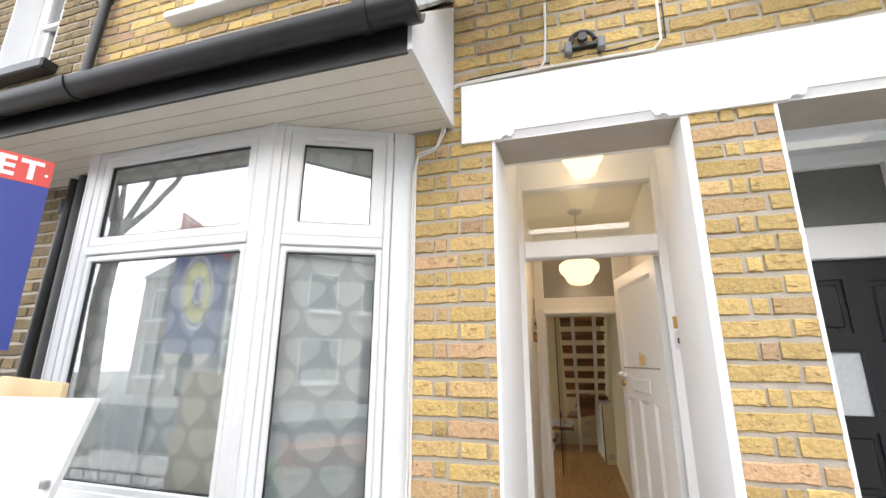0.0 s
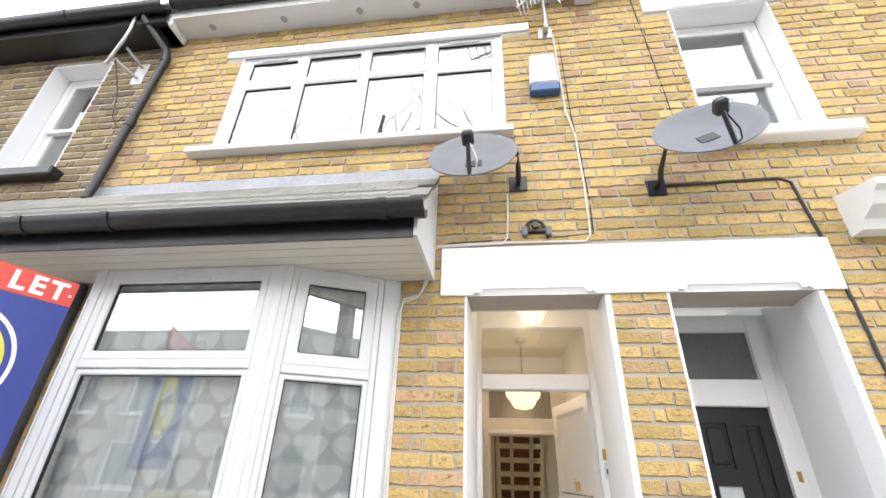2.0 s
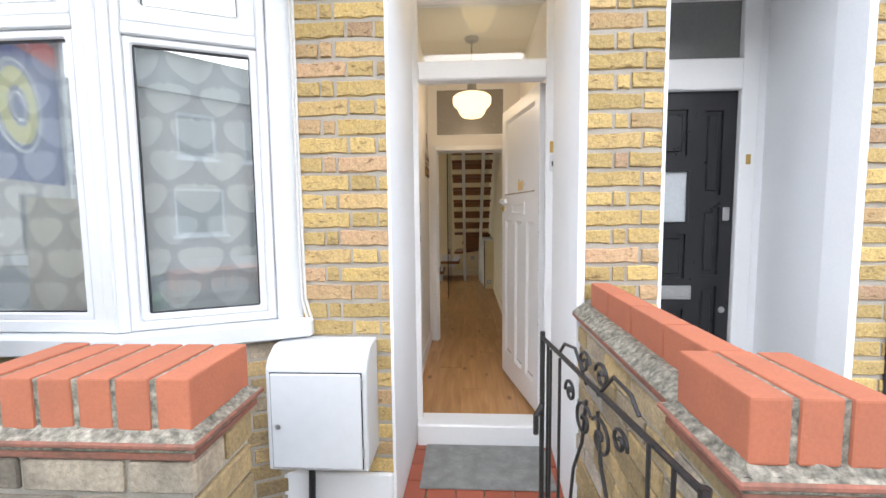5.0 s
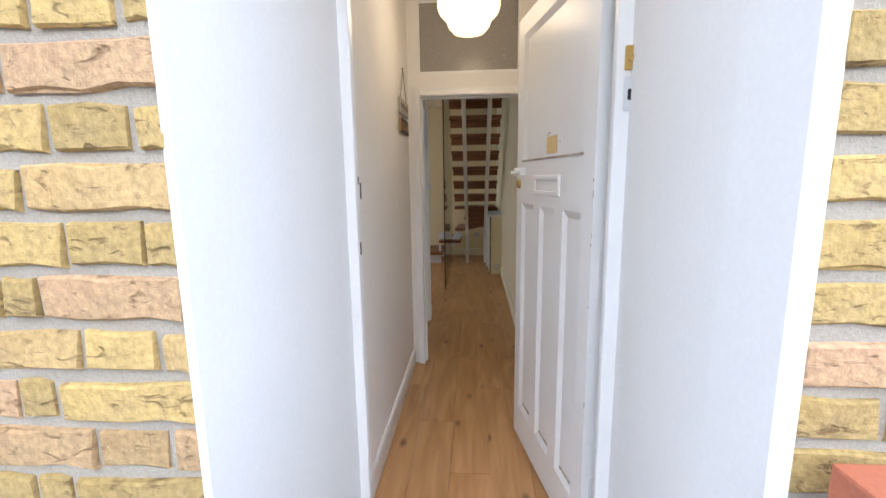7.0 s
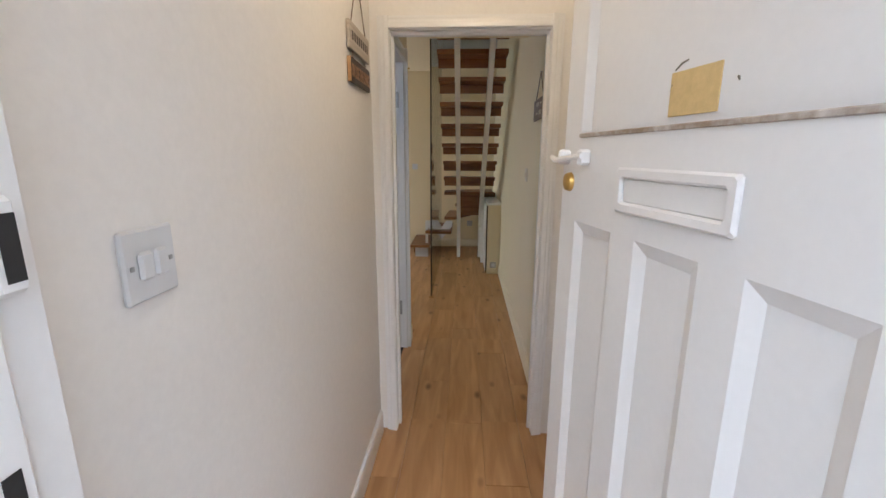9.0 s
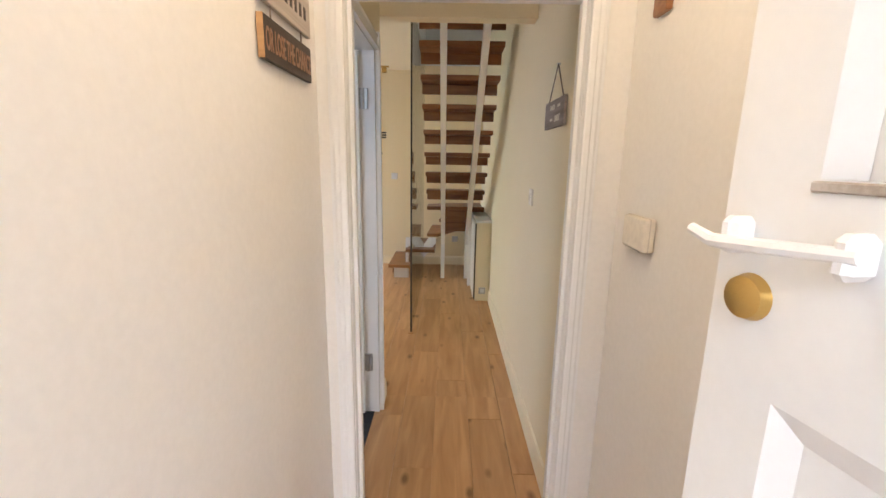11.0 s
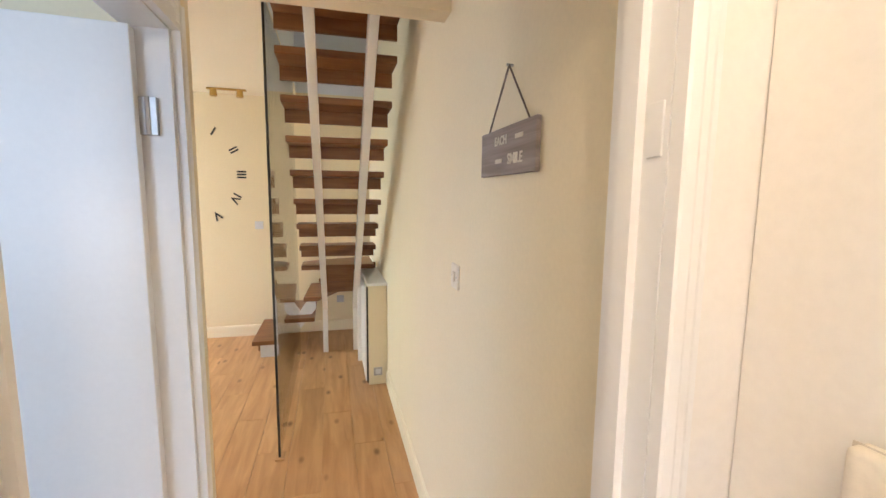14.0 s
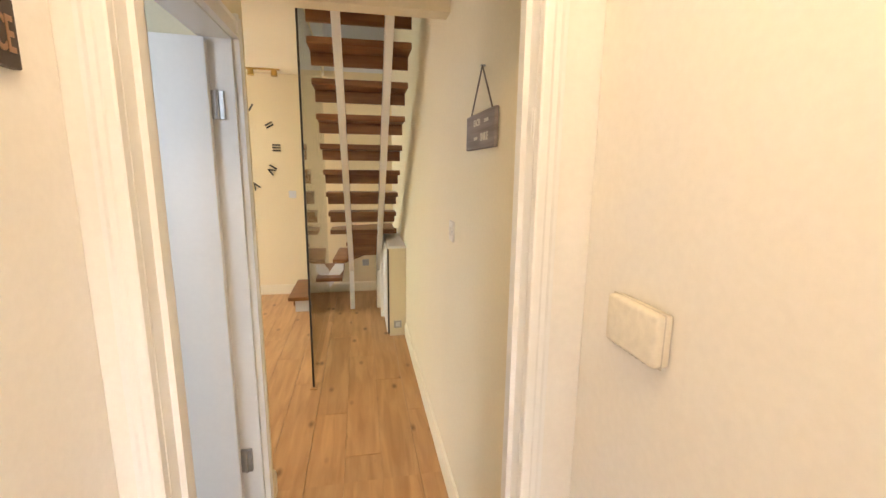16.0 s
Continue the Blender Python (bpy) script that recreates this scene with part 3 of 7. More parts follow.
# ---- lean-to roof of the bay ----
SOFFIT_GROOVE = mat("soffit_groove", (0.45, 0.41, 0.34), 0.7)
roof = thing("bay_roof", "grey tiled lean-to roof with black gutter over the bay", "roof", (-1.7, FACE, 2.65), kind="structure")
RX0, RX1, GY = -3.7, -0.215, 1.13
part("soffit", boxes((RX0, RX1, GY + 0.02, FACE - 0.005, HEAD, HEAD + 0.012)), SOFFIT, roof, "cream plastic soffit boards")
for k in range(1, 6):
    y = GY + 0.02 + k * 0.097
    part("soffit_joint", boxes((RX0, RX1 - 0.003, y, y + 0.004, HEAD - 0.0015, HEAD + 0.001)), SOFFIT_GROOVE, roof)
part("fascia", boxes((RX0, RX1, GY + 0.004, GY + 0.018, HEAD - 0.012, 2.79)), BLACKP, roof, "black fascia board")
end = prism([(GY, HEAD - 0.005), (FACE - 0.004, HEAD - 0.005), (FACE - 0.004, 3.38), (GY, 2.80)], RX1 + 0.002, RX1 + 0.02, "x")
part("bargeboard", end, UPVC, roof, "white triangular bargeboard")
slope = math.atan2(3.40 - 2.80, FACE - GY)
run = math.hypot(3.40 - 2.80, FACE - GY)
TILES = 5
for j in range(TILES):
    for i in range(12):
        x0 = RX0 + 0.02 + i * 0.295 - (j % 2) * 0.14
        a, b = max(x0, RX0), min(x0 + 0.288, RX1 + 0.03)
        if b - a < 0.05:
            continue
        v0 = -0.05 + j * (run - 0.06) / TILES
        bmx = boxes((a, b, v0, v0 + 0.22, 0.004, 0.018), m=Matrix.Translation((0, GY - 0.0, 2.80)) @ Matrix.Rotation(slope + radians(1.6), 4, "X"))
        part("roof_tile", bmx, SLATE, roof)
part("roof_deck", boxes((RX0, RX1, 0.0, run, -0.02, 0.0), m=Matrix.Translation((0, GY + 0.004, 2.80)) @ Matrix.Rotation(slope, 4, "X")), GREYWOOD, roof)
part("lead_flashing", prism([(FACE + 0.004, 3.53), (FACE - 0.010, 3.53), (FACE - 0.014, 3.44), (FACE - 0.10, 3.345), (FACE - 0.10, 3.335), (FACE + 0.004, 3.42)], RX0 + 0.7, RX1 + 0.02, "x"), LEAD, roof, "grey lead flashing")
gut = bmesh.new()
gp = [(0.064 * math.cos(radians(a)), 0.075 * math.sin(radians(a))) for a in range(180, 361, 15)]
gp = gp + [(x * 0.9, y * 0.9) for x, y in gp[::-1]]
rail([(-u, v) for u, v in gp], ((RX0, GY - 0.065, 2.785), (RX1 + 0.045, GY - 0.065, 2.785), (0, 1, 0)), gut)
part("gutter", gut, BLACKP, roof, "black half-round plastic gutter", smooth=True)
for x in (RX1 + 0.02, RX1 - 0.17, -1.95, -2.5, -3.2):
    g2 = bmesh.new()
    rail([(-u * 1.1, v * 1.1) for u, v in gp], ((x, GY - 0.065, 2.786), (x + 0.05, GY - 0.065, 2.786), (0, 1, 0)), g2)
    part("gutter_union", g2, BLACKP, roof, smooth=True)
part("gutter_stop", prism([(GY - 0.065 + u * 1.08, 2.786 + v * 1.08) for u, v in gp[:13]], RX1 + 0.045, RX1 + 0.055, "x"), BLACKP, roof)

# ---- curtains inside the bay ----
def curtain_mat(name):
    """A net printed with rows of broad pale leaves, each with a small forked stalk, on grey."""
    m = bpy.data.materials.new(name)
    m.use_nodes = True
    n, l = m.node_tree.nodes, m.node_tree.links
    b = n["Principled BSDF"]
    b.inputs["Roughness"].default_value = 0.9
    sep = n.new("ShaderNodeSeparateXYZ")
    l.new(n.new("ShaderNodeTexCoord").outputs["Object"], sep.inputs[0])

    def calc(op, *args):
        x = n.new("ShaderNodeMath")
        x.operation = op
        for k, v in enumerate(args):
            if isinstance(v, bpy.types.NodeSocket):
                l.new(v, x.inputs[k])
            else:
                x.inputs[k].default_value = v
        return x.outputs[0]

    def step(v, lo, hi):
        r = n.new("ShaderNodeMapRange")
        for key, val in (("From Min", lo), ("From Max", hi), ("To Min", 1.0), ("To Max", 0.0)):
            r.inputs[key].default_value = val
        l.new(v, r.inputs["Value"])
        return r.outputs[0]

    def mix(a, c, f):
        x = n.new("ShaderNodeMix")
        x.data_type = "RGBA"
        for key, v in (("A", a), ("B", c), ("Factor", f)):
            if isinstance(v, bpy.types.NodeSocket):
                l.new(v, x.inputs[key])
            else:
                x.inputs[key].default_value = v
        return x.outputs["Result"]

    v = calc("DIVIDE", sep.outputs["Z"], 0.134)
    row = calc("FLOOR", v)
    fv = calc("SUBTRACT", calc("FRACT", v), 0.5)
    u = calc("ADD", calc("DIVIDE", sep.outputs["X"], 0.175), calc("MULTIPLY", row, 0.5))
    fu = calc("ABSOLUTE", calc("SUBTRACT", calc("FRACT", u), 0.5))
    dx = calc("DIVIDE", fu, 0.43)
    dy = calc("DIVIDE", calc("ADD", calc("SUBTRACT", fv, calc("MULTIPLY", fu, 0.60)), 0.11), 0.43)
    r2 = calc("ADD", calc("MULTIPLY", dx, dx), calc("MULTIPLY", dy, dy))
    leaf = step(r2, 0.92, 1.02)
    fork = calc("MULTIPLY", step(calc("ABSOLUTE", calc("SUBTRACT", calc("SUBTRACT", fv, 0.26), calc("MULTIPLY", fu, 1.3))), 0.04, 0.06), step(fu, 0.12, 0.14))
    cell = n.new("ShaderNodeTexWhiteNoise")
    cell.noise_dimensions = "2D"
    cv = n.new("ShaderNodeCombineXYZ")
    l.new(calc("FLOOR", u), cv.inputs[0]), l.new(row, cv.inputs[1])
    l.new(cv.outputs[0], cell.inputs["Vector"])
    pale = mix((0.88, 0.90, 0.92, 1), (0.95, 0.95, 0.94, 1), cell.outputs["Value"])
    col = mix(mix((0.70, 0.72, 0.75, 1), pale, leaf), (0.95, 0.95, 0.95, 1), fork)
    hs = n.new("ShaderNodeHueSaturation")
    weave = n.new("ShaderNodeTexNoise")
    weave.inputs["Scale"].default_value = 180.0
    mr = n.new("ShaderNodeMapRange")
    mr.inputs["To Min"].default_value, mr.inputs["To Max"].default_value = 0.93, 1.05
    l.new(weave.outputs["Fac"], mr.inputs["Value"]), l.new(mr.outputs[0], hs.inputs["Value"]), l.new(col, hs.inputs["Color"])
    l.new(hs.outputs["Color"], b.inputs["Base Color"])
    return m


CURTAIN = curtain_mat("printed_net_curtain")
SHEER = mat("pale_blue_sheer_fabric", (0.80, 0.82, 0.86), 0.9, grain=(200, 0.05))


def drape(name, p, q, z0, z1, folds, depth, material, label):
    bm = bmesh.new()
    n = folds * 8
    p, q = Vector(p), Vector(q)
    nor = Vector((-(q - p).y, (q - p).x)).normalized()
    rows = []
    for z in (z0, (z0 + z1) / 2, z1):
        row = []
        for i in range(n + 1):
            f = i / n
            o = depth * math.sin(f * folds * 2 * math.pi) + depth * 0.4 * math.sin(f * folds * 4.7 + z)
            c = p.lerp(q, f) + nor * o
            row.append(bm.verts.new((c.x, c.y, z)))
        rows.append(row)
    for a, b in zip(rows, rows[1:]):
        for i in range(n):
            bm.faces.new((a[i], a[i + 1], b[i + 1], b[i]))
    bmesh.ops.solidify(bm, geom=bm.faces[:], thickness=0.003)
    ob = finish(name, bm, material, None, label, True)
    return tagged(ob, label, "curtain")


drape("curtain", (-2.24, 1.535), (-1.09, 1.535), 0.87, 2.62, 5, 0.012, CURTAIN, "grey printed net curtain with leaf shapes in the bay")
drape("curtain", (-1.00, 1.525), (-0.45, 1.775), 0.87, 2.62, 3, 0.012, CURTAIN, "grey printed net curtain with leaf shapes in the bay side")
drape("sheer_curtain", (-1.92, 1.512), (-1.66, 1.512), 0.87, 2.02, 4, 0.006, SHEER, "pale blue sheer curtain strip in the bay")

# ---- upper window ----
up = thing("window_upper", "wide white plastic window with four lights above the bay", "window", ((UP_WIN[0] + UP_WIN[1]) / 2, FACE + 0.07, UP_WIN[2]), kind="structure")
x0, x1, z0, z1 = UP_WIN
part("frame", framed(x0, x1, z0, z1, 0.06, FACE + 0.03, FACE + 0.10, bevel=0.005), UPVC, up)
mull = [x0 + 0.06, x0 + 0.60, x0 + 1.19, x0 + 1.78, x1 - 0.06]
for m_ in mull[1:-1]:
    part("mullion", boxes((m_ - 0.03, m_ + 0.03, FACE + 0.028, FACE + 0.098, z0 + 0.06, z1 - 0.06), bevel=0.005), UPVC, up)
for k, (a, b) in enumerate(zip(mull, mull[1:])):
    a2, b2 = a + (0.03 if k else 0), b - (0.03 if k < 3 else 0)
    tz = z1 - 0.37
    part("transom", boxes((a2, b2, FACE + 0.03, FACE + 0.096, tz - 0.025, tz + 0.025), bevel=0.004), UPVC, up)
    sash(up, a2, b2, tz + 0.025, z1 - 0.06, FACE + 0.033, t=0.035 if k in (0, 3) else 0.02, vent=k in (0, 3))
    sash(up, a2, b2, z0 + 0.06, tz - 0.025, FACE + 0.033, t=0.035 if k in (0, 3) else 0.02)
part("sill", boxes((x0 - 0.16, x1 + 0.05, FACE - 0.09, FACE + 0.03, z0 - 0.055, z0), bevel=0.006), UPVC, up, "white projecting sill")
structure("lintel_upper", prism([(-2.26, 4.965), (0.53, 4.955), (0.53, 5.05), (-2.26, 5.055)], FACE - 0.012, FACE + 0.02, "y", 0.003), MASONRY, "white painted lintel over the upper window", "lintel")
structure("reveal_upper", boxes((x0 - 0.0, x0 + 0.004, FACE, FACE + 0.03, z0, z1), (x1 - 0.004, x1, FACE, FACE + 0.03, z0, z1)), MASONRY, "white window reveals", "reveal")


def sash_window(name, hole, label, reveal, sill_mat, y=FACE + 0.17):
    x0, x1, z0, z1 = hole
    w = thing(name, label, "window", ((x0 + x1) / 2, y, z0), kind="structure")
    part("reveal", boxes((x0, x0 + 0.012, FACE - 0.004, y, z0, z1), (x1 - 0.012, x1, FACE - 0.004, y, z0, z1), (x0 + 0.012, x1 - 0.012, FACE - 0.004, y, z1 - 0.012, z1)), reveal, w)
    part("frame", framed(x0 + 0.012, x1 - 0.012, z0, z1 - 0.012, 0.055, y, y + 0.08, bevel=0.005), GLOSS, w)
    mid = (z0 + z1) / 2 - 0.03
    for a, b, yy in ((mid, z1 - 0.067, y + 0.01), (z0 + 0.055, mid + 0.045, y + 0.045)):
        s = part("sash_frame", framed(x0 + 0.067, x1 - 0.067, a, b, 0.042, yy, yy + 0.034, bevel=0.004), GLOSS, w)
        pane(s, x0 + 0.105, x1 - 0.105, a + 0.04, b - 0.04, yy + 0.012)
    part("sill", boxes((x0 - 0.12, x1 + 0.12, FACE - 0.11, y, z0 - 0.09, z0), bevel=0.012), sill_mat, w, "projecting stone sill")
    return w


sash_window("window_next", NEXT_WIN, "white sash window with painted stone reveals", MASONRY, MASONRY)
structure("lintel_next", boxes((1.47, 2.52, FACE - 0.02, FACE + 0.01, 5.025, 5.20), bevel=0.004), MASONRY, "white painted stone lintel over the sash window", "lintel")
structure("trim_lintel_next", boxes((1.70, 2.30, FACE - 0.03, FACE - 0.018, 5.032, 5.075), bevel=0.004), MASONRY, "white lintel chamfer", "trim")
structure("lintel_far", boxes((3.05, 4.2, FACE - 0.02, FACE + 0.01, 5.025, 5.20), bevel=0.004), MASONRY, "white painted stone lintel of a further window", "lintel")
sash_window("window_left_house", LEFT_WIN, "white sash window of the weathered house", MASONRY, BLACKP)


# ---- front door frame, fanlight, threshold ----
fd = thing("door_frame", "white front door frame with fanlight over", "door frame", (0.43, DOORY, 0), kind="structure")
part("jamb", prism([(0.812, DOORY - 0.02), (0.872, DOORY - 0.02), (0.872, DOORY + 0.068), (0.848, DOORY + 0.068), (0.848, DOORY + 0.012), (0.812, DOORY + 0.012)], 0.0, 2.63, "z", 0.003), GLOSS, fd)
DARK_KHAKI = mat("dark_khaki", (0.20, 0.18, 0.14), 0.8)
# the strip's dark colour stands for the shaded hinge gap and its rubber
part("draught_strip", boxes((0.841, 0.8475, DOORY + 0.013, DOORY + 0.067, 0.03, 2.104)), DARK_KHAKI, fd, "dark strip for the shaded hinge gap and its draught rubber")
part("jamb", prism([(0.02, DOORY - 0.02), (0.058, DOORY - 0.02), (0.058, DOORY + 0.022), (0.045, DOORY + 0.024), (0.045, DOORY + 0.068), (0.02, DOORY + 0.068)], 0.0, 2.63, "z", 0.003), GLOSS, fd)
part("head", boxes((0.058, 0.812, DOORY - 0.02, DOORY + 0.068, 2.555, 2.63), bevel=0.004), GLOSS, fd)
part("transom", boxes((0.058, 0.812, DOORY - 0.035, DOORY + 0.068, 2.105, 2.212), bevel=0.008), GLOSS, fd, "white moulded transom")
pane(fd, 0.060, 0.810, 2.214, 2.553, DOORY + 0.02, material=pane_mat("fanlight_glass", normal_gloss=0.07))
part("threshold", boxes((0.032, 0.826, DOORY - 0.10, DOORY + 0.07, -0.13, 0.03), bevel=0.008), GLOSS, fd, "white painted wooden threshold step")
part("filler", boxes((-0.02, 0.02, DOORY + 0.0, DOORY + 0.07, -0.1, 2.74), (0.872, 0.93, DOORY + 0.0, DOORY + 0.07, -0.1, 2.74), (0.02, 0.872, DOORY, DOORY + 0.07, 2.63, 2.74)), MASONRY, fd)

# ---- the open front door ----
HINGE, FREE = Vector((0.808, 2.545)), Vector((0.652, 3.335))
leaf_dir = (FREE - HINGE).normalized()
LW = (FREE - HINGE).length
LEAF = Matrix.Translation((HINGE.x, HINGE.y, 0)) @ Matrix.Rotation(math.atan2(leaf_dir.y, leaf_dir.x), 4, "Z")
# in the leaf's own frame x runs from hinge to lock edge, and +y is the face towards the hall's left wall
door = thing("front_door", "white panelled front door standing open, worn gloss paint", "door", (HINGE.x, HINGE.y, 0))
PW = [(0.076, 0.231), (0.313, 0.478), (0.559, 0.725)]
holes = [(a, b, 0.205, 1.265) for a, b in PW] + [(0.076, 0.72, 1.466, 2.02)]
leaf_bm = pierced(bmesh.new(), -0.010, LW, 0.035, 2.10, -0.022, 0.022, holes)
bmesh.ops.transform(leaf_bm, matrix=LEAF, verts=leaf_bm.verts[:])
part("leaf", leaf_bm, GLOSS, door)
for a, b, c, d in holes:
    part("panel", boxes((a, b, -0.010, 0.010, c, d), m=LEAF), GLOSS, door)
    for s in (1, -1):
        bmx = bmesh.new()
        t = 0.026
        ring = []
        for q, y in (((a, b, c, d), 0.022 * s), ((a + t, b - t, c + t, d - t), 0.0105 * s)):
            if c > 1.4 and y * y < 0.0003:
                q = (q[0], q[1], c, q[3])
            ring.append([bmx.verts.new(LEAF @ Vector((px, y, pz))) for px, pz in ((q[0], q[2]), (q[1], q[2]), (q[1], q[3]), (q[0], q[3]))])
        for k in range(4):
            bmx.faces.new((ring[0][k], ring[0][(k + 1) % 4], ring[1][(k + 1) % 4], ring[1][k]))
        part("moulding", bmx, GLOSS, door)
WORN_SHADE = mat("worn_wood_and_shade", (0.30, 0.23, 0.16), 0.8, spot=(0.75, 0.73, 0.7), spots=(25, 0.9))
part("ledge", boxes((0.070, 0.725, 0.020, 0.0255, 1.456, 1.465), bevel=0.0015, m=LEAF), WORN_SHADE, door, "worn wooden ledge under the top panel")
lp = part("letter_plate", framed(0.252, 0.545, 1.311, 1.395, 0.020, 0.020, 0.031, LEAF, 0.004), GLOSS, door, "white painted letter plate surround")
part("flap", boxes((0.272, 0.525, 0.020, 0.024, 1.331, 1.375), bevel=0.002, m=LEAF), GLOSS, lp)
def chip(u, z, w, h):
    """A small ragged patch on the face of the leaf."""
    bm = prism([(u - w * 0.5, z - h * 0.3), (u + w * 0.3, z - h * 0.5), (u + w * 0.5, z + h * 0.2), (u, z + h * 0.5), (u - w * 0.4, z + h * 0.3)], 0.0215, 0.0224, "y")
    bmesh.ops.transform(bm, matrix=LEAF, verts=bm.verts[:])
    return bm


PATCH = mat("old_yellow_paper", (0.68, 0.50, 0.22), 0.8, spot=(0.7, 0.52, 0.25), spots=(12, 0.7))
part("paper_patch", boxes((0.33, 0.435, 0.0105, 0.0125, 1.478, 1.545), m=LEAF), PATCH, door, "yellowed square patch of old backing paper")
for p, q in (((0.430, 1.549), (0.402, 1.560)), ((0.437, 1.518), (0.427, 1.531)), ((0.302, 1.520), (0.299, 1.514))):
    part("scuff", tube([LEAF @ Vector((p[0], 0.0105, p[1])), LEAF @ Vector(((p[0] + q[0]) / 2, 0.0112, (p[1] + q[1]) / 2 + 0.002)), LEAF @ Vector((q[0], 0.0105, q[1]))], [0.0012, 0.0018, 0.001], 6), DARK_KHAKI, door, "dark scratch in the paint")
for u, z, w, h in ((-0.006, 1.375, 0.006, 0.012), (-0.007, 1.33, 0.004, 0.03), (-0.006, 1.20, 0.004, 0.018), (-0.005, 1.17, 0.005, 0.010), (-0.006, 0.965, 0.007, 0.009), (-0.007, 0.62, 0.005, 0.02)):
    part("paint_chip", chip(u, z, w, h), WORN_SHADE, door, "chipped paint showing old wood")
# dark strips paint the shade on the ledge at each panel's foot
for a, b in PW:
    part("wear_mark", boxes((a + 0.03, b - 0.03, 0.0105, 0.0135, 0.232, 0.240), m=LEAF), WORN_SHADE, door, "dark streak painting the shaded ledge at the panel foot")
lk = part("lock_cylinder", lathe([(0, 0.014), (0.011, 0.014), (0.020, 0.010), (0.023, 0.0)], 24, m=LEAF @ Matrix.Translation((LW - 0.042, 0.022, 1.354)) @ Matrix.Rotation(radians(-90), 4, "X")), BRASS, door, "brass lock cylinder", True)
part("keyhole", boxes((LW - 0.002, LW + 0.001, -0.005, 0.005, 0.985, 1.02), m=LEAF), BLACKP, door)
latch = part("latch_handle", tube([LEAF @ Vector(p) for p in ((LW - 0.14, 0.045, 1.415), (LW - 0.08, 0.052, 1.41), (LW - 0.02, 0.052, 1.405), (LW + 0.01, 0.05, 1.412))], [0.006, 0.0065, 0.007, 0.006], 8), GLOSS, door, "white painted door pull", True)
for x in (LW - 0.13, LW - 0.03):
    part("pull_rose", boxes((x - 0.009, x + 0.009, 0.020, 0.050, 1.395, 1.430), bevel=0.006, m=LEAF), GLOSS, latch)
for z in (0.25, 1.05, 1.85):
    part("hinge", boxes((-0.0135, -0.0105, -0.022, -0.006, z, z + 0.1), m=LEAF), GLOSS, door)

# ---- inner doorway ----
def casing(name, x0, x1, z1, y, out, label, w=0.055):
    """Moulded architrave round an opening in an x-z wall, standing out by the sign of out."""
    t = thing(name, label, "architrave", (x0, y, 0), kind="structure")
    prof = [(0.0, 0.0), (0.019, 0.0), (0.021, 0.004), (0.020, 0.018), (0.017, 0.024), (0.016, 0.034), (0.012, 0.042), (0.011, w), (0.0, w)]
    for base, sx in ((x0, -1), (x1, 1)):
        part("upright", rail(prof, ((base, y, 0.0), (base, y, z1 + w), (0, out, 0), (sx, 0, 0))), GLOSS, t)
    part("head", rail(prof, ((x0 + 0.0, y, z1), (x1, y, z1), (0, out, 0), (0, 0, 1))), GLOSS, t)
    return t


casing("architrave_inner", 0.045, 0.742, 1.945, 4.215, -1, "cream-white moulded architrave of the inner doorway", 0.05)
casing("architrave_inner_back", 0.045, 0.742, 1.945, 4.30, 1, "cream-white moulded architrave of the inner doorway", 0.05)
inner = thing("door_lining", "white lining of the inner doorway with fanlight", "door frame", (0.4, 4.3, 0), kind="structure")
part("jamb", boxes((0.031, 0.046, 4.216, 4.299, 0.0, 1.954)), GLOSS, inner)
part("jamb", boxes((0.741, 0.754, 4.216, 4.299, 0.0, 1.954)), GLOSS, inner)
part("head", boxes((0.046, 0.741, 4.216, 4.299, 1.941, 1.954)), GLOSS, inner)
part("stop", boxes((0.046, 0.058, 4.255, 4.285, 0.0, 1.941), (0.729, 0.741, 4.255, 4.285, 0.0, 1.941), (0.058, 0.729, 4.255, 4.285, 1.929, 1.941)), GLOSS, inner)
part("strike_plate", boxes((0.7375, 0.7405, 4.222, 4.247, 1.607, 1.668), bevel=0.001), GLOSS, inner, "pale painted strike plate")
part("fanlight_frame", framed(0.03, 0.73, 2.085, 2.56, 0.02, 4.218, 4.25, bevel=0.003), GLOSS, inner)
pane(inner, 0.05, 0.71, 2.105, 2.54, 4.23, material=mat("beige_obscure_glass", (0.30, 0.28, 0.25), 0.25, grain=(90, 0.1)), name="fanlight_pane")

# ---- doorway to the through room, its door open into the room ----
t = thing("architrave_side", "white moulded architrave of the through room doorway", "architrave", (-0.03, 5.2, 0), kind="structure")
prof = [(0.0, 0.0), (0.022, 0.0), (0.022, 0.016), (0.013, 0.026), (0.013, 0.055), (0.018, 0.065), (0.0, 0.085)]
part("upright", rail(prof, ((-0.03, 5.195, 0), (-0.03, 5.195, 2.09), (1, 0, 0), (0, 1, 0))), GLOSS, t)
part("upright", rail(prof, ((-0.03, 4.455, 0), (-0.03, 4.455, 2.09), (1, 0, 0), (0, -1, 0))), GLOSS, t)
part("head", rail(prof, ((-0.03, 4.455, 2.005), (-0.03, 5.195, 2.005), (1, 0, 0), (0, 0, 1))), GLOSS, t)
part("jamb", boxes((-0.139, -0.031, 5.175, 5.199, 0.0, 2.02)), GLOSS, t)
part("jamb", boxes((-0.139, -0.031, 4.451, 4.470, 0.0, 2.02)), GLOSS, t)
part("head_lining", boxes((-0.139, -0.031, 4.470, 5.175, 2.0, 2.019)), GLOSS, t)
sd = thing("side_room_door", "plain white door standing open into the through room", "door", (-0.10, 5.17, 0))
SD = Matrix.Translation((-0.105, 5.168, 0)) @ Matrix.Rotation(radians(184), 4, "Z")
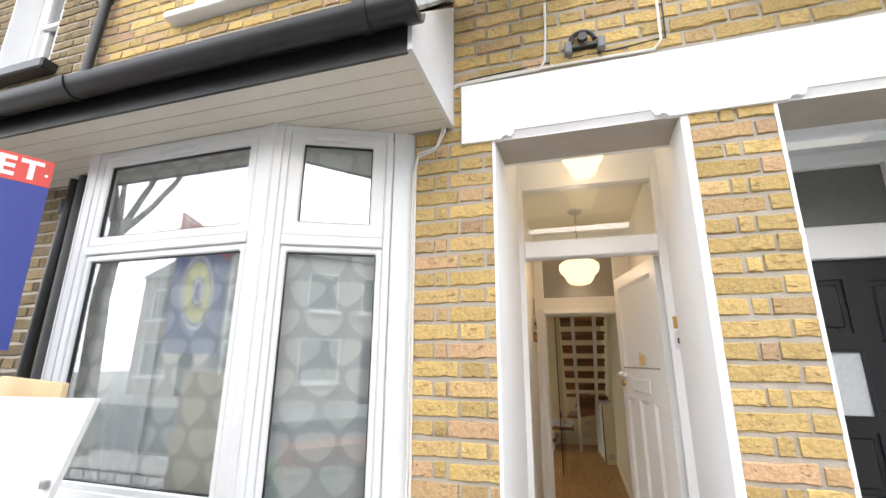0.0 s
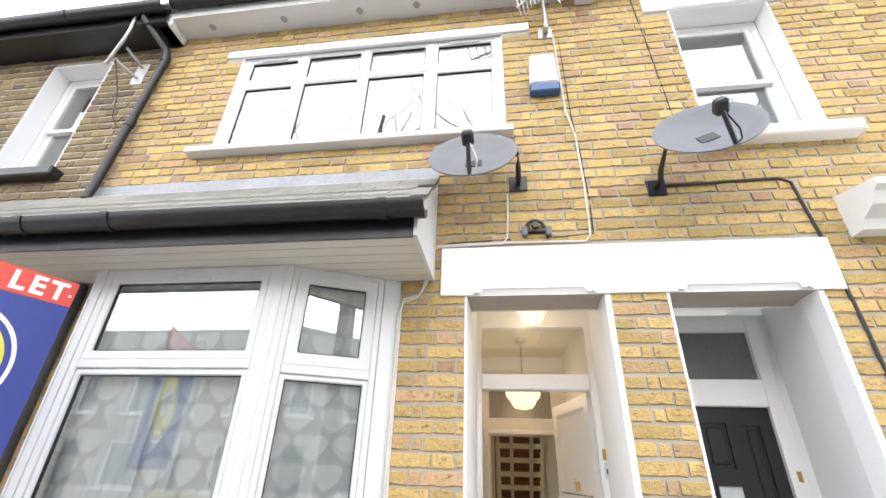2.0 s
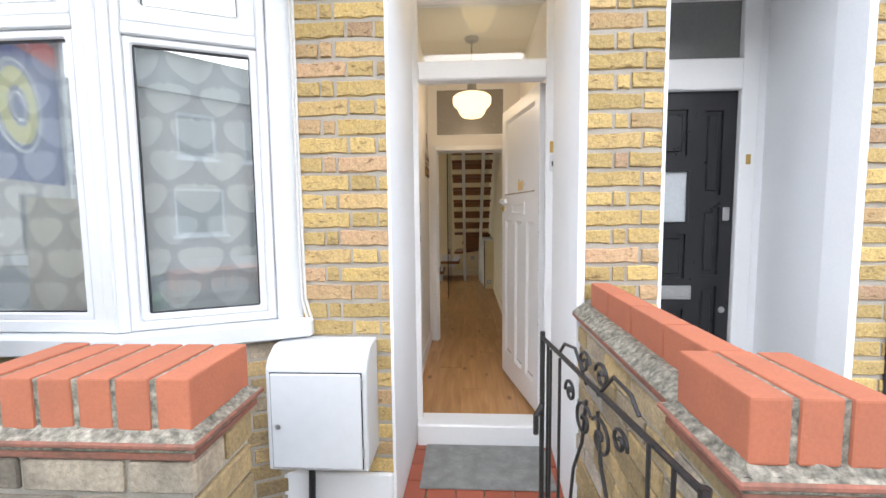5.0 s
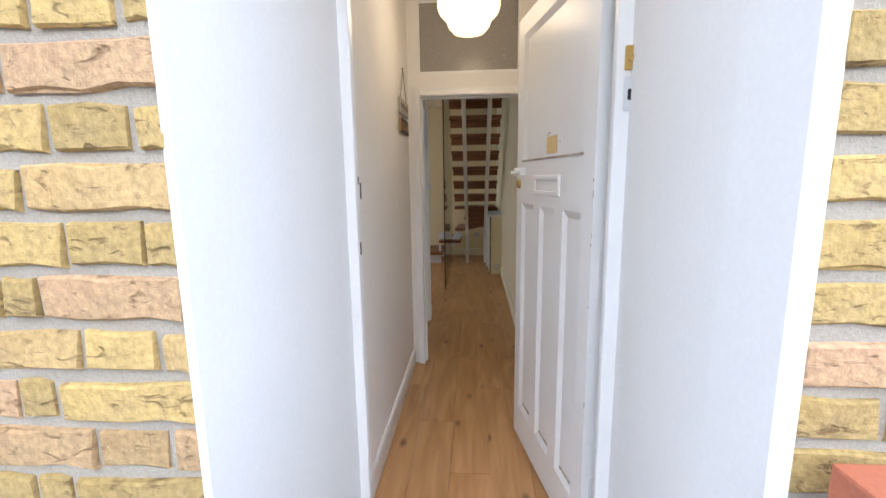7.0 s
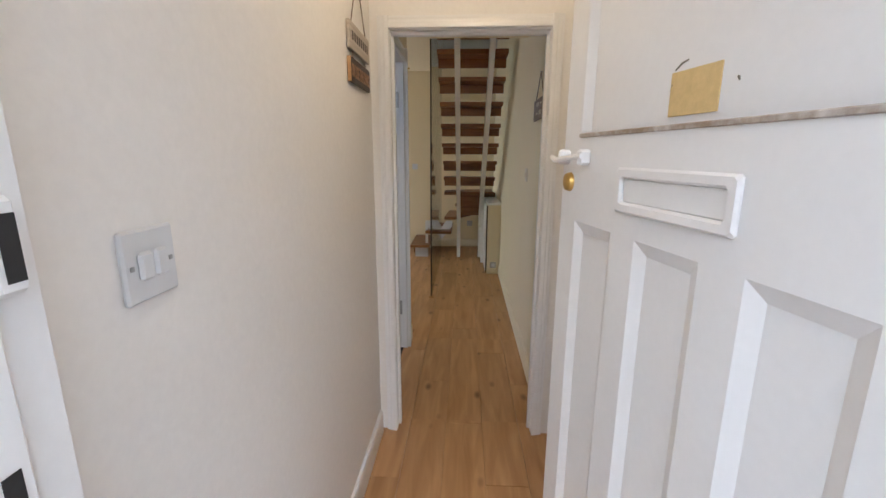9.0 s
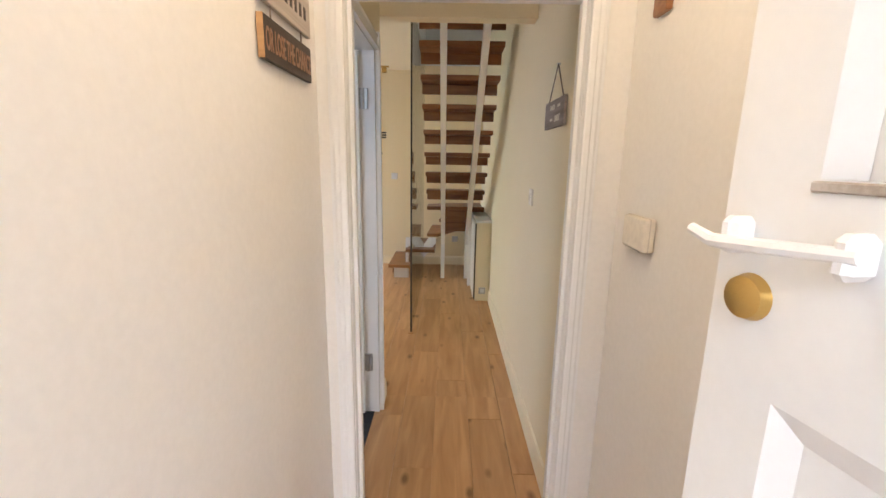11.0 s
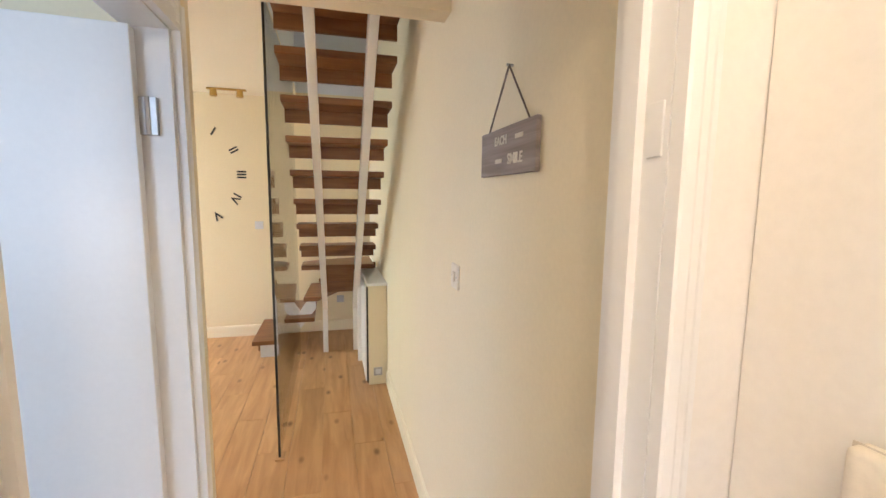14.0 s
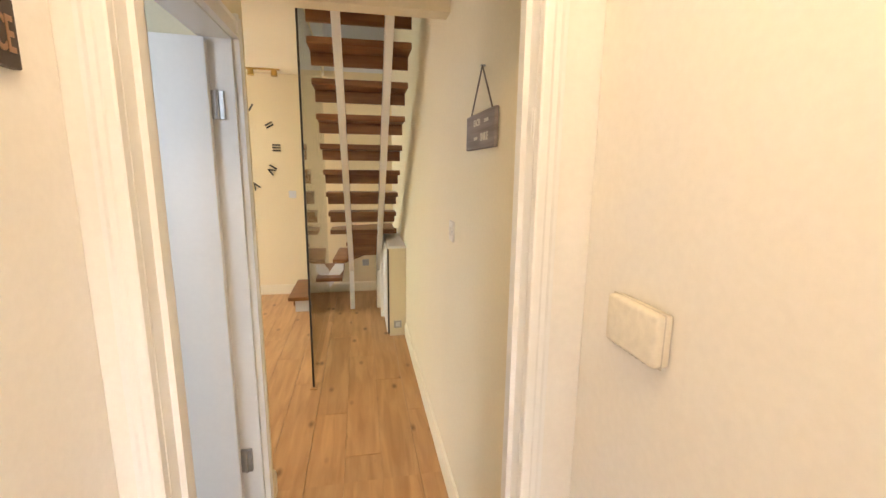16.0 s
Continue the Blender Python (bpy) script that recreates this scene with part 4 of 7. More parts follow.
part("leaf", boxes((0.004, 0.70, 0.0, 0.04, 0.02, 1.99), bevel=0.002, m=SD), GLOSS, sd)
for z in (0.272, 1.718):
    h = part("hinge", boxes((-0.116, -0.066, 5.158, 5.175, z, z + 0.10), bevel=0.001), STEEL, sd, "steel butt hinge")
    part("knuckle", tube([(-0.088, 5.158, z), (-0.088, 5.158, z + 0.10)], 0.007, 8), STEEL, h, "", True)

# ---- skirtings ----
sk = [(0.0, 0.0), (0.015, 0.0), (0.015, 0.10), (0.010, 0.118), (0.0, 0.122)]
for k, (p, q, o) in enumerate([((-0.04, 2.70, 0), (-0.04, 4.19, 0), (1, 0, 0)), ((0.87, 2.70, 0), (0.87, 4.19, 0), (-1, 0, 0)), ((0.81, 4.33, 0), (0.81, 7.24, 0), (-1, 0, 0)), ((-3.0, 8.84, 0), (0.8, 8.84, 0), (0, -1, 0)), ((-0.03, 5.29, 0), (-0.03, 5.36, 0), (1, 0, 0)), ((-3.0, 5.36, 0), (-0.03, 5.36, 0), (0, 1, 0))]):
    structure("baseboard_%d" % (k + 1), rail(sk, (p, q, o)), GLOSS if k < 2 else CREAM, ("white" if k < 2 else "cream") + " painted skirting board", "baseboard")

# ---------------- stairs ----------------
stair = thing("staircase", "open-riser staircase with dark oak treads and white strings", "staircase", (0.42, 7.0, 0))
T1, Y1, RISE, GOING = 1.15, 7.46, 0.193, 0.21
for i in range(1, 10):
    z, y = T1 + RISE * (i - 1), Y1 - GOING * (i - 1)
    tr = part("tread", boxes((0.12, 0.742, y, y + 0.235, z - 0.04, z), bevel=0.004), TREAD, stair)
    part("riser", boxes((0.122, 0.740, y + GOING - 0.005, y + GOING + 0.014, z - 0.118, z - 0.041)), TREAD, tr, "dark oak half riser")
def wedge(poly, z, label=""):
    w = part("winder_tread", prism(poly, z - 0.04, z, "z", 0.003), TREAD, stair, label)
    return w


wedge([(0.12, 7.64), (0.742, 7.64), (0.742, 8.15), (0.27, 8.0), (0.12, 7.9)], T1 - RISE)
wedge([(0.25, 8.05), (0.795, 8.10), (0.795, 8.82), (0.60, 8.82)], T1 - 2 * RISE)
wedge([(0.24, 8.10), (0.62, 8.82), (0.14, 8.82), (0.10, 8.10)], T1 - 3 * RISE)
part("half_riser", boxes((0.27, 0.79, 8.02, 8.04, T1 - 2 * RISE, T1 - RISE - 0.04)), TREAD, stair)
part("half_riser", boxes((0.30, 0.60, 8.30, 8.32, T1 - 3 * RISE, T1 - 2 * RISE - 0.04)), TREAD, stair)
wedge([(-0.16, 8.05), (0.20, 8.05), (0.20, 8.82), (-0.16, 8.82)], T1 - 4 * RISE)
wedge([(-0.37, 8.02), (-0.10, 8.02), (-0.10, 8.80), (-0.37, 8.80)], T1 - 5 * RISE, "lowest oak step")
for ys in (8.10, 8.68):
    part("step_support", boxes((-0.31, -0.13, ys, ys + 0.06, 0.0, T1 - 5 * RISE - 0.04)), UPVC, stair)
part("step_support", boxes((-0.33, -0.315, 8.12, 8.70, 0.06, T1 - 5 * RISE - 0.04)), TREAD, stair)
for x in (0.300, 0.595):
    zt = T1 + RISE * 8.0
    yt = Y1 - GOING * 8.0
    dz = RISE / GOING
    yb = 8.14
    zb = T1 - 0.10 + (Y1 - yb) * dz
    poly = [(yb + 0.035, 0.0), (yb + 0.035, zb + 0.10), (yt, zt - 0.045), (yt, zt - 0.17), (yb - 0.035, zb - 0.02 + 0.035 * dz), (yb - 0.035, 0.0)]
    part("string", prism(poly, x - 0.024, x + 0.024, "x", 0.003), GLOSS, stair, "white painted carriage string")
# V outline: the sloping cut string plus its mirror image in the glass, built solid
chev = [(-0.16, 0.50), (-0.06, 0.50), (0.03, 0.37), (0.12, 0.50), (0.21, 0.50), (0.21, 0.43), (0.03, 0.20), (-0.16, 0.44)]
part("zigzag_string", prism(chev, 8.19, 8.22, "y"), GLOSS, stair, "white V of the cut string and its reflection, modelled solid")
part("side_string", boxes((-0.17, -0.135, 8.16, 8.20, 0.0, 0.50)), GLOSS, stair)

# ---- glass screen beside the stairs ----
screen = thing("glass_screen", "frameless toughened glass screen beside the stairs", "glass screen", (0.055, 7.2, 0))
g = part("glass", boxes((0.049, 0.061, 6.36, 8.10, 0.012, 2.60), bevel=0.001), GREENGLASS, screen)
g.visible_shadow = False
part("edge", boxes((0.0485, 0.0615, 6.352, 6.3595, 0.012, 2.60)), BLACKP, screen, "dark polished glass edge")
part("shoe", boxes((0.03, 0.08, 6.33, 6.42, 0.0, 0.012), bevel=0.002), LAMINATE, screen)

# ---- cupboard under the stairs ----
cup = thing("understairs_cupboard", "low cream cupboard boxed in under the stairs", "cupboard", (0.73, 7.25, 0))
part("carcass", boxes((0.655, 0.808, 7.25, 8.80, 0.0, 0.835), bevel=0.003), CREAM, cup)
part("top", boxes((0.645, 0.808, 7.24, 8.80, 0.837, 0.86), bevel=0.003), GLOSS, cup)
part("door", boxes((0.632, 0.652, 7.27, 7.80, 0.03, 0.81), bevel=0.003), GLOSS, cup)
part("door_edge", boxes((0.641, 0.654, 7.252, 7.268, 0.02, 0.83)), BLACKP, cup)
part("post", boxes((0.60, 0.65, 7.80, 7.86, 0.0, 0.86), bevel=0.003), GLOSS, cup)
sock = thing("wall_socket", "small brushed steel socket on the cupboard front", "socket", (0.73, 7.25, 0.1))
part("plate", boxes((0.695, 0.765, 7.240, 7.249, 0.08, 0.15), bevel=0.003), STEEL, sock)
part("insert", boxes((0.71, 0.75, 7.236, 7.2395, 0.095, 0.135), bevel=0.002), UPVC, sock)

# ---------------- lamps ----------------
def opal(name, x, y, zt, drop, label, power, k=1.0):
    L = thing(name, label, "lamp", (x, y, zt))
    part("ceiling_rose", lathe([(0, 0), (0.06, 0), (0.06, -0.012), (0.045, -0.028), (0, -0.03)], 24, (x, y, zt)), STEEL, L, "", True)
    zs = zt - drop
    if drop > 0.1:
        part("stem", tube([(x, y, zt - 0.02), (x, y, zs + 0.04)], 0.006), STEEL, L, "", True)
    part("gallery", lathe([(0, 0.075), (0.038, 0.075), (0.040, 0.02), (0.055, 0.0), (0, 0.0)], 24, (x, y, zs)), STEEL, L, "dark metal gallery", True)
    shade = part("shade", lathe([(0.055 * k, 0.0), (0.13 * k, -0.012), (0.158 * k, -0.035), (0.160 * k, -0.07), (0.150 * k, -0.10), (0.115 * k, -0.135), (0.105 * k, -0.165), (0.08 * k, -0.192), (0.04 * k, -0.203), (0, -0.205)], 40, (x, y, zs)), SHADE, L, "lit opal glass schoolhouse shade", True)
    d = bpy.data.lights.new(name + "_bulb", "POINT")
    d.energy, d.color, d.shadow_soft_size = power, (1.0, 0.71, 0.43), 0.05
    b = new(name + "_bulb", d)
    b.location = (x, y, zs - 0.08)
    shade.visible_shadow = False
    b.parent = L
    b.matrix_parent_inverse = world_of(L).inverted()
    return L


opal("pendant_lamp", 0.392, 3.5, 2.75, 0.44, "opal glass pendant lamp hanging in the hall, lit", 3.8)
opal("porch_lamp", 0.43, 2.22, 2.74, 0.03, "opal glass ceiling lamp in the porch, lit", 0.7, 0.72)
# added warm area lamp at the assumed, unseen window of the back room
win = bpy.data.lights.new("back_room_fill", "AREA")
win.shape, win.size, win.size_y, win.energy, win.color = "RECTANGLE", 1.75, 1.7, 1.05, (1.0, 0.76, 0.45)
wo = new("back_room_fill", win)
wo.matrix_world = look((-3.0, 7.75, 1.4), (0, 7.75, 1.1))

# added area lamp behind the curtains, in place of daylight in the through room
win2 = bpy.data.lights.new("through_room_fill", "AREA")
win2.shape, win2.size, win2.size_y, win2.energy, win2.color = "RECTANGLE", 1.8, 1.7, 13.5, (0.78, 0.88, 1.0)
wo2 = new("through_room_fill", win2)
wo2.matrix_world = look((-1.4, 1.86, 1.72), (-1.4, 4.0, 1.6))

# ---------------- outside things ----------------
def merge(bm, other, m=None):
    me = bpy.data.meshes.new("tmp")
    other.to_mesh(me)
    other.free()
    if m is not None:
        me.transform(m)
    bm.from_mesh(me)
    bpy.data.meshes.remove(me)
    return bm


# ---- neighbour's door ----
nd = thing("neighbour_door_frame", "white door frame with grey obscure fanlight", "door frame", (1.6, DOORY, 0), kind="structure")
part("jamb", boxes((1.914, 2.009, DOORY - 0.02, DOORY + 0.07, -0.19, 2.6), bevel=0.004), GLOSS, nd)
part("jamb", boxes((1.131, 1.188, DOORY - 0.02, DOORY + 0.07, -0.19, 2.6), bevel=0.004), GLOSS, nd)
part("head", boxes((1.188, 1.914, DOORY - 0.02, DOORY + 0.07, 2.514, 2.6), bevel=0.004), GLOSS, nd)
part("transom", boxes((1.188, 1.914, DOORY - 0.03, DOORY + 0.07, 2.013, 2.185), bevel=0.006), GLOSS, nd)
part("fanlight_pane", boxes((1.188, 1.914, DOORY + 0.02, DOORY + 0.028, 2.185, 2.514)), FROSTED, nd)
part("filler", boxes((2.009, 2.066, DOORY + 0.0, DOORY + 0.06, -0.19, 2.638), (1.102, 1.131, DOORY, DOORY + 0.06, -0.19, 2.638), (1.131, 2.009, DOORY, DOORY + 0.06, 2.6, 2.638)), MASONRY, nd)
part("keep", boxes((1.952, 1.976, DOORY - 0.028, DOORY - 0.018, 1.588, 1.645), bevel=0.002), BRASS, nd, "small brass keep")
bd = thing("black_front_door", "closed black panelled front door with small window", "door", (1.61, DOORY, 0))
panels = [(1.226, 1.312, 1.721, 1.941), (1.484, 1.637, 1.645, 1.912), (1.732, 1.837, 1.416, 1.903), (1.503, 1.646, 1.258, 1.554), (1.732, 1.837, 0.939, 1.34), (1.484, 1.646, 0.919, 1.187), (1.484, 1.646, 0.156, 0.728), (1.732, 1.837, 0.136, 0.872), (1.226, 1.389, 0.919, 1.588), (1.226, 1.389, 0.156, 0.728)]
b = bmesh.new()
pierced(b, 1.19, 1.912, -0.18, 2.011, DOORY + 0.012, DOORY + 0.052, panels)
part("leaf", b, DOORBLACK, bd)
for k, (a, c, e, g) in enumerate(panels):
    if k == 3:
        part("light", boxes((a, c, DOORY + 0.022, DOORY + 0.028, e, g)), mat("white_obscure_glass", (0.55, 0.58, 0.60), 0.2), bd, "small obscure glass light")
        part("light_frame", framed(a - 0.012, c + 0.012, e - 0.012, g + 0.012, 0.014, DOORY + 0.006, DOORY + 0.02, bevel=0.002), DOORBLACK, bd)
        continue
    part("panel", boxes((a, c, DOORY + 0.026, DOORY + 0.044, e, g)), DOORBLACK, bd)
    part("raised_field", boxes((a + 0.025, c - 0.025, DOORY + 0.017, DOORY + 0.027, e + 0.025, g - 0.025), bevel=0.006), DOORBLACK, bd)
lp = part("letter_plate", boxes((1.474, 1.689, DOORY + 0.004, DOORY + 0.014, 0.791, 0.876), bevel=0.004), STEEL, bd, "silver letter plate")
part("flap", boxes((1.494, 1.67, DOORY + 0.000, DOORY + 0.006, 0.81, 0.857), bevel=0.003), STEEL, lp)
part("lock", boxes((1.852, 1.89, DOORY + 0.0, DOORY + 0.014, 1.263, 1.344), bevel=0.005), STEEL, bd, "silver door lock")
part("escutcheon", lathe([(0, 0.012), (0.016, 0.01), (0.02, 0)], 20, m=Matrix.Translation((1.871, DOORY + 0.013, 0.728)) @ Matrix.Rotation(radians(90), 4, "X")), STEEL, bd, "", True)
plate = thing("house_number_plate", "small blue and white number plate on brick", "sign", (2.19, FACE, 1.70))
part("backing", boxes((2.13, 2.26, FACE - 0.008, FACE + 0.004, 1.655, 1.755), bevel=0.003), UPVC, plate)
part("face", boxes((2.137, 2.253, FACE - 0.011, FACE - 0.007, 1.662, 1.748), bevel=0.002), mat("blue_enamel", (0.05, 0.12, 0.42), 0.25), plate)

# ---- bell push and entry fob on the front door's frame ----
bell = thing("doorbell", "brass bell push above a white entry plate", "doorbell", (0.83, DOORY, 1.6))
part("push_plate", boxes((0.834, 0.863, DOORY - 0.032, DOORY - 0.019, 1.675, 1.74), bevel=0.003), BRASS, bell)
part("button", lathe([(0, 0.008), (0.009, 0.007), (0.011, 0)], 16, m=Matrix.Translation((0.848, DOORY - 0.031, 1.707)) @ Matrix.Rotation(radians(90), 4, "X")), BRASS, bell, "", True)
part("entry_plate", boxes((0.833, 0.865, DOORY - 0.030, DOORY - 0.019, 1.565, 1.66), bevel=0.006), UPVC, bell)
part("keyhole", boxes((0.844, 0.854, DOORY - 0.033, DOORY - 0.029, 1.595, 1.625), bevel=0.002), BLACKP, bell)

# ---- meter box ----
mb = thing("meter_box", "white wall-mounted meter cupboard with sloping top", "meter box", (-0.27, FACE, 0.27))
part("body", prism([(1.515, 0.265), (FACE - 0.003, 0.265), (FACE - 0.003, 0.775), (1.60, 0.775), (1.535, 0.735), (1.515, 0.70)], -0.485, -0.065, "x", 0.006), UPVC, mb)
part("door", boxes((-0.462, -0.088, 1.503, 1.514, 0.282, 0.682), bevel=0.004), UPVC, mb, "flat white door")
part("door_gap", framed(-0.466, -0.084, 0.278, 0.686, 0.006, 1.5125, 1.516, bevel=0), BLACKP, mb, "dark gap round the door")
part("lock", lathe([(0, 0.006), (0.010, 0.005), (0.011, 0)], 14, m=Matrix.Translation((-0.435, 1.504, 0.46)) @ Matrix.Rotation(radians(90), 4, "X")), STEEL, mb)
for z in (0.33, 0.62):
    part("hinge", boxes((-0.088, -0.080, 1.504, 1.512, z, z + 0.04)), STEEL, mb)
structure("trim_plinth", boxes((-0.62, -0.002, FACE - 0.03, FACE - 0.002, -0.20, 0.135), bevel=0.006), MASONRY, "white rendered plinth at the foot of the wall", "plinth")
pipe = thing("service_pipe", "black service pipe below the meter box", "pipe", (-0.36, 1.68, 0.1))
part("pipe", tube([(-0.36, 1.66, 0.27), (-0.36, 1.66, 0.15), (-0.37, 1.65, -0.2)], 0.016), BLACKP, pipe, "", True)

# ---- left pier with brick-on-edge cap, railings ----
def capped_pier(name, x0, x1, y0, y1, top, n, label, cap_over=0.028):
    p = thing(name, label, "garden pier", ((x0 + x1) / 2, (y0 + y1) / 2, -0.215))
    part("mortar_core", boxes((x0 + 0.006, x1 - 0.006, y0 + 0.006, y1 - 0.006, -0.28, top - 0.045)), MORTAR, p)
    part("creasing_tile", boxes((x0 - cap_over * 0.55, x1 + cap_over * 0.55, y0 - cap_over * 0.55, y1 + cap_over * 0.55, top - 0.045, top - 0.030), bevel=0.003), TILE_RED, p)
    part("mortar_bed", boxes((x0 - cap_over * 0.6, x1 + cap_over * 0.6, y0 - cap_over * 0.6, y1 + cap_over * 0.6, top - 0.030, top - 0.016), bevel=0.005), CEMENT, p)
    part("creasing_tile", boxes((x0 - cap_over, x1 + cap_over, y0 - cap_over, y1 + cap_over, top - 0.016, top - 0.004), bevel=0.003), TILE_RED, p)
    bm = bmesh.new()
    q = [(x0 - cap_over + 0.006, y0 - cap_over + 0.006, x1 + cap_over - 0.006, y1 + cap_over - 0.006, top - 0.004), (x0 + 0.02, y0 + 0.02, x1 - 0.02, y1 - 0.02, top + 0.022)]
    rings = [[bm.verts.new((a, b, e)) for a, b in ((u, v), (w, v), (w, z), (u, z))] for u, v, w, z, e in q]
    for k in range(4):
        bm.faces.new((rings[0][k], rings[0][(k + 1) % 4], rings[1][(k + 1) % 4], rings[1][k]))
    bm.faces.new(rings[1]), bm.faces.new(rings[0][::-1])
    bmesh.ops.subdivide_edges(bm, edges=bm.edges[:], cuts=14, use_grid_fill=True)
    for v in bm.verts:
        if v.co.z > top:
            v.co += noise.noise_vector(v.co * 40) * 0.009
    part("cement_flaunching", bm, CEMENT, p, "rough mossy cement weathering")
    w = (x1 - x0 - 0.013 * (n - 1)) / n
    for k in range(n):
        a = x0 + k * (w + 0.013)
        bm = boxes((a, a + w, y0, y1, top + 0.008, top + 0.118), bevel=0.005, seg=2)
        bmesh.ops.transform(bm, matrix=Matrix.Translation((0, random.uniform(-0.004, 0.004), random.uniform(-0.002, 0.002))), verts=bm.verts[:])
        part("cap_brick", bm, REDBRICK, p)
        if k:
            part("cap_joint", boxes((a - 0.0135, a + 0.0005, y0 + 0.005, y1 - 0.005, top + 0.006, top + 0.113)), CEMENT, p)
    return p


def face_bricks(parent, x0, x1, y0, y1, z0, z1, material, face):
    """Bricks of a small wall, as parts: face is the side they show on, x or y at its value."""
    z, row = z0, 0
    while z < z1 - 0.03:
        h = min(COURSE - 0.014, z1 - z)
        lo, hi = (x0, x1) if face[0] == "y" else (y0, y1)
        a = lo + (0.0 if row % 2 else -0.11)
        while a < hi:
            s, e = max(a, lo), min(a + LONGB, hi)
            if e - s > 0.03:
                o = random.uniform(-0.002, 0.003)
                if face[0] == "y":
                    bx = (s, e, face[1] - 0.004 + o, face[1] + 0.03, z, z + h)
                else:
                    bx = (face[1] - 0.004 + o, face[1] + 0.03, s, e, z, z + h) if face[2] < 0 else (face[1] - 0.03, face[1] + 0.004 + o, s, e, z, z + h)
                part("brick", boxes(bx, bevel=0.004), material, parent)
            a += LONGB + 0.012
        z += COURSE
        row += 1


LONGB = 0.218
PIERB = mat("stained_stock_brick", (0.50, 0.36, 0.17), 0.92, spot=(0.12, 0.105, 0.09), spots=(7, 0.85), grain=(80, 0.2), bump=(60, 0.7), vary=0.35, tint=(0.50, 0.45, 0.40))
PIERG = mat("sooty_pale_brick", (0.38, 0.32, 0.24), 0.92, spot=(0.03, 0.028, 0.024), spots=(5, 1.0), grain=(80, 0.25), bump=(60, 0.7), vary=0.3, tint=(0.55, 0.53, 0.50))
lp_ = capped_pier("garden_pier", -0.70, -0.215, 0.655, 0.885, 0.885, 6, "yellow brick garden pier capped with orange bricks on edge")
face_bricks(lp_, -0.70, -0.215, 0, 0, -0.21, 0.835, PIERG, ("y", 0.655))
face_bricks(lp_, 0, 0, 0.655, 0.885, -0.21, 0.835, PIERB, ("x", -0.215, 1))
rp_ = capped_pier("garden_pier", 0.775, 0.99, 0.515, 0.74, 0.925, 3, "yellow brick gate pier capped with orange bricks on edge")
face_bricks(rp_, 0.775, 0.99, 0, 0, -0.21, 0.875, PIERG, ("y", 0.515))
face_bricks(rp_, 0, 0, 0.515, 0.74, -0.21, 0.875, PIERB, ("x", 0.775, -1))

gw = thing("garden_wall", "low yellow brick dividing wall with orange brick coping", "garden wall", (0.9, 1.2, -0.215))
part("mortar_core", boxes((0.836, 0.966, 0.79, FACE - 0.01, -0.28, 0.875)), MORTAR, gw)
part("creasing_tile", boxes((0.80, 1.0, 0.79, FACE - 0.01, 0.876, 0.892), bevel=0.003), TILE_RED, gw)
part("cement_bed", prism([(0.80, 0.894), (1.0, 0.894), (0.965, 0.93), (0.845, 0.93)], 0.79, FACE - 0.01, "y"), CEMENT, gw)
part("creasing_tile", boxes((0.812, 0.988, 0.79, FACE - 0.01, 0.862, 0.874), bevel=0.003), TILE_RED, gw)
y = 0.795
while y < FACE - 0.05:
    e = min(y + 0.215, FACE - 0.012)
    part("coping_brick", boxes((0.868, 0.945, y, e, 0.925, 1.025), bevel=0.005, seg=2), REDBRICK, gw)
    y = e + 0.010
face_bricks(gw, 0, 0, 0.79, FACE - 0.012, -0.21, 0.86, PIERB, ("x", 0.83, -1))

# ---- wrought iron gate, open towards the house ----
gate = thing("iron_gate", "black wrought iron garden gate with scrolls, standing open", "gate", (0.70, 0.5, -0.2))
G0, G1 = Vector((0.705, 0.50)), Vector((0.585, 1.22))
gd = (G1 - G0).normalized()
GM = Matrix.Translation((G0.x, G0.y, 0)) @ Matrix.Rotation(math.atan2(gd.y, gd.x), 4, "Z")
GL = (G1 - G0).length


def bar(name, pts, r, sides=6, parent=None):
    return part(name, tube([GM @ Vector(p) for p in pts], r, sides), IRON, parent or gate, "", True)


def scroll(cx, cz, r, turns, start, flip=1, n=26, r0=0.15):
    return [(cx + flip * r * (r0 + (1 - r0) * k / n) * math.cos(start + 2 * math.pi * turns * k / n), 0, cz + r * (r0 + (1 - r0) * k / n) * math.sin(start + 2 * math.pi * turns * k / n)) for k in range(n + 1)]


ZT, ZB = 0.895, -0.13
bar("hinge_post", [(0, 0, ZB), (0, 0, ZT + 0.01)], 0.010)
bar("free_post", [(GL, 0, ZB), (GL, 0, ZT + 0.05)], 0.008)
bar("top_rail", [(0, 0, ZT), (GL, 0, ZT + 0.03)], 0.007)
bar("bottom_rail", [(0, 0, ZB + 0.06), (GL, 0, ZB + 0.06)], 0.007)
bar("middle_rail", [(0, 0, 0.33), (GL, 0, 0.33)], 0.006)
bar("edge_bar", [(GL - 0.05, 0, ZB + 0.06), (GL - 0.05, 0, ZT + 0.028)], 0.0045)
for k in range(1, 10):
    u = GL * k / 10
    low_only = 3 <= k <= 7
    bar("bar", [(u, 0, ZB + 0.06), (u, 0, 0.33 if low_only else ZT + 0.02 * u)], 0.0045)
c = GL * 0.52
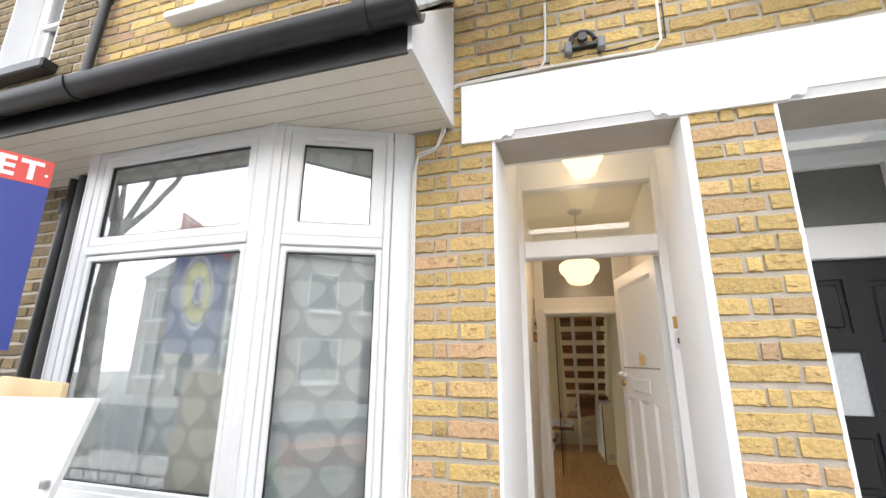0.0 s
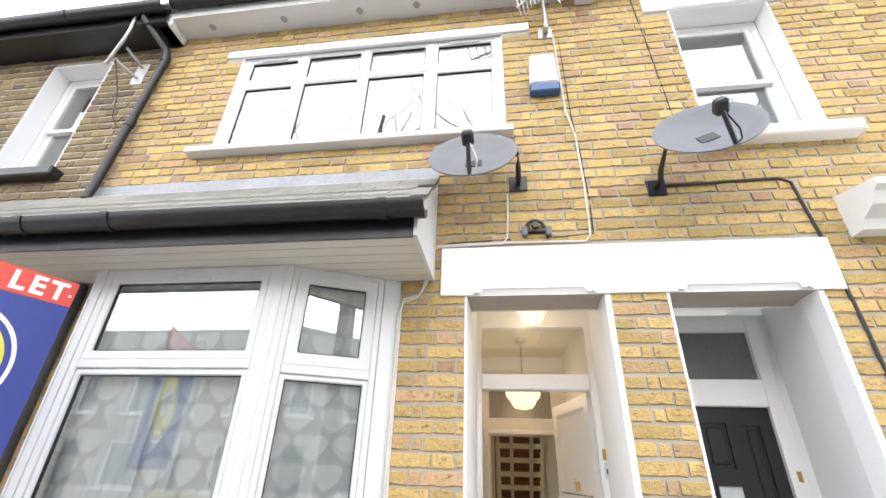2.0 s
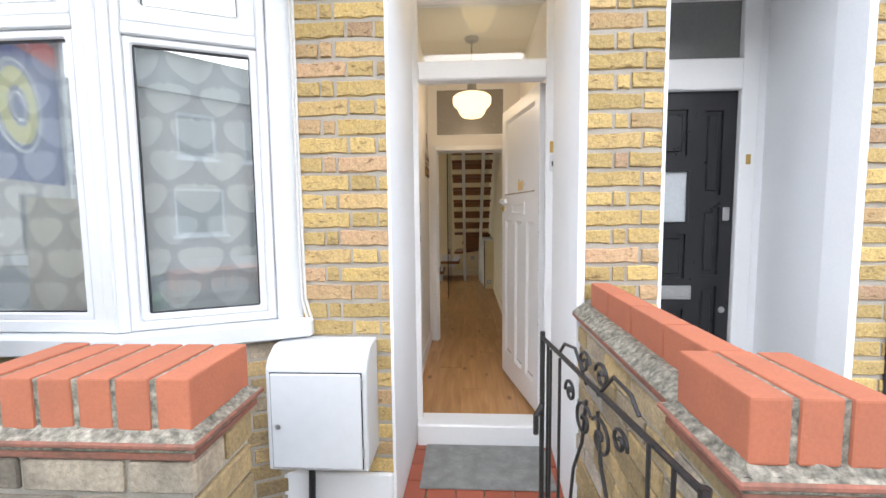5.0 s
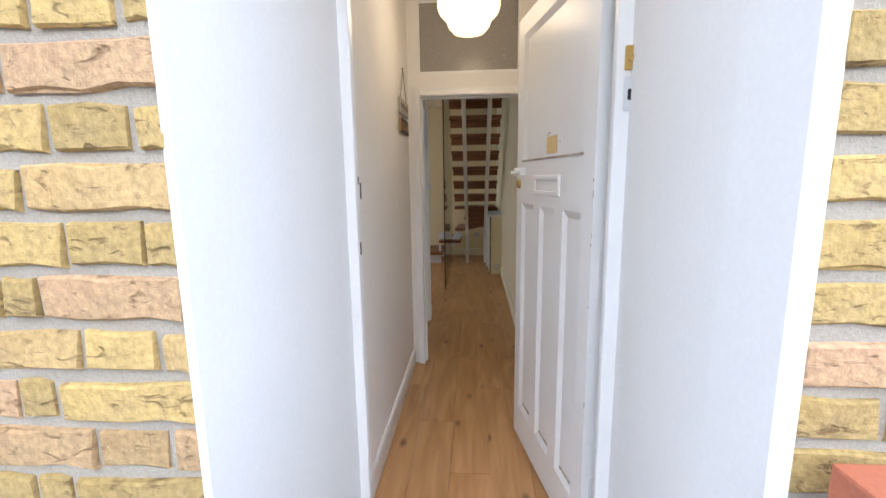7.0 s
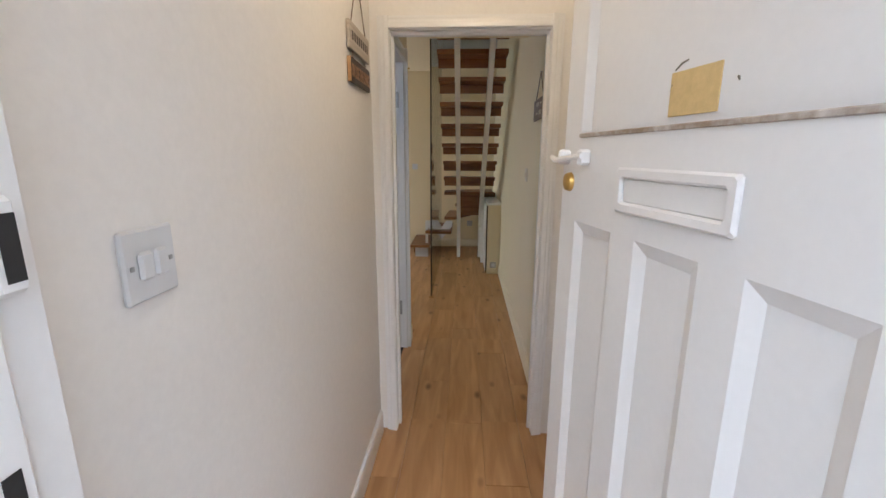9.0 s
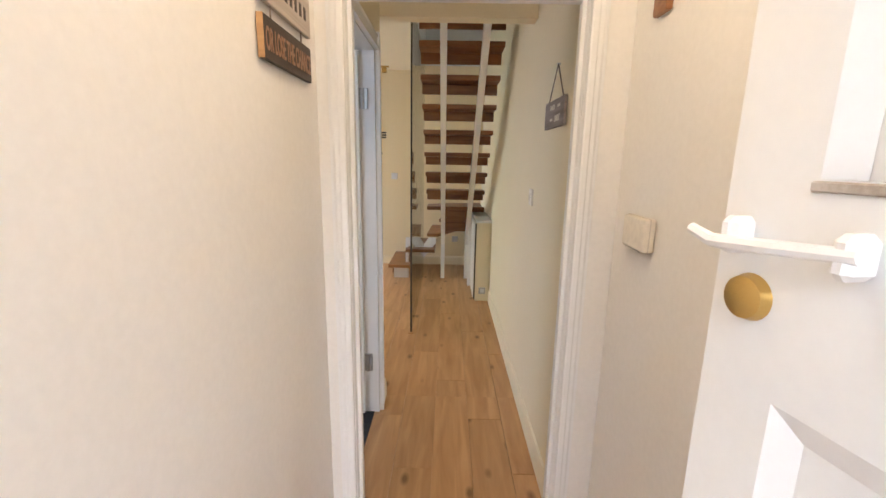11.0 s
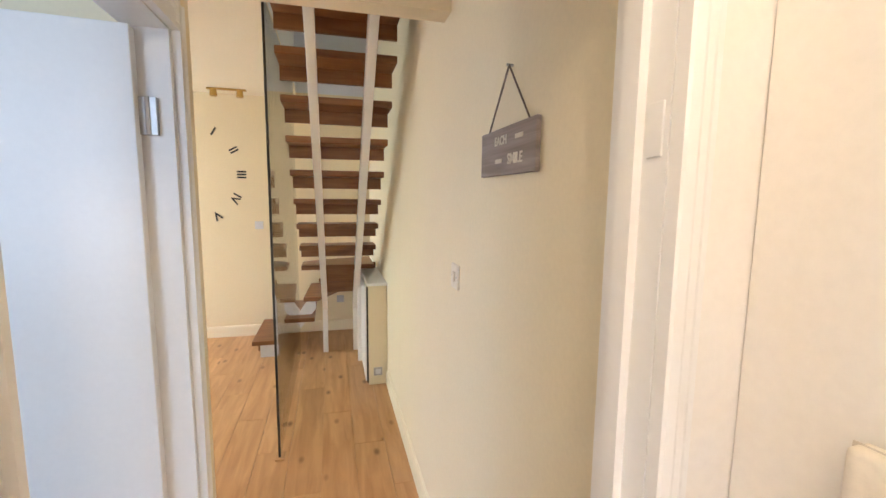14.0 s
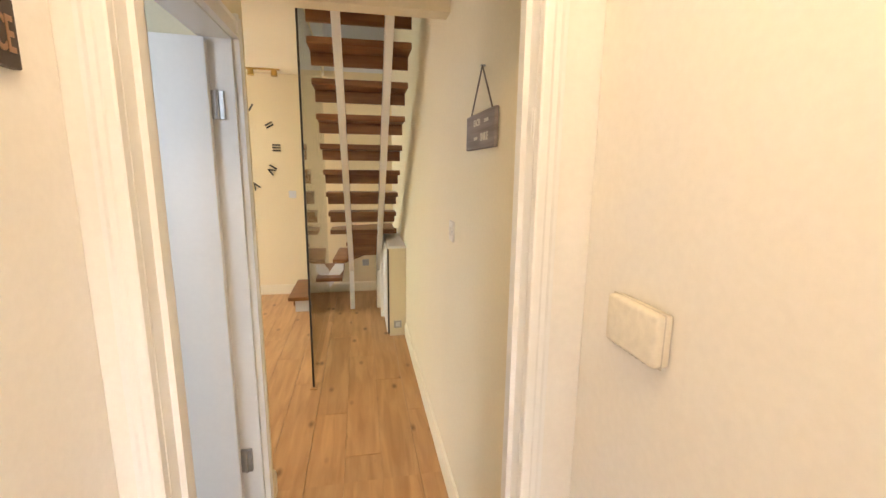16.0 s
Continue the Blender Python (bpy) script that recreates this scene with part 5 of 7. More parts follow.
for s in (1, -1):
    pts = [(c, 0, 0.34), (c + s * 0.05, 0, 0.42), (c + s * 0.12, 0, 0.52), (c + s * 0.10, 0, 0.64), (c + s * 0.05, 0, 0.74), (c + s * 0.03, 0, 0.86)]
    bar("scroll_bar", pts, 0.0045)
    bar("scroll", scroll(c + s * 0.045, 0.80, 0.050, 1.4, 0.0, s), 0.0045)
    bar("scroll", scroll(c + s * 0.045, 0.95, 0.032, 1.4, 0.5, s), 0.0045)
    bar("scroll", scroll(c + s * 0.15, 0.40, 0.050, 1.4, 1.0, s), 0.0045)
    bar("scroll", scroll(c + s * 0.13, 0.84, 0.032, 1.5, 0.2, -s), 0.0045)
    bar("crest", [(c + s * 0.03, 0, 0.90), (c + s * 0.10, 0, 0.97), (c + s * 0.17, 0, 0.96), (c + s * 0.20, 0, 0.93)], 0.0045)
bar("latch", [(GL, 0, 0.70), (GL - 0.03, 0.03, 0.68), (GL - 0.03, 0.03, 0.62)], 0.009)
part("hinge_lug", tube([(0.705, 0.50, 0.83), (0.745, 0.51, 0.845), (0.78, 0.515, 0.84)], 0.016, 8), RUST, gate, "rusty hinge lug", True)

face_bricks(bay_base, -2.28, -1.04, 0, 0, -0.28, 0.77, PIERB, ("y", 1.452))
# the canted side of the bay's base
BC = Matrix.Translation((A.x, 1.455, 0)) @ Matrix.Rotation(math.atan2(FACE + 0.01 - 1.455, B.x - 0.02 - A.x), 4, "Z")
z, row = -0.28, 0
while z < 0.74:
    u = 0.006 - (0.11 if row % 2 else 0.0)
    while u < 0.69:
        a, c = max(u, 0.006), min(u + LONGB, 0.69)
        if c - a > 0.03:
            part("brick", boxes((a, c, -0.005 + random.uniform(-0.002, 0.002), 0.03, z, min(z + COURSE - 0.014, 0.78)), bevel=0.004, m=BC), PIERB, bay_base)
        u += LONGB + 0.012
    z += COURSE
    row += 1
# ---- railings left of the pier and the things behind ----
rl = thing("garden_railing", "low black iron railing beside the pier", "railing", (-1.4, 0.77, -0.2))
part("top_rail", boxes((-3.2, -0.745, 0.755, 0.79, 0.775, 0.787), bevel=0.002), IRON, rl)
part("bottom_rail", boxes((-3.2, -0.745, 0.76, 0.785, -0.10, -0.088), bevel=0.002), IRON, rl)
for k in range(18):
    x = -0.79 - 0.14 * k
    part("baluster", tube([(x, 0.772, -0.28), (x, 0.772, 0.776)], 0.007, 6), IRON, rl)
    if k % 3 == 2:
        for s in (1, -1):
            part("scroll", tube([(x + s * 0.07 + q[0], 0.772, 0.68 + q[2]) for q in scroll(0, 0, 0.05, 1.4, 0.3, s)], 0.006, 6), IRON, rl, "", True)
DAMASK = mat("grey_damask_cloth", (0.05, 0.058, 0.07), 0.8, spot=(0.26, 0.28, 0.31), spots=(26, 1.0), grain=(40, 0.3), bump=(60, 0.4))
bm = lathe([(0.36, -0.215), (0.37, 0.1), (0.34, 0.42), (0.27, 0.63), (0.16, 0.75), (0.0, 0.785)], 40, (-1.55, 1.06, 0))
bmesh.ops.subdivide_edges(bm, edges=bm.edges[:], cuts=1, use_grid_fill=True)
for v in bm.verts:
    v.co += noise.noise_vector(v.co * 6) * 0.025
tagged(finish("covered_chair", bm, DAMASK, None, "garden seat under a grey damask cloth cover", True), category="covered seat")
wb = thing("white_board", "large white laminated board leaning in the front garden", "board", (-1.5, 0.8, -0.25))
bm = bmesh.new()
pts = [(-1.42, 0.62, -0.25), (-1.28, 1.0, 1.365), (-1.80, 0.97, 1.36), (-1.95, 0.60, -0.25)]
f0, f1 = [bm.verts.new(p) for p in pts], [bm.verts.new(Vector(p) + Vector((0.0, 0.02, 0.0))) for p in pts]
bm.faces.new(f0[::-1]), bm.faces.new(f1)
for k in range(4):
    bm.faces.new((f0[k], f0[(k + 1) % 4], f1[(k + 1) % 4], f1[k]))
part("panel", bm, UPVC, wb)
part("catch", boxes((-1.335, -1.31, 0.915, 0.935, 1.10, 1.125), bevel=0.003), STEEL, wb)
wb2 = thing("wooden_board", "pale wooden board leaning behind the white board", "board", (-1.6, 0.95, -0.25))
part("panel", prism([(-1.95, -0.25), (-1.56, -0.25), (-1.50, 1.41), (-1.86, 1.43)], 1.03, 1.055, "y", 0.003), wood("pale_pine", (0.55, 0.40, 0.22), (0.68, 0.53, 0.33), 0.6, (2, 14, 2)), wb2)

# ---- green wheeled bin ----
GREENP = mat("green_bin_plastic", (0.085, 0.22, 0.085), 0.45, spot=(0.13, 0.27, 0.12), spots=(5, 0.5), grain=(80, 0.05))
TEAL = mat("turquoise_plastic", (0.10, 0.31, 0.34), 0.4, spot=(0.15, 0.37, 0.39), spots=(9, 0.4))
wbin = thing("wheelie_bin", "green wheeled bin with turquoise lid handle", "bin", (-0.45, 0.25, -0.215))
bm = bmesh.new()
q = [(-0.66, -0.16, 0.05, 0.44, -0.12), (-0.72, -0.20, -0.08, 0.50, 0.72)]
rings = [[bm.verts.new(p) for p in ((a, c, z), (b, c, z), (b, d, z), (a, d, z))] for a, b, c, d, z in q]
for k in range(4):
    bm.faces.new((rings[0][k], rings[0][(k + 1) % 4], rings[1][(k + 1) % 4], rings[1][k]))
bm.faces.new(rings[0][::-1]), bm.faces.new(rings[1])
bmesh.ops.bevel(bm, geom=bm.edges[:], offset=0.02, segments=2, affect="EDGES")
part("body", bm, GREENP, wbin, "", True)
lid = prism([(-0.12, 0.70), (-0.12, 0.735), (0.05, 0.785), (0.34, 0.81), (0.46, 0.815), (0.485, 0.785), (0.46, 0.72)], -0.74, -0.18, "x", 0.012)
lid_ob = part("lid", lid, GREENP, wbin, "domed green lid", True)
part("handle_bar", tube([(-0.69, 0.535, 0.80), (-0.22, 0.535, 0.80)], 0.017, 12), TEAL, wbin, "turquoise handle bar", True)
for x in (-0.70, -0.27):
    part("lid_arm", prism([(0.36, 0.735), (0.40, 0.80), (0.52, 0.83), (0.565, 0.805), (0.55, 0.77), (0.46, 0.74)], x, x + 0.035, "x", 0.006), GREENP, lid_ob)
for x in (-0.46, -0.40):
    part("hinge_arm", prism([(0.46, 0.70), (0.49, 0.78), (0.53, 0.825), (0.56, 0.80), (0.54, 0.74)], x, x + 0.02, "x", 0.004), TEAL, wbin)
for x in (-0.68, -0.21):
    part("wheel", lathe([(0, 0.03), (0.07, 0.03), (0.095, 0.02), (0.095, -0.02), (0.07, -0.03), (0, -0.03)], 24, m=Matrix.Translation((x, 0.42, -0.12)) @ Matrix.Rotation(radians(90), 4, "Y")), BLACKP, wbin, "", True)

# ---- letting board ----
def letters(me, material, parent):
    """Each letter of a lettering mesh as a part of its own."""
    bm = bmesh.new()
    bm.from_mesh(me)
    bpy.data.meshes.remove(me)
    left = set(bm.faces)
    while left:
        stack, isle = [left.pop()], []
        while stack:
            fce = stack.pop()
            isle.append(fce)
            for e in fce.edges:
                for g in e.link_faces:
                    if g in left:
                        left.discard(g)
                        stack.append(g)
        one = bmesh.new()
        vmap = {v: one.verts.new(v.co) for v in {v for fce in isle for v in fce.verts}}
        for fce in isle:
            one.faces.new([vmap[v] for v in fce.verts])
        part("letter", one, material, parent)
    bm.free()


RED, BLUE, WHITEV, YEL = mat("red_sign_vinyl", (0.62, 0.055, 0.035), 0.4), mat("blue_sign_vinyl", (0.018, 0.035, 0.24), 0.4), mat("white_sign_vinyl", (0.8, 0.8, 0.8), 0.4), mat("yellow_sign_vinyl", (0.62, 0.56, 0.06), 0.4)
sgn = thing("letting_board", "red and blue letting board on a white post", "sign", (-2.4, 0.4, -0.215))
SM = Matrix.Translation((-2.0, 1.11, 0)) @ Matrix.Rotation(math.atan2(0.92, 0.391), 4, "Z")
part("board", boxes((-0.80, 0.0, -0.004, 0.004, 1.53, 2.27), m=SM), BLUE, sgn, "blue board")
part("band", boxes((-0.80, 0.0, -0.0045, 0.0045, 2.272, 2.40), m=SM), RED, sgn, "red band lettered TO LET")
fc = bpy.data.curves.new("lettering", "FONT")
fc.body, fc.size, fc.align_x, fc.extrude, fc.offset = "TO LET", 0.125, "RIGHT", 0.001, 0.004
fc.space_character = 1.25
fo = bpy.data.objects.new("lettering", fc)
scene.collection.objects.link(fo)
bpy.context.view_layer.update()
lme = bpy.data.meshes.new_from_object(fo.evaluated_get(bpy.context.evaluated_depsgraph_get()))
bpy.data.objects.remove(fo)
lme.transform(SM @ Matrix.Translation((-0.035, -0.0055, 2.295)) @ Matrix.Rotation(radians(90), 4, "X"))
letters(lme, WHITEV, sgn)
def disc(name, u, z, r0, r1, material, d):
    prof = [(r0, 0), (r1, 0), (r1, 0.001), (r0, 0.001), (r0, 0)] if r0 else [(0, 0), (r1, 0), (r1, 0.001), (0, 0.001)]
    part(name, lathe(prof, 48, m=SM @ Matrix.Translation((u, -0.005 - d, z)) @ Matrix.Rotation(radians(90), 4, "X") @ Matrix.Diagonal((1, 1.1, 1, 1))), material, sgn)
disc("ring", -0.34, 1.94, 0.215, 0.232, WHITEV, 0)
disc("ring", -0.34, 1.94, 0.10, 0.19, YEL, 0)
disc("ring", -0.34, 1.94, 0.06, 0.075, WHITEV, 0)
part("post", boxes((-0.86, -0.80, -0.03, 0.03, -0.25, 2.5), bevel=0.003, m=SM), UPVC, sgn)
part("rivet", lathe([(0, 0.003), (0.006, 0.002), (0.007, 0)], 10, m=SM @ Matrix.Translation((-0.02, -0.0045, 2.325)) @ Matrix.Rotation(radians(90), 4, "X")), WHITEV, sgn)

# ---- satellite dishes ----
def dish(name, at, n, w, h, wall, label, spin=0.0):
    d = thing(name, label, "satellite dish", wall, group="satellite dishes")
    n = Vector(n).normalized()
    M = Matrix.Translation(at) @ n.to_track_quat("Z", "Y").to_matrix().to_4x4() @ Matrix.Rotation(spin, 4, "Z")
    prof = [(0, 0.0), (0.3, 0.012), (0.6, 0.042), (0.85, 0.085), (0.97, 0.112), (1.0, 0.112), (1.0, 0.102), (0.85, 0.073), (0.6, 0.030), (0.3, 0.0), (0, -0.012)]
    bm = lathe([(r, z) for r, z in prof], 48)
    bmesh.ops.transform(bm, matrix=M @ Matrix.Diagonal((w, h, 0.75, 1)), verts=bm.verts[:])
    part("reflector", bm, DISH, d, "grey dished reflector", True)
    low = M @ Vector((0, -h * 0.96, 0.08))
    lnb = M @ Vector((0.0, -h * 0.50, 0.25))
    part("arm", tube([low, low.lerp(lnb, 0.5) + Vector((0, 0, -0.02)), lnb], 0.013, 8), BLACKP, d, "black feed arm", True)
    part("receiver_head", boxes((-0.035, 0.035, -0.03, 0.03, -0.045, 0.045), bevel=0.012, m=Matrix.Translation(lnb) @ M.to_3x3().to_4x4()), BLACKP, d, "black receiver head")
    part("feed_cable", tube([lnb, lnb.lerp(low, 0.4) + Vector((0.05, 0.0, -0.05)), low.lerp(lnb, 0.15) + Vector((0.04, 0, 0.0)), low], 0.005, 6), CABLE_W if "brown" in label else CABLE_B, d, "", True)
    back = M @ Vector((0, 0, -0.05))
    wp = Vector(wall)
    part("bracket", tube([wp + Vector((0, 0.0, 0)), wp + Vector((0, -0.10, 0.0)), wp + Vector((0, -0.13, 0.05)), Vector((wp.x, back.y, max(back.z, wp.z + 0.12))), back], 0.018, 8), BLACKP, d, "black tube bracket", True)
    part("clamp", boxes((-0.06, 0.06, -0.05, 0.05, -0.05, 0.01), bevel=0.01, m=M), BLACKP, d)
    part("wall_plate", boxes((wp.x - 0.06, wp.x + 0.06, FACE - 0.014, FACE + 0.002, wp.z - 0.06, wp.z + 0.06), bevel=0.004), BLACKP, d)
    return d


dish("satellite_dish", (0.07, 1.50, 3.36), (-0.05, -0.90, 0.42), 0.285, 0.30, (0.36, FACE, 3.35), "grey satellite dish on the brown brick wall", 0.0)
dish("satellite_dish", (1.46, 1.40, 3.37), (-0.28, -0.86, 0.42), 0.285, 0.30, (1.245, FACE, 3.26), "larger grey satellite dish on a black bracket", 0.25)

# ---- alarm box, floodlight bracket ----
al = thing("alarm_box", "white and blue burglar alarm box", "alarm box", (0.60, FACE, 4.3))
part("housing", prism([(0.49, 4.24), (0.715, 4.24), (0.70, 4.56), (0.505, 4.56)], FACE - 0.075, FACE - 0.002, "y", 0.015), UPVC, al)
part("strobe", prism([(0.488, 4.15), (0.717, 4.15), (0.715, 4.238), (0.49, 4.238)], FACE - 0.075, FACE - 0.002, "y", 0.012), mat("blue_lens_plastic", (0.03, 0.09, 0.24), 0.2), al, "blue strobe lens")
fl = thing("floodlight_bracket", "black bracket of a removed floodlight", "bracket", (0.45, FACE, 2.98))
part("arch", tube([(0.40 + 0.05 - 0.055 * math.cos(a), FACE - 0.03, 2.985 + 0.05 * math.sin(a)) for a in [math.pi * k / 10 for k in range(11)]], 0.012, 8), BLACKP, fl, "", True)
part("hub", lathe([(0, 0.02), (0.022, 0.02), (0.025, 0), (0, 0)], 16, m=Matrix.Translation((0.45, FACE - 0.035, 2.995)) @ Matrix.Rotation(radians(90), 4, "X")), BLACKP, fl)
part("base_bar", boxes((0.37, 0.53, FACE - 0.03, FACE - 0.002, 2.955, 2.975), bevel=0.004), BLACKP, fl)
for x in (0.365, 0.515):
    part("lug", boxes((x, x + 0.035, FACE - 0.045, FACE - 0.002, 2.925, 2.99), bevel=0.006), DISH, fl)

# ---- cables ----
def cable(name, pts, r, material, label, off=0.008):
    c = finish(name, tube([(x, FACE - off - (p[0] if p else 0), z) for x, z, *p in pts], r, 6), material, None, label, True)
    return tagged(c, label, "cable")


cable("cable", [(0.285, 3.27), (0.28, 3.1), (0.27, 2.93), (0.24, 2.887), (0.0, 2.882), (-0.17, 2.875), (-0.215, 2.85), (-0.235, 2.78, 0.01), (-0.24, 2.62, 0.01), (-0.28, 2.545), (-0.38, 2.52), (-0.395, 2.44), (-0.392, 1.6), (-0.385, 0.95), (-0.36, 0.86), (-0.37, 0.79), (-0.45, 0.765)], 0.0065, CABLE_W, "white aerial cable clipped along the brickwork")
cable("cable", [(0.72, 4.85), (0.73, 4.4), (0.74, 4.0), (0.785, 3.75), (0.795, 3.3), (0.79, 2.93), (0.755, 2.885), (0.4, 2.892), (0.0, 2.893), (-0.18, 2.885), (-0.228, 2.85), (-0.248, 2.78, 0.01), (-0.252, 2.62, 0.01), (-0.29, 2.53), (-0.385, 2.50), (-0.408, 2.42), (-0.405, 1.6), (-0.40, 0.95), (-0.375, 0.84), (-0.39, 0.775)], 0.0065, CABLE_W, "white cable running down from the roof aerial")
cable("cable", [(0.76, 4.8), (0.77, 4.3), (0.775, 3.95), (0.80, 3.6), (0.815, 3.2), (0.81, 2.94), (0.6, 2.925), (0.2, 2.915), (-0.1, 2.905), (-0.16, 2.89)], 0.0045, CABLE_B, "thin dark cable along the brick joints", 0.004)
cable("cable", [(1.26, 3.27), (1.5, 3.275), (1.75, 3.285), (1.98, 3.29), (2.04, 3.25), (2.08, 2.85), (2.105, 2.3), (2.115, 1.5), (2.12, 0.9), (2.12, 0.45), (2.095, 0.25), (2.13, 0.215), (2.6, 0.20)], 0.010, CABLE_B, "thick black cable running down the brick wall")
cable("cable", [(2.14, 0.95), (2.15, 0.7), (2.165, 0.55), (2.14, 0.4), (2.125, 0.3), (2.3, 0.235)], 0.005, CABLE_B, "loose thin black cable beside the thick one")
cable("cable", [(1.40, 5.22), (1.43, 4.7), (1.455, 4.2), (1.47, 3.9), (1.475, 3.6)], 0.005, CABLE_B, "thin dark cable down to the dish", 0.004)

# ---- eaves of the three houses ----
def eaves(name, x0, x1, z, dep, soffit, guttermat, label, vents):
    e = thing(name, label, "eaves", (x0, FACE, z), kind="structure")
    part("soffit", boxes((x0, x1, FACE - dep, FACE + 0.01, z, z + 0.014)), soffit, e)
    part("fascia", boxes((x0, x1, FACE - dep - 0.016, FACE - dep - 0.001, z - 0.006, z + 0.17)), soffit, e)
    g = bmesh.new()
    rail([(-u * 1.0, v) for u, v in gp], ((x0, FACE - dep - 0.075, z + 0.15), (x1, FACE - dep - 0.075, z + 0.15), (0, 1, 0)), g)
    part("gutter", g, guttermat, e, "half-round gutter", True)
    for k in range(int((x1 - x0) / 0.9)):
        x = x0 + 0.45 + 0.9 * k
        g2 = bmesh.new()
        rail([(-u * 1.1, v * 1.1) for u, v in gp], ((x, FACE - dep - 0.075, z + 0.151), (x + 0.04, FACE - dep - 0.075, z + 0.151), (0, 1, 0)), g2)
        part("gutter_bracket", g2, guttermat, e, "", True)
    for x in vents:
        part("vent", lathe([(0, -0.004), (0.028, -0.004), (0.033, 0.0), (0, 0.0)], 18, (x, FACE - dep * 0.5, z - 0.0005)), LEAD, e, "round soffit vent")
    part("roof_slope", prism([(FACE - dep - 0.07, z + 0.19), (FACE + 3.6, z + 2.6), (FACE + 3.6, z + 2.55), (FACE - dep - 0.07, z + 0.165)], x0, x1, "x"), SLATE, e, "grey slate roof slope")
    return e


eaves("eaves_house", -2.78, 0.93, 5.31, 0.22, UPVC, BLACKP, "white soffit with round vents and black gutter", (-2.45, -1.72, -0.98, -0.45))
eaves("eaves_right_house", 1.09, 4.6, 5.31, 0.15, UPVC, LEAD, "white fascia with grey metal gutter", ())
eaves("eaves_left_house", -7.0, -2.80, 5.22, 0.26, BLACKP, BLACKP, "black fascia and gutter of the weathered house", ())
bx = thing("gutter_outlet", "white boxed gutter outlet between two houses", "rainwater box", (1.0, FACE, 5.3), kind="structure")
part("box", boxes((0.94, 1.085, FACE - 0.20, FACE + 0.0, 5.22, 5.42), bevel=0.008), UPVC, bx)
for x in (0.975, 1.01, 1.045):
    part("rib", boxes((x, x + 0.012, FACE - 0.208, FACE - 0.199, 5.23, 5.41), bevel=0.002), UPVC, bx)
part("end_cap", boxes((0.93, 1.02, FACE - 0.32, FACE - 0.21, 5.40, 5.52), bevel=0.01), BLACKP, bx)
bx2 = thing("soffit_end", "white rounded end of the house soffit", "soffit end", (-2.85, FACE, 5.3), kind="structure")
part("box", boxes((-2.93, -2.78, FACE - 0.24, FACE + 0.0, 5.22, 5.40), bevel=0.02), UPVC, bx2)

# ---- rainwater pipes ----
dp = thing("downpipe", "black plastic downpipe with swan neck", "downpipe", (-2.97, FACE, 3.4))
part("pipe", tube([(-3.05, FACE - 0.30, 5.38), (-3.02, FACE - 0.28, 5.28), (-2.86, FACE - 0.09, 5.05), (-2.86, FACE - 0.06, 4.95), (-2.965, FACE - 0.06, 3.5), (-2.975, FACE - 0.07, 3.38)], 0.034, 12), BLACKP, dp, "", True)
for z, x in ((5.0, -2.862), (4.2, -2.912)):
    part("socket", tube([(x, FACE - 0.06, z), (x - 0.004, FACE - 0.06, z - 0.07)], 0.040, 12), BLACKP, dp, "", True)
dp2 = thing("downpipe", "pair of dark downpipes beside the bay", "downpipe", (-3.0, FACE, 0.0))
part("pipe", tube([(-2.78, FACE - 0.06, 2.64), (-2.84, FACE - 0.06, 1.4), (-2.84, FACE - 0.06, -0.25)], 0.036, 12), BLACKP, dp2, "", True)
part("old_pipe", tube([(-2.63, FACE - 0.09, 2.63), (-2.64, FACE - 0.09, 1.4), (-2.64, FACE - 0.09, -0.25)], 0.045, 12), mat("dark_grey_iron", (0.05, 0.052, 0.055), 0.6, spot=(0.1, 0.1, 0.1), spots=(10, 0.5)), dp2, "", True)
for z in (2.5, 1.35, 0.3):
    part("socket", tube([(-2.81, FACE - 0.06, z), (-2.815, FACE - 0.06, z - 0.09)], 0.044, 12), BLACKP, dp2, "", True)

# ---- aerials ----
ae = thing("roof_aerial", "metal television aerial on a wall bracket", "aerial", (0.66, FACE, 4.9))
part("mast", tube([(0.66, FACE - 0.09, 4.84), (0.65, FACE - 0.12, 5.75)], 0.016, 10), STEEL, ae, "", True)
part("bracket", boxes((0.60, 0.72, FACE - 0.012, FACE, 4.82, 4.94), bevel=0.004), STEEL, ae)
part("bracket_arm", boxes((0.64, 0.68, FACE - 0.10, FACE - 0.01, 4.86, 4.90), bevel=0.004), STEEL, ae)
b0, b1 = Vector((0.72, FACE - 0.14, 5.32)), Vector((-0.02, FACE - 0.42, 5.30))
part("boom", tube([b0, b1], 0.010, 8), STEEL, ae, "", True)
for k in range(9):
    p = b0.lerp(b1, 0.15 + 0.82 * k / 8)
    part("director", tube([p + Vector((0.03, -0.10, 0.05)), p + Vector((0.01, -0.04, 0.015)), p, p + Vector((-0.01, 0.04, 0.015)), p + Vector((-0.03, 0.10, 0.05))], 0.0045, 6), STEEL, ae, "", True)
for s in (1, -1):
    part("reflector_bar", tube([b0 + Vector((-0.02, -0.02, 0.02)), b0 + Vector((-0.30, -0.08, -0.32 * s - 0.05))], 0.006, 6), STEEL, ae, "", True)
    part("reflector_bar", tube([b0 + Vector((-0.10, -0.04, 0.0)), b0 + Vector((0.05, -0.10, 0.40 * s))], 0.006, 6), STEEL, ae, "", True)
for k in range(7):
    p = b0 + Vector((-0.10 - 0.03 * k, -0.06, -0.10 - 0.035 * k))
    part("grid_rod", tube([p + Vector((-0.02, -0.02, 0.12)), p + Vector((0.02, 0.02, -0.12))], 0.004, 6), STEEL, ae, "", True)
ae2 = thing("roof_aerial", "bent steel mast on a wall bracket with loose cable", "aerial", (-3.25, FACE, 4.9))
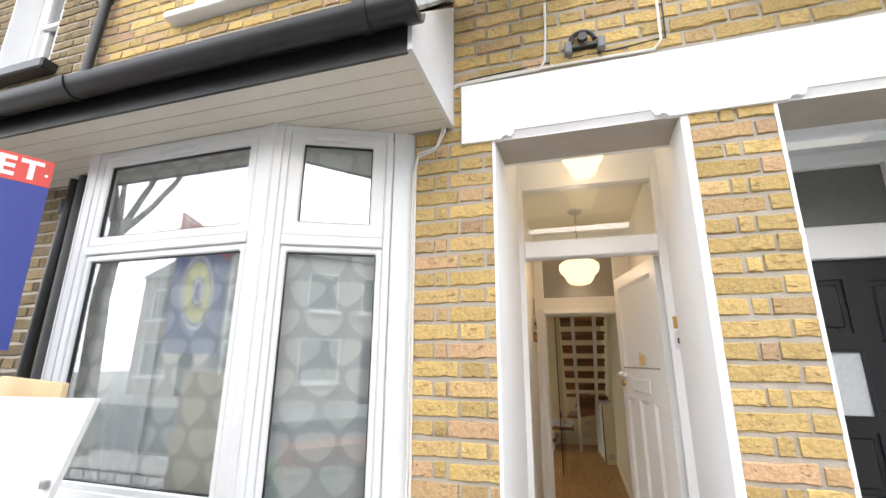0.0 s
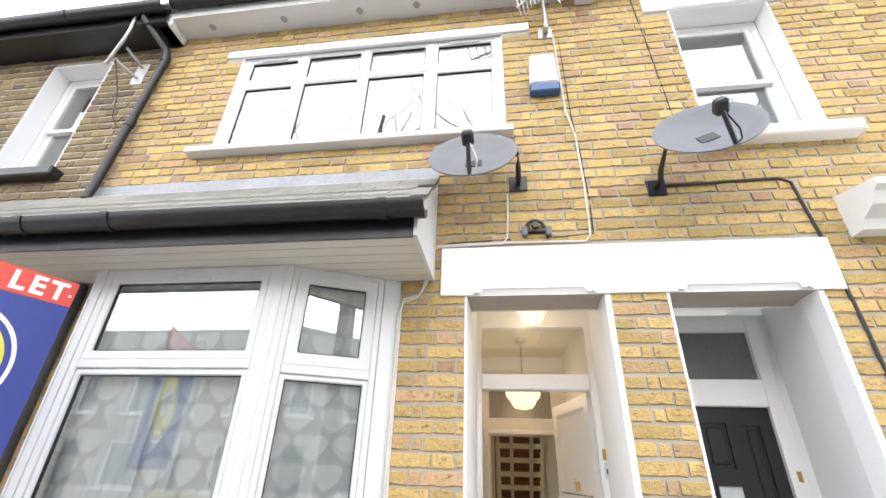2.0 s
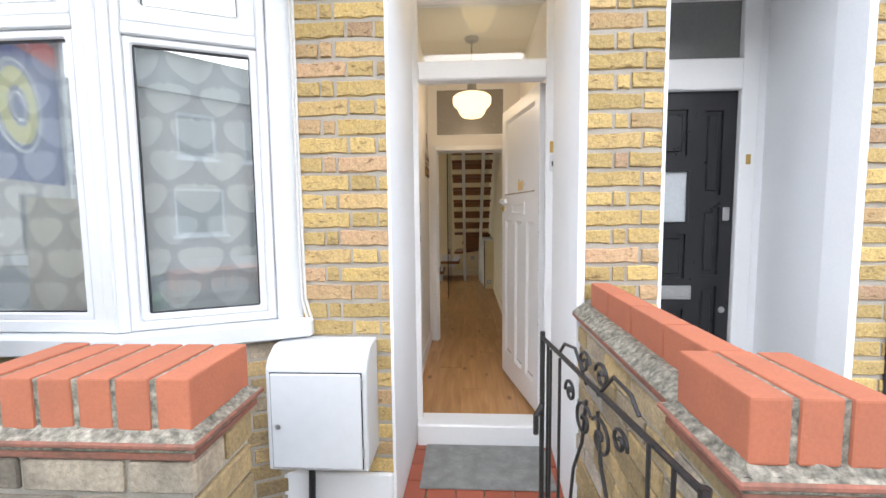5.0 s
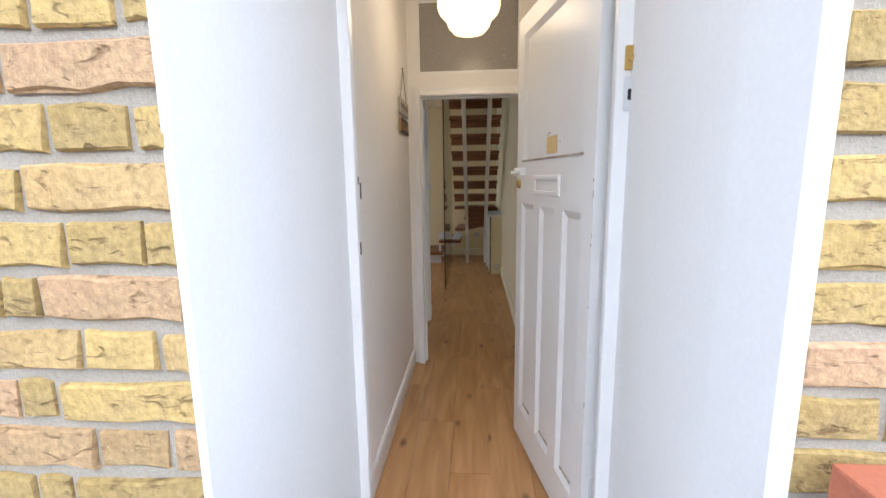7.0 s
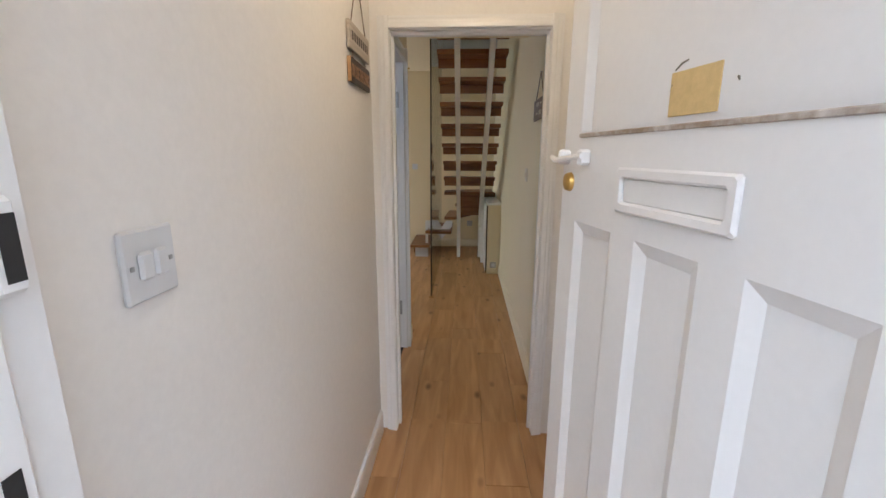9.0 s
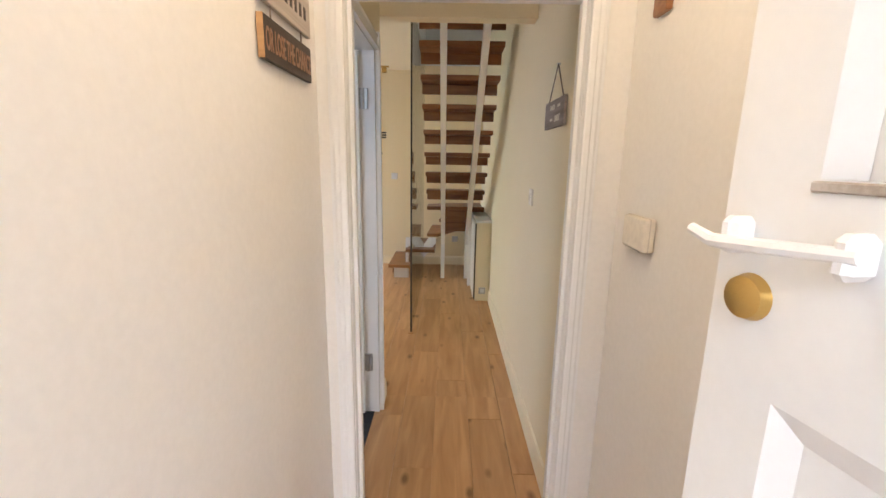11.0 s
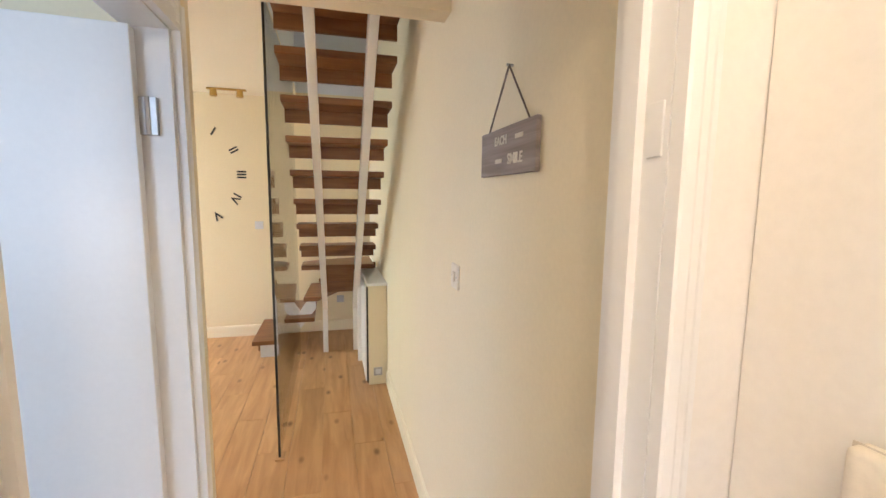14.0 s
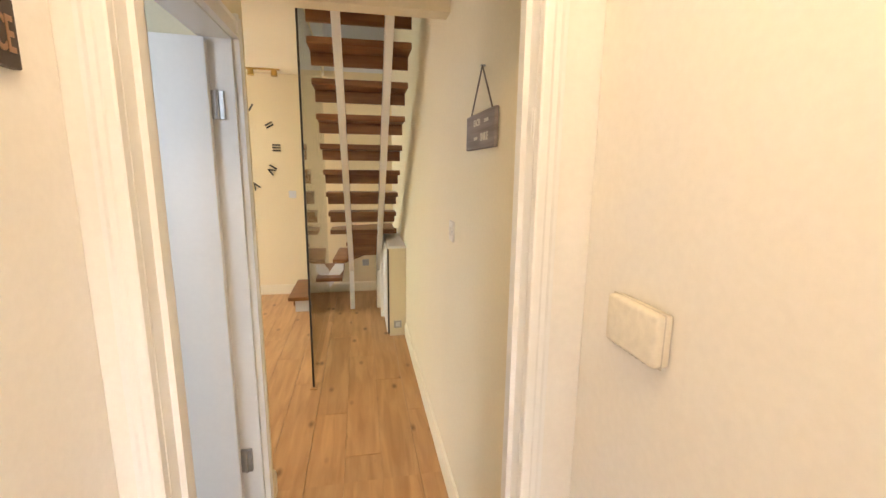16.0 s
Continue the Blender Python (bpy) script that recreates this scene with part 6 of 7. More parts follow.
part("mast", tube([(-3.30, FACE - 0.20, 4.80), (-3.16, FACE - 0.26, 5.02), (-3.12, FACE - 0.28, 5.15), (-3.13, FACE - 0.30, 5.62)], 0.016, 10), STEEL, ae2, "", True)
for dz in (0.0, 0.14):
    part("bracket_arm", tube([(-3.24 + dz * 0.5, FACE - 0.20, 4.86 + dz), (-3.14, FACE - 0.01, 4.80 + dz)], 0.014, 8), STEEL, ae2, "", True)
part("wall_plate", boxes((-3.20, -3.08, FACE - 0.012, FACE + 0.002, 4.72, 5.0), bevel=0.004), STEEL, ae2)
part("loose_cable", tube([(-3.22, FACE - 0.2, 4.85), (-3.2, FACE - 0.06, 4.55), (-3.17, FACE - 0.03, 4.3), (-3.1, FACE - 0.02, 4.2)], 0.005, 6), CABLE_B, ae2, "", True)
ae3 = thing("roof_aerial", "small chimney-top aerial with short rods", "aerial", (-3.6, 3.0, 7.6))
part("boom", tube([(-4.1, 3.0, 8.62), (-3.2, 3.0, 8.55)], 0.014, 6), STEEL, ae3)
part("mast", tube([(-3.55, 3.05, 6.4), (-3.55, 3.05, 8.7)], 0.018, 6), STEEL, ae3)
for k in range(6):
    x = -4.0 + 0.15 * k
    part("director", tube([(x, 2.8, 8.62), (x, 3.2, 8.60)], 0.007, 6), STEEL, ae3)

# ---- chimneys ----
def chimney(x0, x1, y0, y1, z0, z1, label):
    c = thing("chimney", label, "chimney", ((x0 + x1) / 2, (y0 + y1) / 2, z0))
    part("stack", boxes((x0, x1, y0, y1, z0, z1), bevel=0.01), GREY_STOCK, c)
    part("cap", boxes((x0 - 0.05, x1 + 0.05, y0 - 0.05, y1 + 0.05, z1, z1 + 0.09), bevel=0.02), CEMENT, c)
    for k in range(2):
        part("pot", lathe([(0.11, 0.0), (0.10, 0.25), (0.12, 0.28), (0.09, 0.28), (0.08, 0.0)], 18, ((x0 + x1) / 2, y0 + (y1 - y0) * (0.3 + 0.4 * k), z1 + 0.09)), TILE_RED, c, "clay pot", True)
    return c


chimney(-3.75, -3.25, 2.1, 2.7, 5.55, 6.92, "weathered brick parapet stack on the roof line")
chimney(0.95, 1.20, 2.0, 2.5, 5.55, 6.35, "rendered brick stack between the roofs")

# ---- white moulded cornice of the house further along ----
cor = thing("bay_cornice", "white moulded cornice of the next bay", "cornice", (3.2, FACE, 2.9), kind="structure")
prof = [(0.0, -0.12), (0.10, -0.12), (0.13, -0.07), (0.22, -0.03), (0.26, 0.03), (0.30, 0.05), (0.30, 0.09), (0.0, 0.16)]
part("moulding", rail(prof, ((2.235, FACE, 2.97), (4.6, FACE, 2.97), (0, -1, 0))), MASONRY, cor)

# ---------------- inside: small things ----------------
def hanging_sign(name, wall_x, out, y0, y1, z0, z1, nail, words, label, material, group="", ink=None, fit=0.0):
    s = thing(name, label, "sign", (wall_x, (y0 + y1) / 2, z0), group=group)
    ink = ink or LETTER
    t = 0.012
    a, b = sorted((wall_x + out * 0.004, wall_x + out * (0.004 + t)))
    part("board", boxes((a, b, y0, y1, z0, z1), bevel=0.0015), material, s)
    if nail:
        xm = wall_x + out * 0.010
        ym = (y0 + y1) / 2
        for yy in (y0 + 0.04, y1 - 0.04):
            part("cord", tube([(xm, yy, z1 - 0.004), (xm, ym, nail)], 0.0025, 6), GREYWOOD, s)
        part("nail", tube([(wall_x, ym, nail), (wall_x + out * 0.016, ym, nail)], 0.003, 6), STEEL, s)
    for k, (text, u, z, size) in enumerate(words):
        fc = bpy.data.curves.new("lettering", "FONT")
        fc.body, fc.size, fc.extrude, fc.offset = text, size, 0.0006, 0.0008
        fo = bpy.data.objects.new("lettering", fc)
        scene.collection.objects.link(fo)
        bpy.context.view_layer.update()
        me = bpy.data.meshes.new_from_object(fo.evaluated_get(bpy.context.evaluated_depsgraph_get()))
        bpy.data.objects.remove(fo)
        face = wall_x + out * (0.004 + t + 0.0008)
        turn = Matrix.Rotation(radians(90) * (-1 if out < 0 else 1), 4, "Z") @ Matrix.Rotation(radians(90), 4, "X")
        start = (y1 - u) if out < 0 else (y0 + u)
        squeeze = fit / max(v.co.x for v in me.vertices) if fit else 1.0
        me.transform(Matrix.Translation((face, start, z)) @ turn @ Matrix.Diagonal((squeeze, 1, 1, 1)))
        letters(me, ink, s)
    return s


LETTER = mat("pale_sign_lettering", (0.62, 0.57, 0.50), 0.7)
PALEWOOD = wood("pale_sign_wood", (0.40, 0.35, 0.29), (0.55, 0.49, 0.42), 0.8, (6, 1.2, 24), 0.1, knots=False)
DARKSIGN = mat("dark_brown_sign", (0.055, 0.04, 0.032), 0.6, spot=(0.09, 0.06, 0.05), spots=(9, 0.5))
sgr = hanging_sign("hanging_sign", 0.81, -1, 4.640, 4.970, 1.615, 1.730, 1.873, [("EACH", 0.10, 1.690, 0.030), ("SMILE", 0.185, 1.640, 0.034)], "grey wooden plank sign hanging by a cord on the cream wall", wood("mauve_grey_sign_wood", (0.20, 0.165, 0.155), (0.33, 0.285, 0.27), 0.8, (6, 1.2, 24), 0.1, knots=False))
part("bar", boxes((0.7915, 0.7935, 4.70, 4.74, 1.694, 1.704)), LETTER, sgr)
part("bar", boxes((0.7915, 0.7935, 4.82, 4.86, 1.645, 1.655)), LETTER, sgr)
COPPER = mat("copper_lettering", (0.34, 0.19, 0.11), 0.4, 0.3)
sgp = hanging_sign("hanging_sign", -0.04, 1, 3.815, 4.12, 1.782, 1.875, 2.07, [], "pale wooden sign hanging by a cord on the hall wall", PALEWOOD)
sgl = hanging_sign("hanging_sign", -0.04, 1, 3.815, 4.115, 1.67, 1.756, None, [("OR LOSE THE CHANCE", 0.008, 1.690, 0.064)], "dark wooden sign with copper lettering hanging below the pale one", DARKSIGN, "", COPPER, 0.284)
part("edge", boxes((-0.0365, -0.0235, 3.812, 3.8145, 1.671, 1.755)), wood("bare_pine_edge", (0.42, 0.24, 0.10), (0.52, 0.32, 0.15), 0.7, (6, 6, 24), 0.1, knots=False), sgl, "bare pine edge")
for yy in (3.87, 4.06):
    part("cord", tube([(-0.030, yy, 1.754), (-0.030, yy, 1.784)], 0.002, 6), GREYWOOD, sgl)
for k in range(8):
    part("lettering_bar", boxes((-0.0235, -0.0225, 3.845 + 0.032 * k, 3.86 + 0.032 * k, 1.815, 1.845)), DARKSIGN, sgp)


CREAMP = mat("aged_cream_plastic", (0.80, 0.745, 0.64), 0.45, spot=(0.70, 0.63, 0.50), spots=(8, 0.1))


def switch_plate(name, x, out, y0, y1, z0, z1, rockers, label, plastic=UPVC):
    s = thing(name, label, "light switch", (x, (y0 + y1) / 2, z0))
    a, b = sorted((x, x + out * 0.009))
    part("plate", boxes((a, b, y0, y1, z0, z1), bevel=0.003), plastic, s)
    n = rockers
    w = min(0.026, (y1 - y0) * 0.3)
    for k in range(n):
        c = (y0 + y1) / 2 + (k - (n - 1) / 2) * (w + 0.002)
        a2, b2 = sorted((x + out * 0.008, x + out * 0.016))
        part("rocker", boxes((a2, b2, c - w / 2, c + w / 2, (z0 + z1) / 2 - 0.019, (z0 + z1) / 2 + 0.019), bevel=0.004), plastic, s)
    for yy in (y0 + 0.012, y1 - 0.012):
        a3, b3 = sorted((x + out * 0.0088, x + out * 0.0105))
        part("screw", boxes((a3, b3, yy - 0.003, yy + 0.003, (z0 + z1) / 2 - 0.003, (z0 + z1) / 2 + 0.003)), STEEL, s)
    return s


switch_plate("light_switch", -0.04, 1, 2.708, 2.803, 1.228, 1.323, 2, "white double light switch on the hall wall")
switch_plate("light_switch", 0.81, -1, 5.215, 5.295, 1.235, 1.325, 1, "cream light switch on the cream wall", CREAMP)
sw = thing("light_switch", "white light switch on the yellow back wall", "light switch", (-0.39, 8.84, 1.24))
part("plate", boxes((-0.43, -0.345, 8.831, 8.839, 1.19, 1.275), bevel=0.003), UPVC, sw)
part("rocker", boxes((-0.40, -0.375, 8.826, 8.832, 1.21, 1.255), bevel=0.003), UPVC, sw)

ch = thing("door_chime", "cream plastic door chime box on the wall", "door chime", (0.87, 3.99, 1.29))
part("housing", boxes((0.838, 0.869, 3.950, 4.082, 1.252, 1.338), bevel=0.009, seg=3), CREAMP, ch, "", True)
part("cover_line", boxes((0.8515, 0.8535, 3.9492, 4.0828, 1.2512, 1.3388)), LETTER, ch, "fine joint round the cover")
for k in range(6):
    part("slot", boxes((0.845, 0.862, 3.976 + 0.016 * k, 3.985 + 0.016 * k, 1.2505, 1.2535)), BLACKP, ch)
hk = thing("coat_hook", "small copper double coat hook on a wooden block", "coat hook", (0.87, 4.05, 1.84))
part("block", boxes((0.852, 0.869, 4.00, 4.07, 1.83, 1.90), bevel=0.003), TREAD, hk)
for dy in (0.0, 0.025):
    part("hook", tube([(0.853, 4.025 + dy, 1.88), (0.82, 4.02 + dy, 1.875), (0.80, 4.015 + dy, 1.89), (0.795, 4.015 + dy, 1.915)], 0.004, 6), BRASS, hk, "", True)

# lock keep and worn hole in the left jamb of the front door
kp = thing("lock_keep", "white painted lock keep with worn dark hole", "lock keep", (0.06, DOORY + 0.08, 1.3))
part("case", boxes((0.0455, 0.056, DOORY + 0.025, DOORY + 0.051, 1.315, 1.388), bevel=0.004), GLOSS, kp)
part("hole", boxes((0.0562, 0.0570, DOORY + 0.033, DOORY + 0.047, 1.325, 1.376)), BLACKP, kp)
part("mortice_keep", boxes((0.0582, 0.0590, DOORY - 0.002, DOORY + 0.012, 1.15, 1.19)), BLACKP, kp, "dark mortice hole")
part("scar", boxes((0.0582, 0.0590, DOORY + 0.004, DOORY + 0.016, 1.37, 1.395)), GREYWOOD, kp)

# ---- roman numerals of the wall clock ----
NUM = mat("black_acrylic", (0.01, 0.01, 0.01), 0.35)
clock = thing("wall_clock", "large wall clock of separate black roman numerals", "clock", (-1.05, 8.83, 1.78))
CX, CZ, CR = -1.05, 1.775, 0.505
for k, text in enumerate(("XII", "I", "II", "III", "IV", "V", "VI", "VII", "VIII", "IX", "X", "XI")):
    a = math.pi / 2 - k * math.pi / 6
    fc = bpy.data.curves.new("numeral", "FONT")
    fc.body, fc.size, fc.align_x, fc.align_y, fc.extrude, fc.offset = text, 0.125, "CENTER", "CENTER", 0.004, 0.002
    fo = bpy.data.objects.new("numeral", fc)
    scene.collection.objects.link(fo)
    bpy.context.view_layer.update()
    me = bpy.data.meshes.new_from_object(fo.evaluated_get(bpy.context.evaluated_depsgraph_get()))
    bpy.data.objects.remove(fo)
    me.transform(Matrix.Translation((CX + CR * math.cos(a), 8.835, CZ + CR * math.sin(a))) @ Matrix.Rotation(radians(90), 4, "X") @ Matrix.Rotation(a - math.pi / 2, 4, "Z"))
    me.materials.clear()
    me.materials.append(NUM)
    o = new("numeral", me)
    o.parent = clock
    o.matrix_parent_inverse = world_of(clock).inverted()
spot = thing("ceiling_spotlight_bar", "short brass spotlight bar on the back room ceiling", "spotlight", (-0.6, 8.6, 2.6))
part("bar", boxes((-0.78, -0.42, 8.58, 8.62, 2.585, 2.601), bevel=0.003), BRASS, spot)
for x in (-0.72, -0.48):
    part("spot_head", lathe([(0, 0), (0.03, 0), (0.035, -0.06), (0, -0.05)], 16, (x, 8.6, 2.585)), BRASS, spot, "", True)

# socket on the back wall under the winders
bs = thing("wall_socket", "steel socket low on the wall under the stairs", "socket", (0.45, 8.84, 0.35))
part("plate", boxes((0.42, 0.50, 8.828, 8.838, 0.33, 0.41), bevel=0.003), STEEL, bs)
# doormat
DM = mat("grey_patterned_doormat", (0.23, 0.23, 0.22), 0.95, spot=(0.40, 0.40, 0.39), spots=(12, 0.8), grain=(250, 0.15), bump=(200, 0.8))
tagged(finish("doormat", boxes((0.09, 0.80, 1.95, 2.365, -0.099, -0.087), bevel=0.004), DM, None, "worn grey rubber doormat with faint floral pattern"), category="doormat")

# ---------------- across the street ----------------
def branch(bm, p, d, length, r, depth, rnd):
    pts, rad = [p], [r]
    q = p.copy()
    dd = d.copy()
    for k in range(4):
        dd = (dd + Vector((rnd.uniform(-0.16, 0.16), rnd.uniform(-0.16, 0.16), rnd.uniform(-0.03, 0.12)))).normalized()
        q = q + dd * length / 4
        pts.append(q.copy())
        rad.append(r * (1 - 0.13 * (k + 1)))
    tube(pts, rad, 7 if depth > 2 else 4, bm, depth > 3)
    if depth:
        for k in range(3):
            side = Vector((rnd.uniform(-1, 1), rnd.uniform(-1, 1), rnd.uniform(0.1, 0.9))).normalized()
            nd_ = (dd * 0.75 + side * 0.75).normalized()
            branch(bm, pts[rnd.choice((2, 3, 4))], nd_, length * rnd.uniform(0.6, 0.8), rad[-1] * 0.61, depth - 1, rnd)


def tree(x, y, seed, label, reach=3.3, depth=4):
    rnd = random.Random(seed)
    t = thing("tree", label, "tree", (x, y, -0.3), group="street trees")
    trunk = tube([(x, y, -0.3), (x + 0.03, y, 0.9), (x - 0.02, y + 0.05, 2.6), (x, y, 4.1)], [0.24, 0.17, 0.15, 0.14], 12)
    part("trunk", trunk, BARK, t, "grey trunk", True)
    bm = bmesh.new()
    for k in range(5):
        a = 2 * math.pi * k / 5 + rnd.uniform(-0.3, 0.3)
        branch(bm, Vector((x, y, 3.9)), Vector((math.cos(a) * 0.55, math.sin(a) * 0.55, 1)).normalized(), reach, 0.068, depth, rnd)
    part("crown", bm, BARK, t, "bare winter branches", True)
    return t


tree(-2.6, -2.6, 3, "tall bare winter street tree on the pavement", 3.9, 5)
tree(3.4, -3.0, 8, "bare winter street tree on the pavement")
tree(1.5, -2.6, 21, "tall bare winter street tree on the pavement", 3.7, 5)
tree(-8.5, -3.0, 14, "bare winter street tree on the pavement")
house = thing("terraced_house", "brick terraced house across the street", "house", (0, -14, -0.3), group="houses across the street")
HB = mat("far_brick", (0.40, 0.36, 0.32), 0.9, spot=(0.33, 0.26, 0.19), spots=(3, 0.6), grain=(30, 0.15))
b = bmesh.new()
pierced(b, -2.4, 2.4, -0.3, 5.6, -14.3, -14.0, [(-1.9, -0.2, 0.6, 2.3), (0.7, 1.6, -0.3, 2.3), (-1.7, -0.4, 3.4, 5.0), (0.6, 1.6, 3.4, 5.0)])
part("wall", b, HB, house)
part("roof", prism([(-13.75, 5.6), (-16.8, 7.9), (-19.8, 5.6)], -2.4, 2.4, "x"), SLATE, house, "slate roof")
for a, c, e, g in ((-1.9, -0.2, 0.6, 2.3), (-1.7, -0.4, 3.4, 5.0), (0.6, 1.6, 3.4, 5.0)):
    w = part("window", framed(a, c, e, g, 0.09, -14.12, -14.04, bevel=0), UPVC, house)
    part("pane", boxes((a + 0.09, c - 0.09, -14.10, -14.09, e + 0.09, g - 0.09)), FROSTED, w)
    part("sill", boxes((a - 0.1, c + 0.1, -14.02, -13.85, e - 0.1, e)), MASONRY, w)
part("door", boxes((0.7, 1.6, -14.14, -14.08, -0.3, 2.3)), DOORBLACK, house)
for k in (-4, -3, -2, -1, 1, 2, 3, 4):
    copy_thing(house, Matrix.Translation((4.8 * k, -14, -0.3)))

# ---------------- bricks, boards and tiles ----------------
rng = random.Random(7)


def brick_data(name, w, h, d, seed, material):
    """A worn brick with an uneven face towards -y, its middle at the origin."""
    r = random.Random(seed)
    nx = max(2, round(w / 0.055))
    xs = [-w / 2 + w * i / nx for i in range(nx + 1)]
    top = [(x + r.uniform(-0.002, 0.002), h / 2 + r.uniform(-0.007, 0.003)) for x in xs]
    bot = [(x + r.uniform(-0.002, 0.002), -h / 2 + r.uniform(-0.003, 0.006)) for x in xs]
    vs, fs = [], []
    for row, edge in ((bot, 0.004), (bot, 0.0), (top, 0.0), (top, 0.004)):
        for i, (x, z) in enumerate(row):
            inset = 0.0035 if edge == 0.0 else 0.0
            z2 = z - math.copysign(inset, z)
            x2 = x * (1 - 0.03 * (inset > 0))
            vs.append((x2, (edge if edge else r.uniform(-0.003, 0.003)) - d / 2 + 0.0, z2))
    n = nx + 1
    for j in range(3):
        for i in range(nx):
            a = j * n + i
            fs.append((a, a + 1, a + n + 1, a + n))
    back = len(vs)
    vs += [(-w / 2, d / 2, -h / 2), (w / 2, d / 2, -h / 2), (w / 2, d / 2, h / 2), (-w / 2, d / 2, h / 2)]
    fs += [(0, n, 2 * n, 3 * n, back + 3, back), (n - 1, back + 1, back + 2, 4 * n - 1, 3 * n - 1, 2 * n - 1)]
    fs += [tuple([back] + [back + 1] + list(range(n - 1, -1, -1))), tuple(list(range(3 * n, 4 * n)) + [back + 2, back + 3])]
    return vs, fs


def mesh_of(name, data, material):
    me = bpy.data.meshes.new(name)
    me.from_pydata(data[0], [], data[1])
    me.materials.append(material)
    me.validate()
    return me


LONG, SHORT, CLOSER, JOINT = 0.226, 0.108, 0.050, 0.013
KINDS = {w: [brick_data("brick", w, COURSE - 0.016, 0.03, 11 + k, STOCK) for k in range(5)] for w in (LONG, SHORT, CLOSER)}
SHARED = {w: [mesh_of("brick", d, STOCK) for d in v] for w, v in KINDS.items()}


def course(a, b, odd):
    """Brick lengths of one course from a to b: stretcher and header in turn, closers at the ends."""
    out, x, k = [], a, 0
    first = [LONG, SHORT] if odd else [SHORT, CLOSER, LONG]
    seq = first + ([LONG, SHORT] if odd else [SHORT, LONG]) * 60
    while x < b - 0.02:
        w = seq[k]
        left = b - x
        if left < w + 0.045:
            w = left
        out.append((x, w))
        x += w + JOINT
        k += 1
    return out


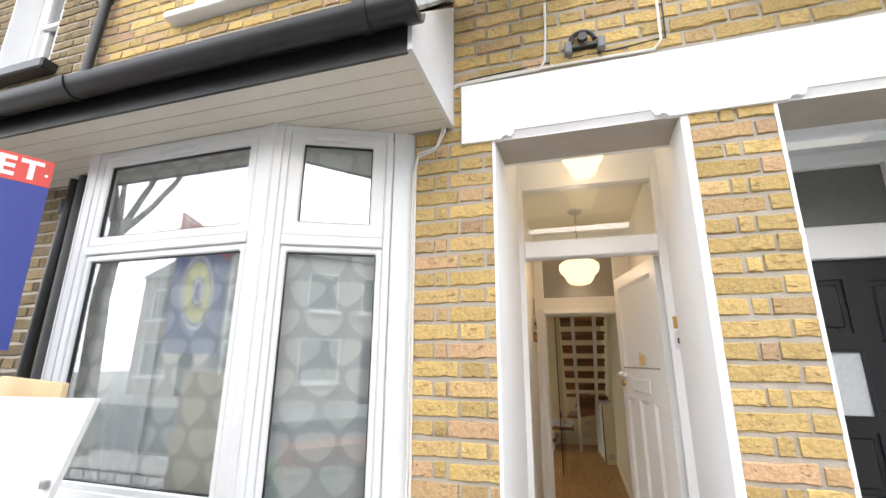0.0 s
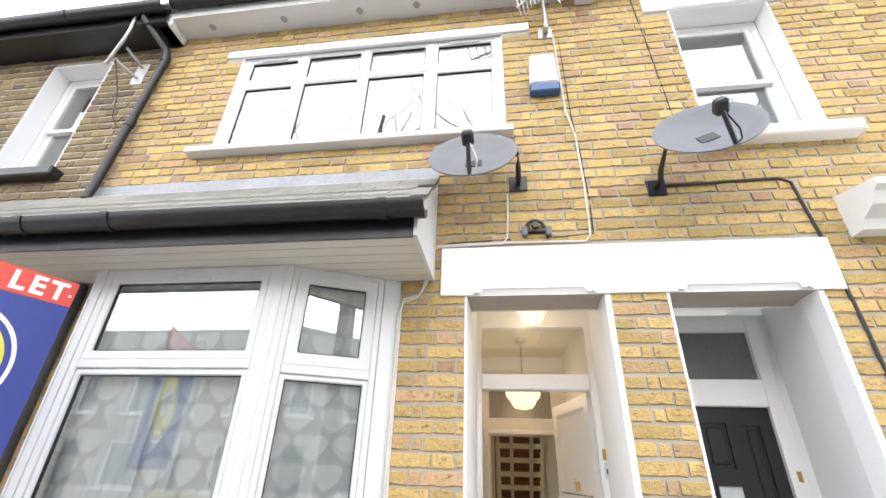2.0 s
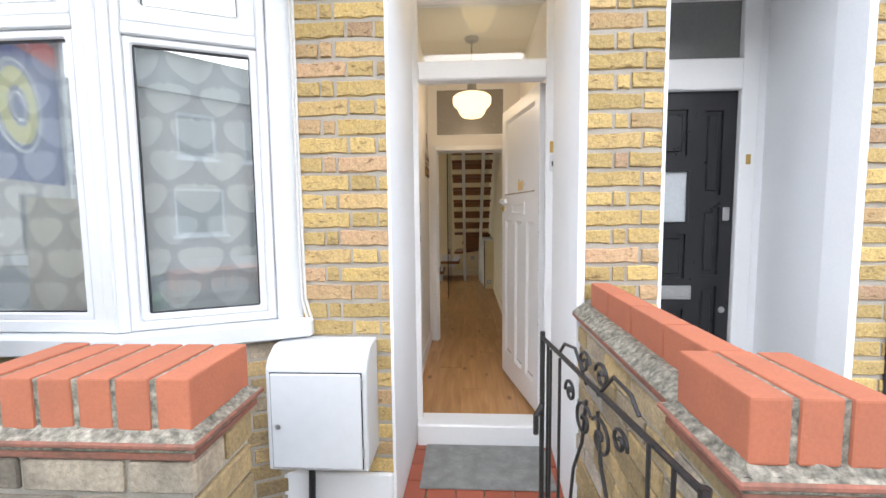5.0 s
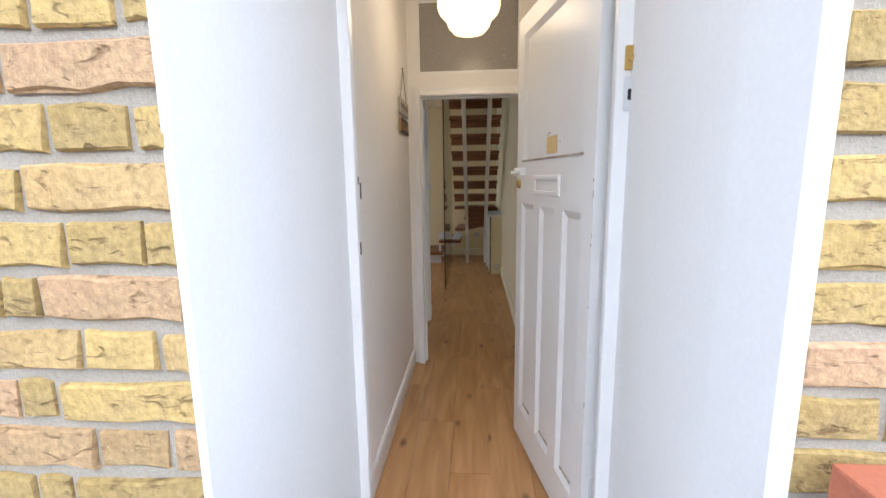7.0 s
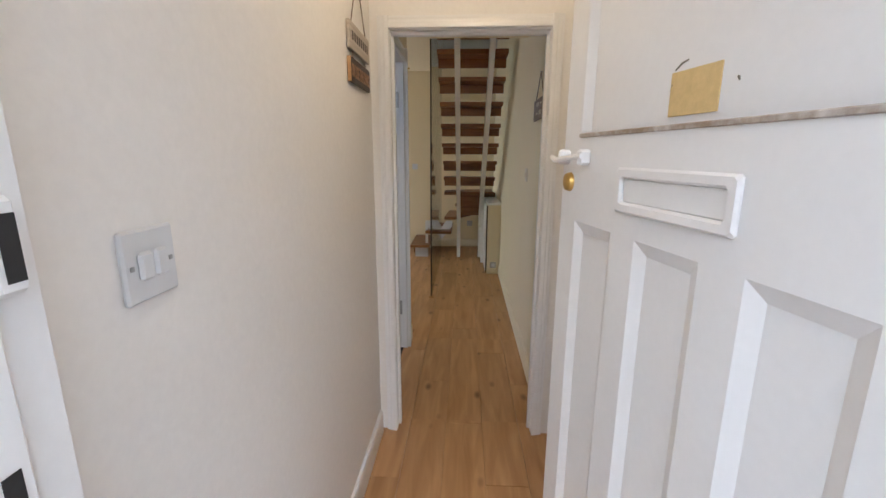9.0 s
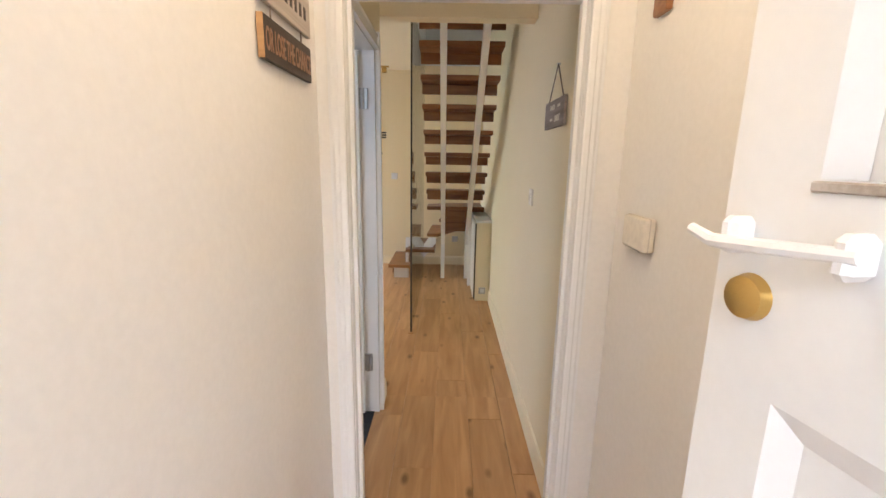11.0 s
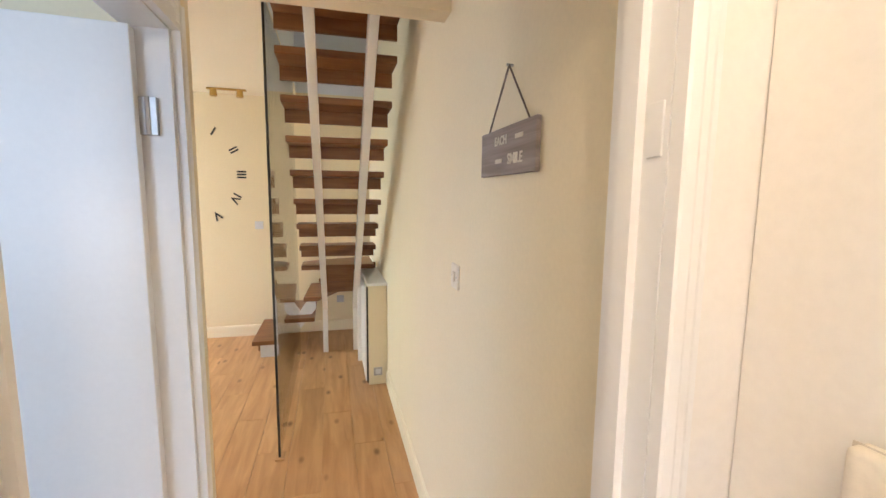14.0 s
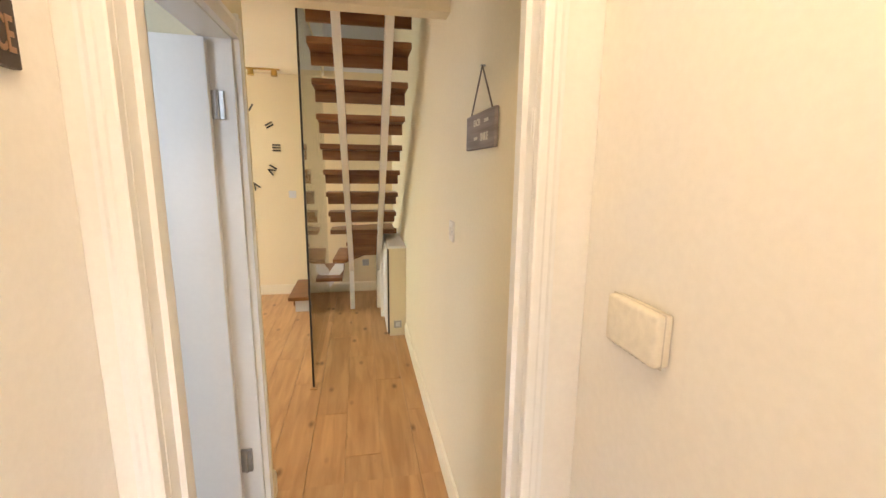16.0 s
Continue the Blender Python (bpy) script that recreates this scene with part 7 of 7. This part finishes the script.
def lay(wall, x0, x1, z0, z1, holes, material, near, face=FACE):
    """Courses of brick over a wall. Those in the near stretch are objects of their own, the rest one joined mesh."""
    allv, allf = [], []
    count, row, z = 0, 0, z0
    shared = SHARED if material is STOCK else {w: [mesh_of("brick", d, material) for d in v] for w, v in KINDS.items()}
    while z < z1:
        mid = z + COURSE / 2
        cuts = sorted([(h[0], h[1]) for h in holes if h[2] - 0.02 < mid < h[3] + 0.01])
        spans, left = [], x0
        for c, d in cuts:
            if c > left:
                spans.append((left, min(c, x1)))
            left = max(left, d)
        if left < x1:
            spans.append((left, x1))
        for a, b in spans:
            lo_is_jamb = any(abs(a - h[1]) < 1e-4 for h in holes)
            hi_is_jamb = any(abs(b - h[0]) < 1e-4 for h in holes)
            bricks = course(a, b, row % 2)
            if hi_is_jamb and not lo_is_jamb:
                bricks = [(a + b - x - w, w) for x, w in bricks]
            for x, w in bricks:
                if w < 0.02:
                    continue
                best = min(KINDS, key=lambda q: abs(q - w))
                scale = w / best
                cx = x + w / 2
                own = near and near(cx, mid) and count < 300
                jx, jz, jy, tilt = rng.uniform(-0.002, 0.002), rng.uniform(-0.002, 0.002), rng.uniform(-0.007, -0.002), rng.uniform(-0.008, 0.008)
                m = Matrix.Translation((cx + jx, face + 0.015 + jy, mid + jz)) @ Matrix.Rotation(tilt, 4, "Y") @ Matrix.Diagonal((scale, 1, 1, 1))
                k = rng.randrange(5)
                if own:
                    ob = new("brick", shared[best][k])
                    ob.parent = wall
                    ob.matrix_basis = m
                    count += 1
                else:
                    base = len(allv)
                    vs, fs = KINDS[best][k]
                    ca, sa = math.cos(tilt), math.sin(tilt)
                    allv += [(cx + jx + v[0] * scale * ca + v[2] * sa, face + 0.015 + jy + v[1], mid + jz + v[2] * ca - v[0] * scale * sa) for v in vs]
                    allf += [tuple(i + base for i in f) for f in fs]
        z += COURSE
        row += 1
    if allv:
        ob = new("brickwork", mesh_of("brickwork", (allv, allf), material))
        ob.parent = wall
        tagged(ob, kind="stuff")


CUT = OPENINGS + [(-0.16, 2.10, 2.535, 2.86), (-2.26, 0.53, 4.95, 5.06), (1.47, 2.52, 5.02, 5.20)]
near_piers = lambda x, z: -0.42 < x < 1.2 and 0.0 < z < 2.55
lay(wall_front, -2.95, 4.6, -0.30 + 0.02, 5.34, CUT, STOCK, near_piers)
lay(wall_left_house, -7.0, -2.955, -0.30 + 0.02, 5.34, CUT, GREY_STOCK, lambda x, z: x > -4.6 and z > 2.9)


# floor boards: three strips wide in the hall, running away from the door
def boards():
    w, length = 0.192, 1.285
    for k in range(-16, 6):
        x = -0.04 + k * w - 0.045
        y = 2.58 - (k * 0.437) % length
        while y < 8.84:
            for (a, b, c, d) in ((-0.04, 0.87, DOORY + 0.02, 4.30), (-0.06, 0.81, 4.30, 5.36), (-3.0, 0.81, 5.36, 8.84)):
                x0, x1, y0, y1 = max(x + 0.0012, a), min(x + w - 0.0012, b), max(y + 0.0012, c), min(y + length - 0.0012, d)
                if x1 - x0 > 0.01 and y1 - y0 > 0.01:
                    yield x0, x1, y0, y1
            y += length


for x0, x1, y0, y1 in boards():
    bm = boxes((x0, x1, y0, y1, -0.0095, 0.0))
    ob = part("floor_board", bm, LAMINATE, floor_ob)

# red tiles of the porch floor
porch_floor = bpy.data.objects["porch_floor"]
tile = mesh_of("tile", ([(-0.072, -0.072, 0), (0.072, -0.072, 0), (0.072, 0.072, 0), (-0.072, 0.072, 0), (-0.069, -0.069, 0.012), (0.069, -0.069, 0.012), (0.069, 0.069, 0.012), (-0.069, 0.069, 0.012)], [(3, 2, 1, 0), (4, 5, 6, 7), (0, 1, 5, 4), (1, 2, 6, 5), (2, 3, 7, 6), (3, 0, 4, 7)]), QUARRY)
for i in range(6):
    for j in range(5):
        ob = new("tile", tile)
        ob.parent = porch_floor
        ob.location = (0.055 + 0.149 * i, FACE + 0.07 + 0.149 * j, -0.112)
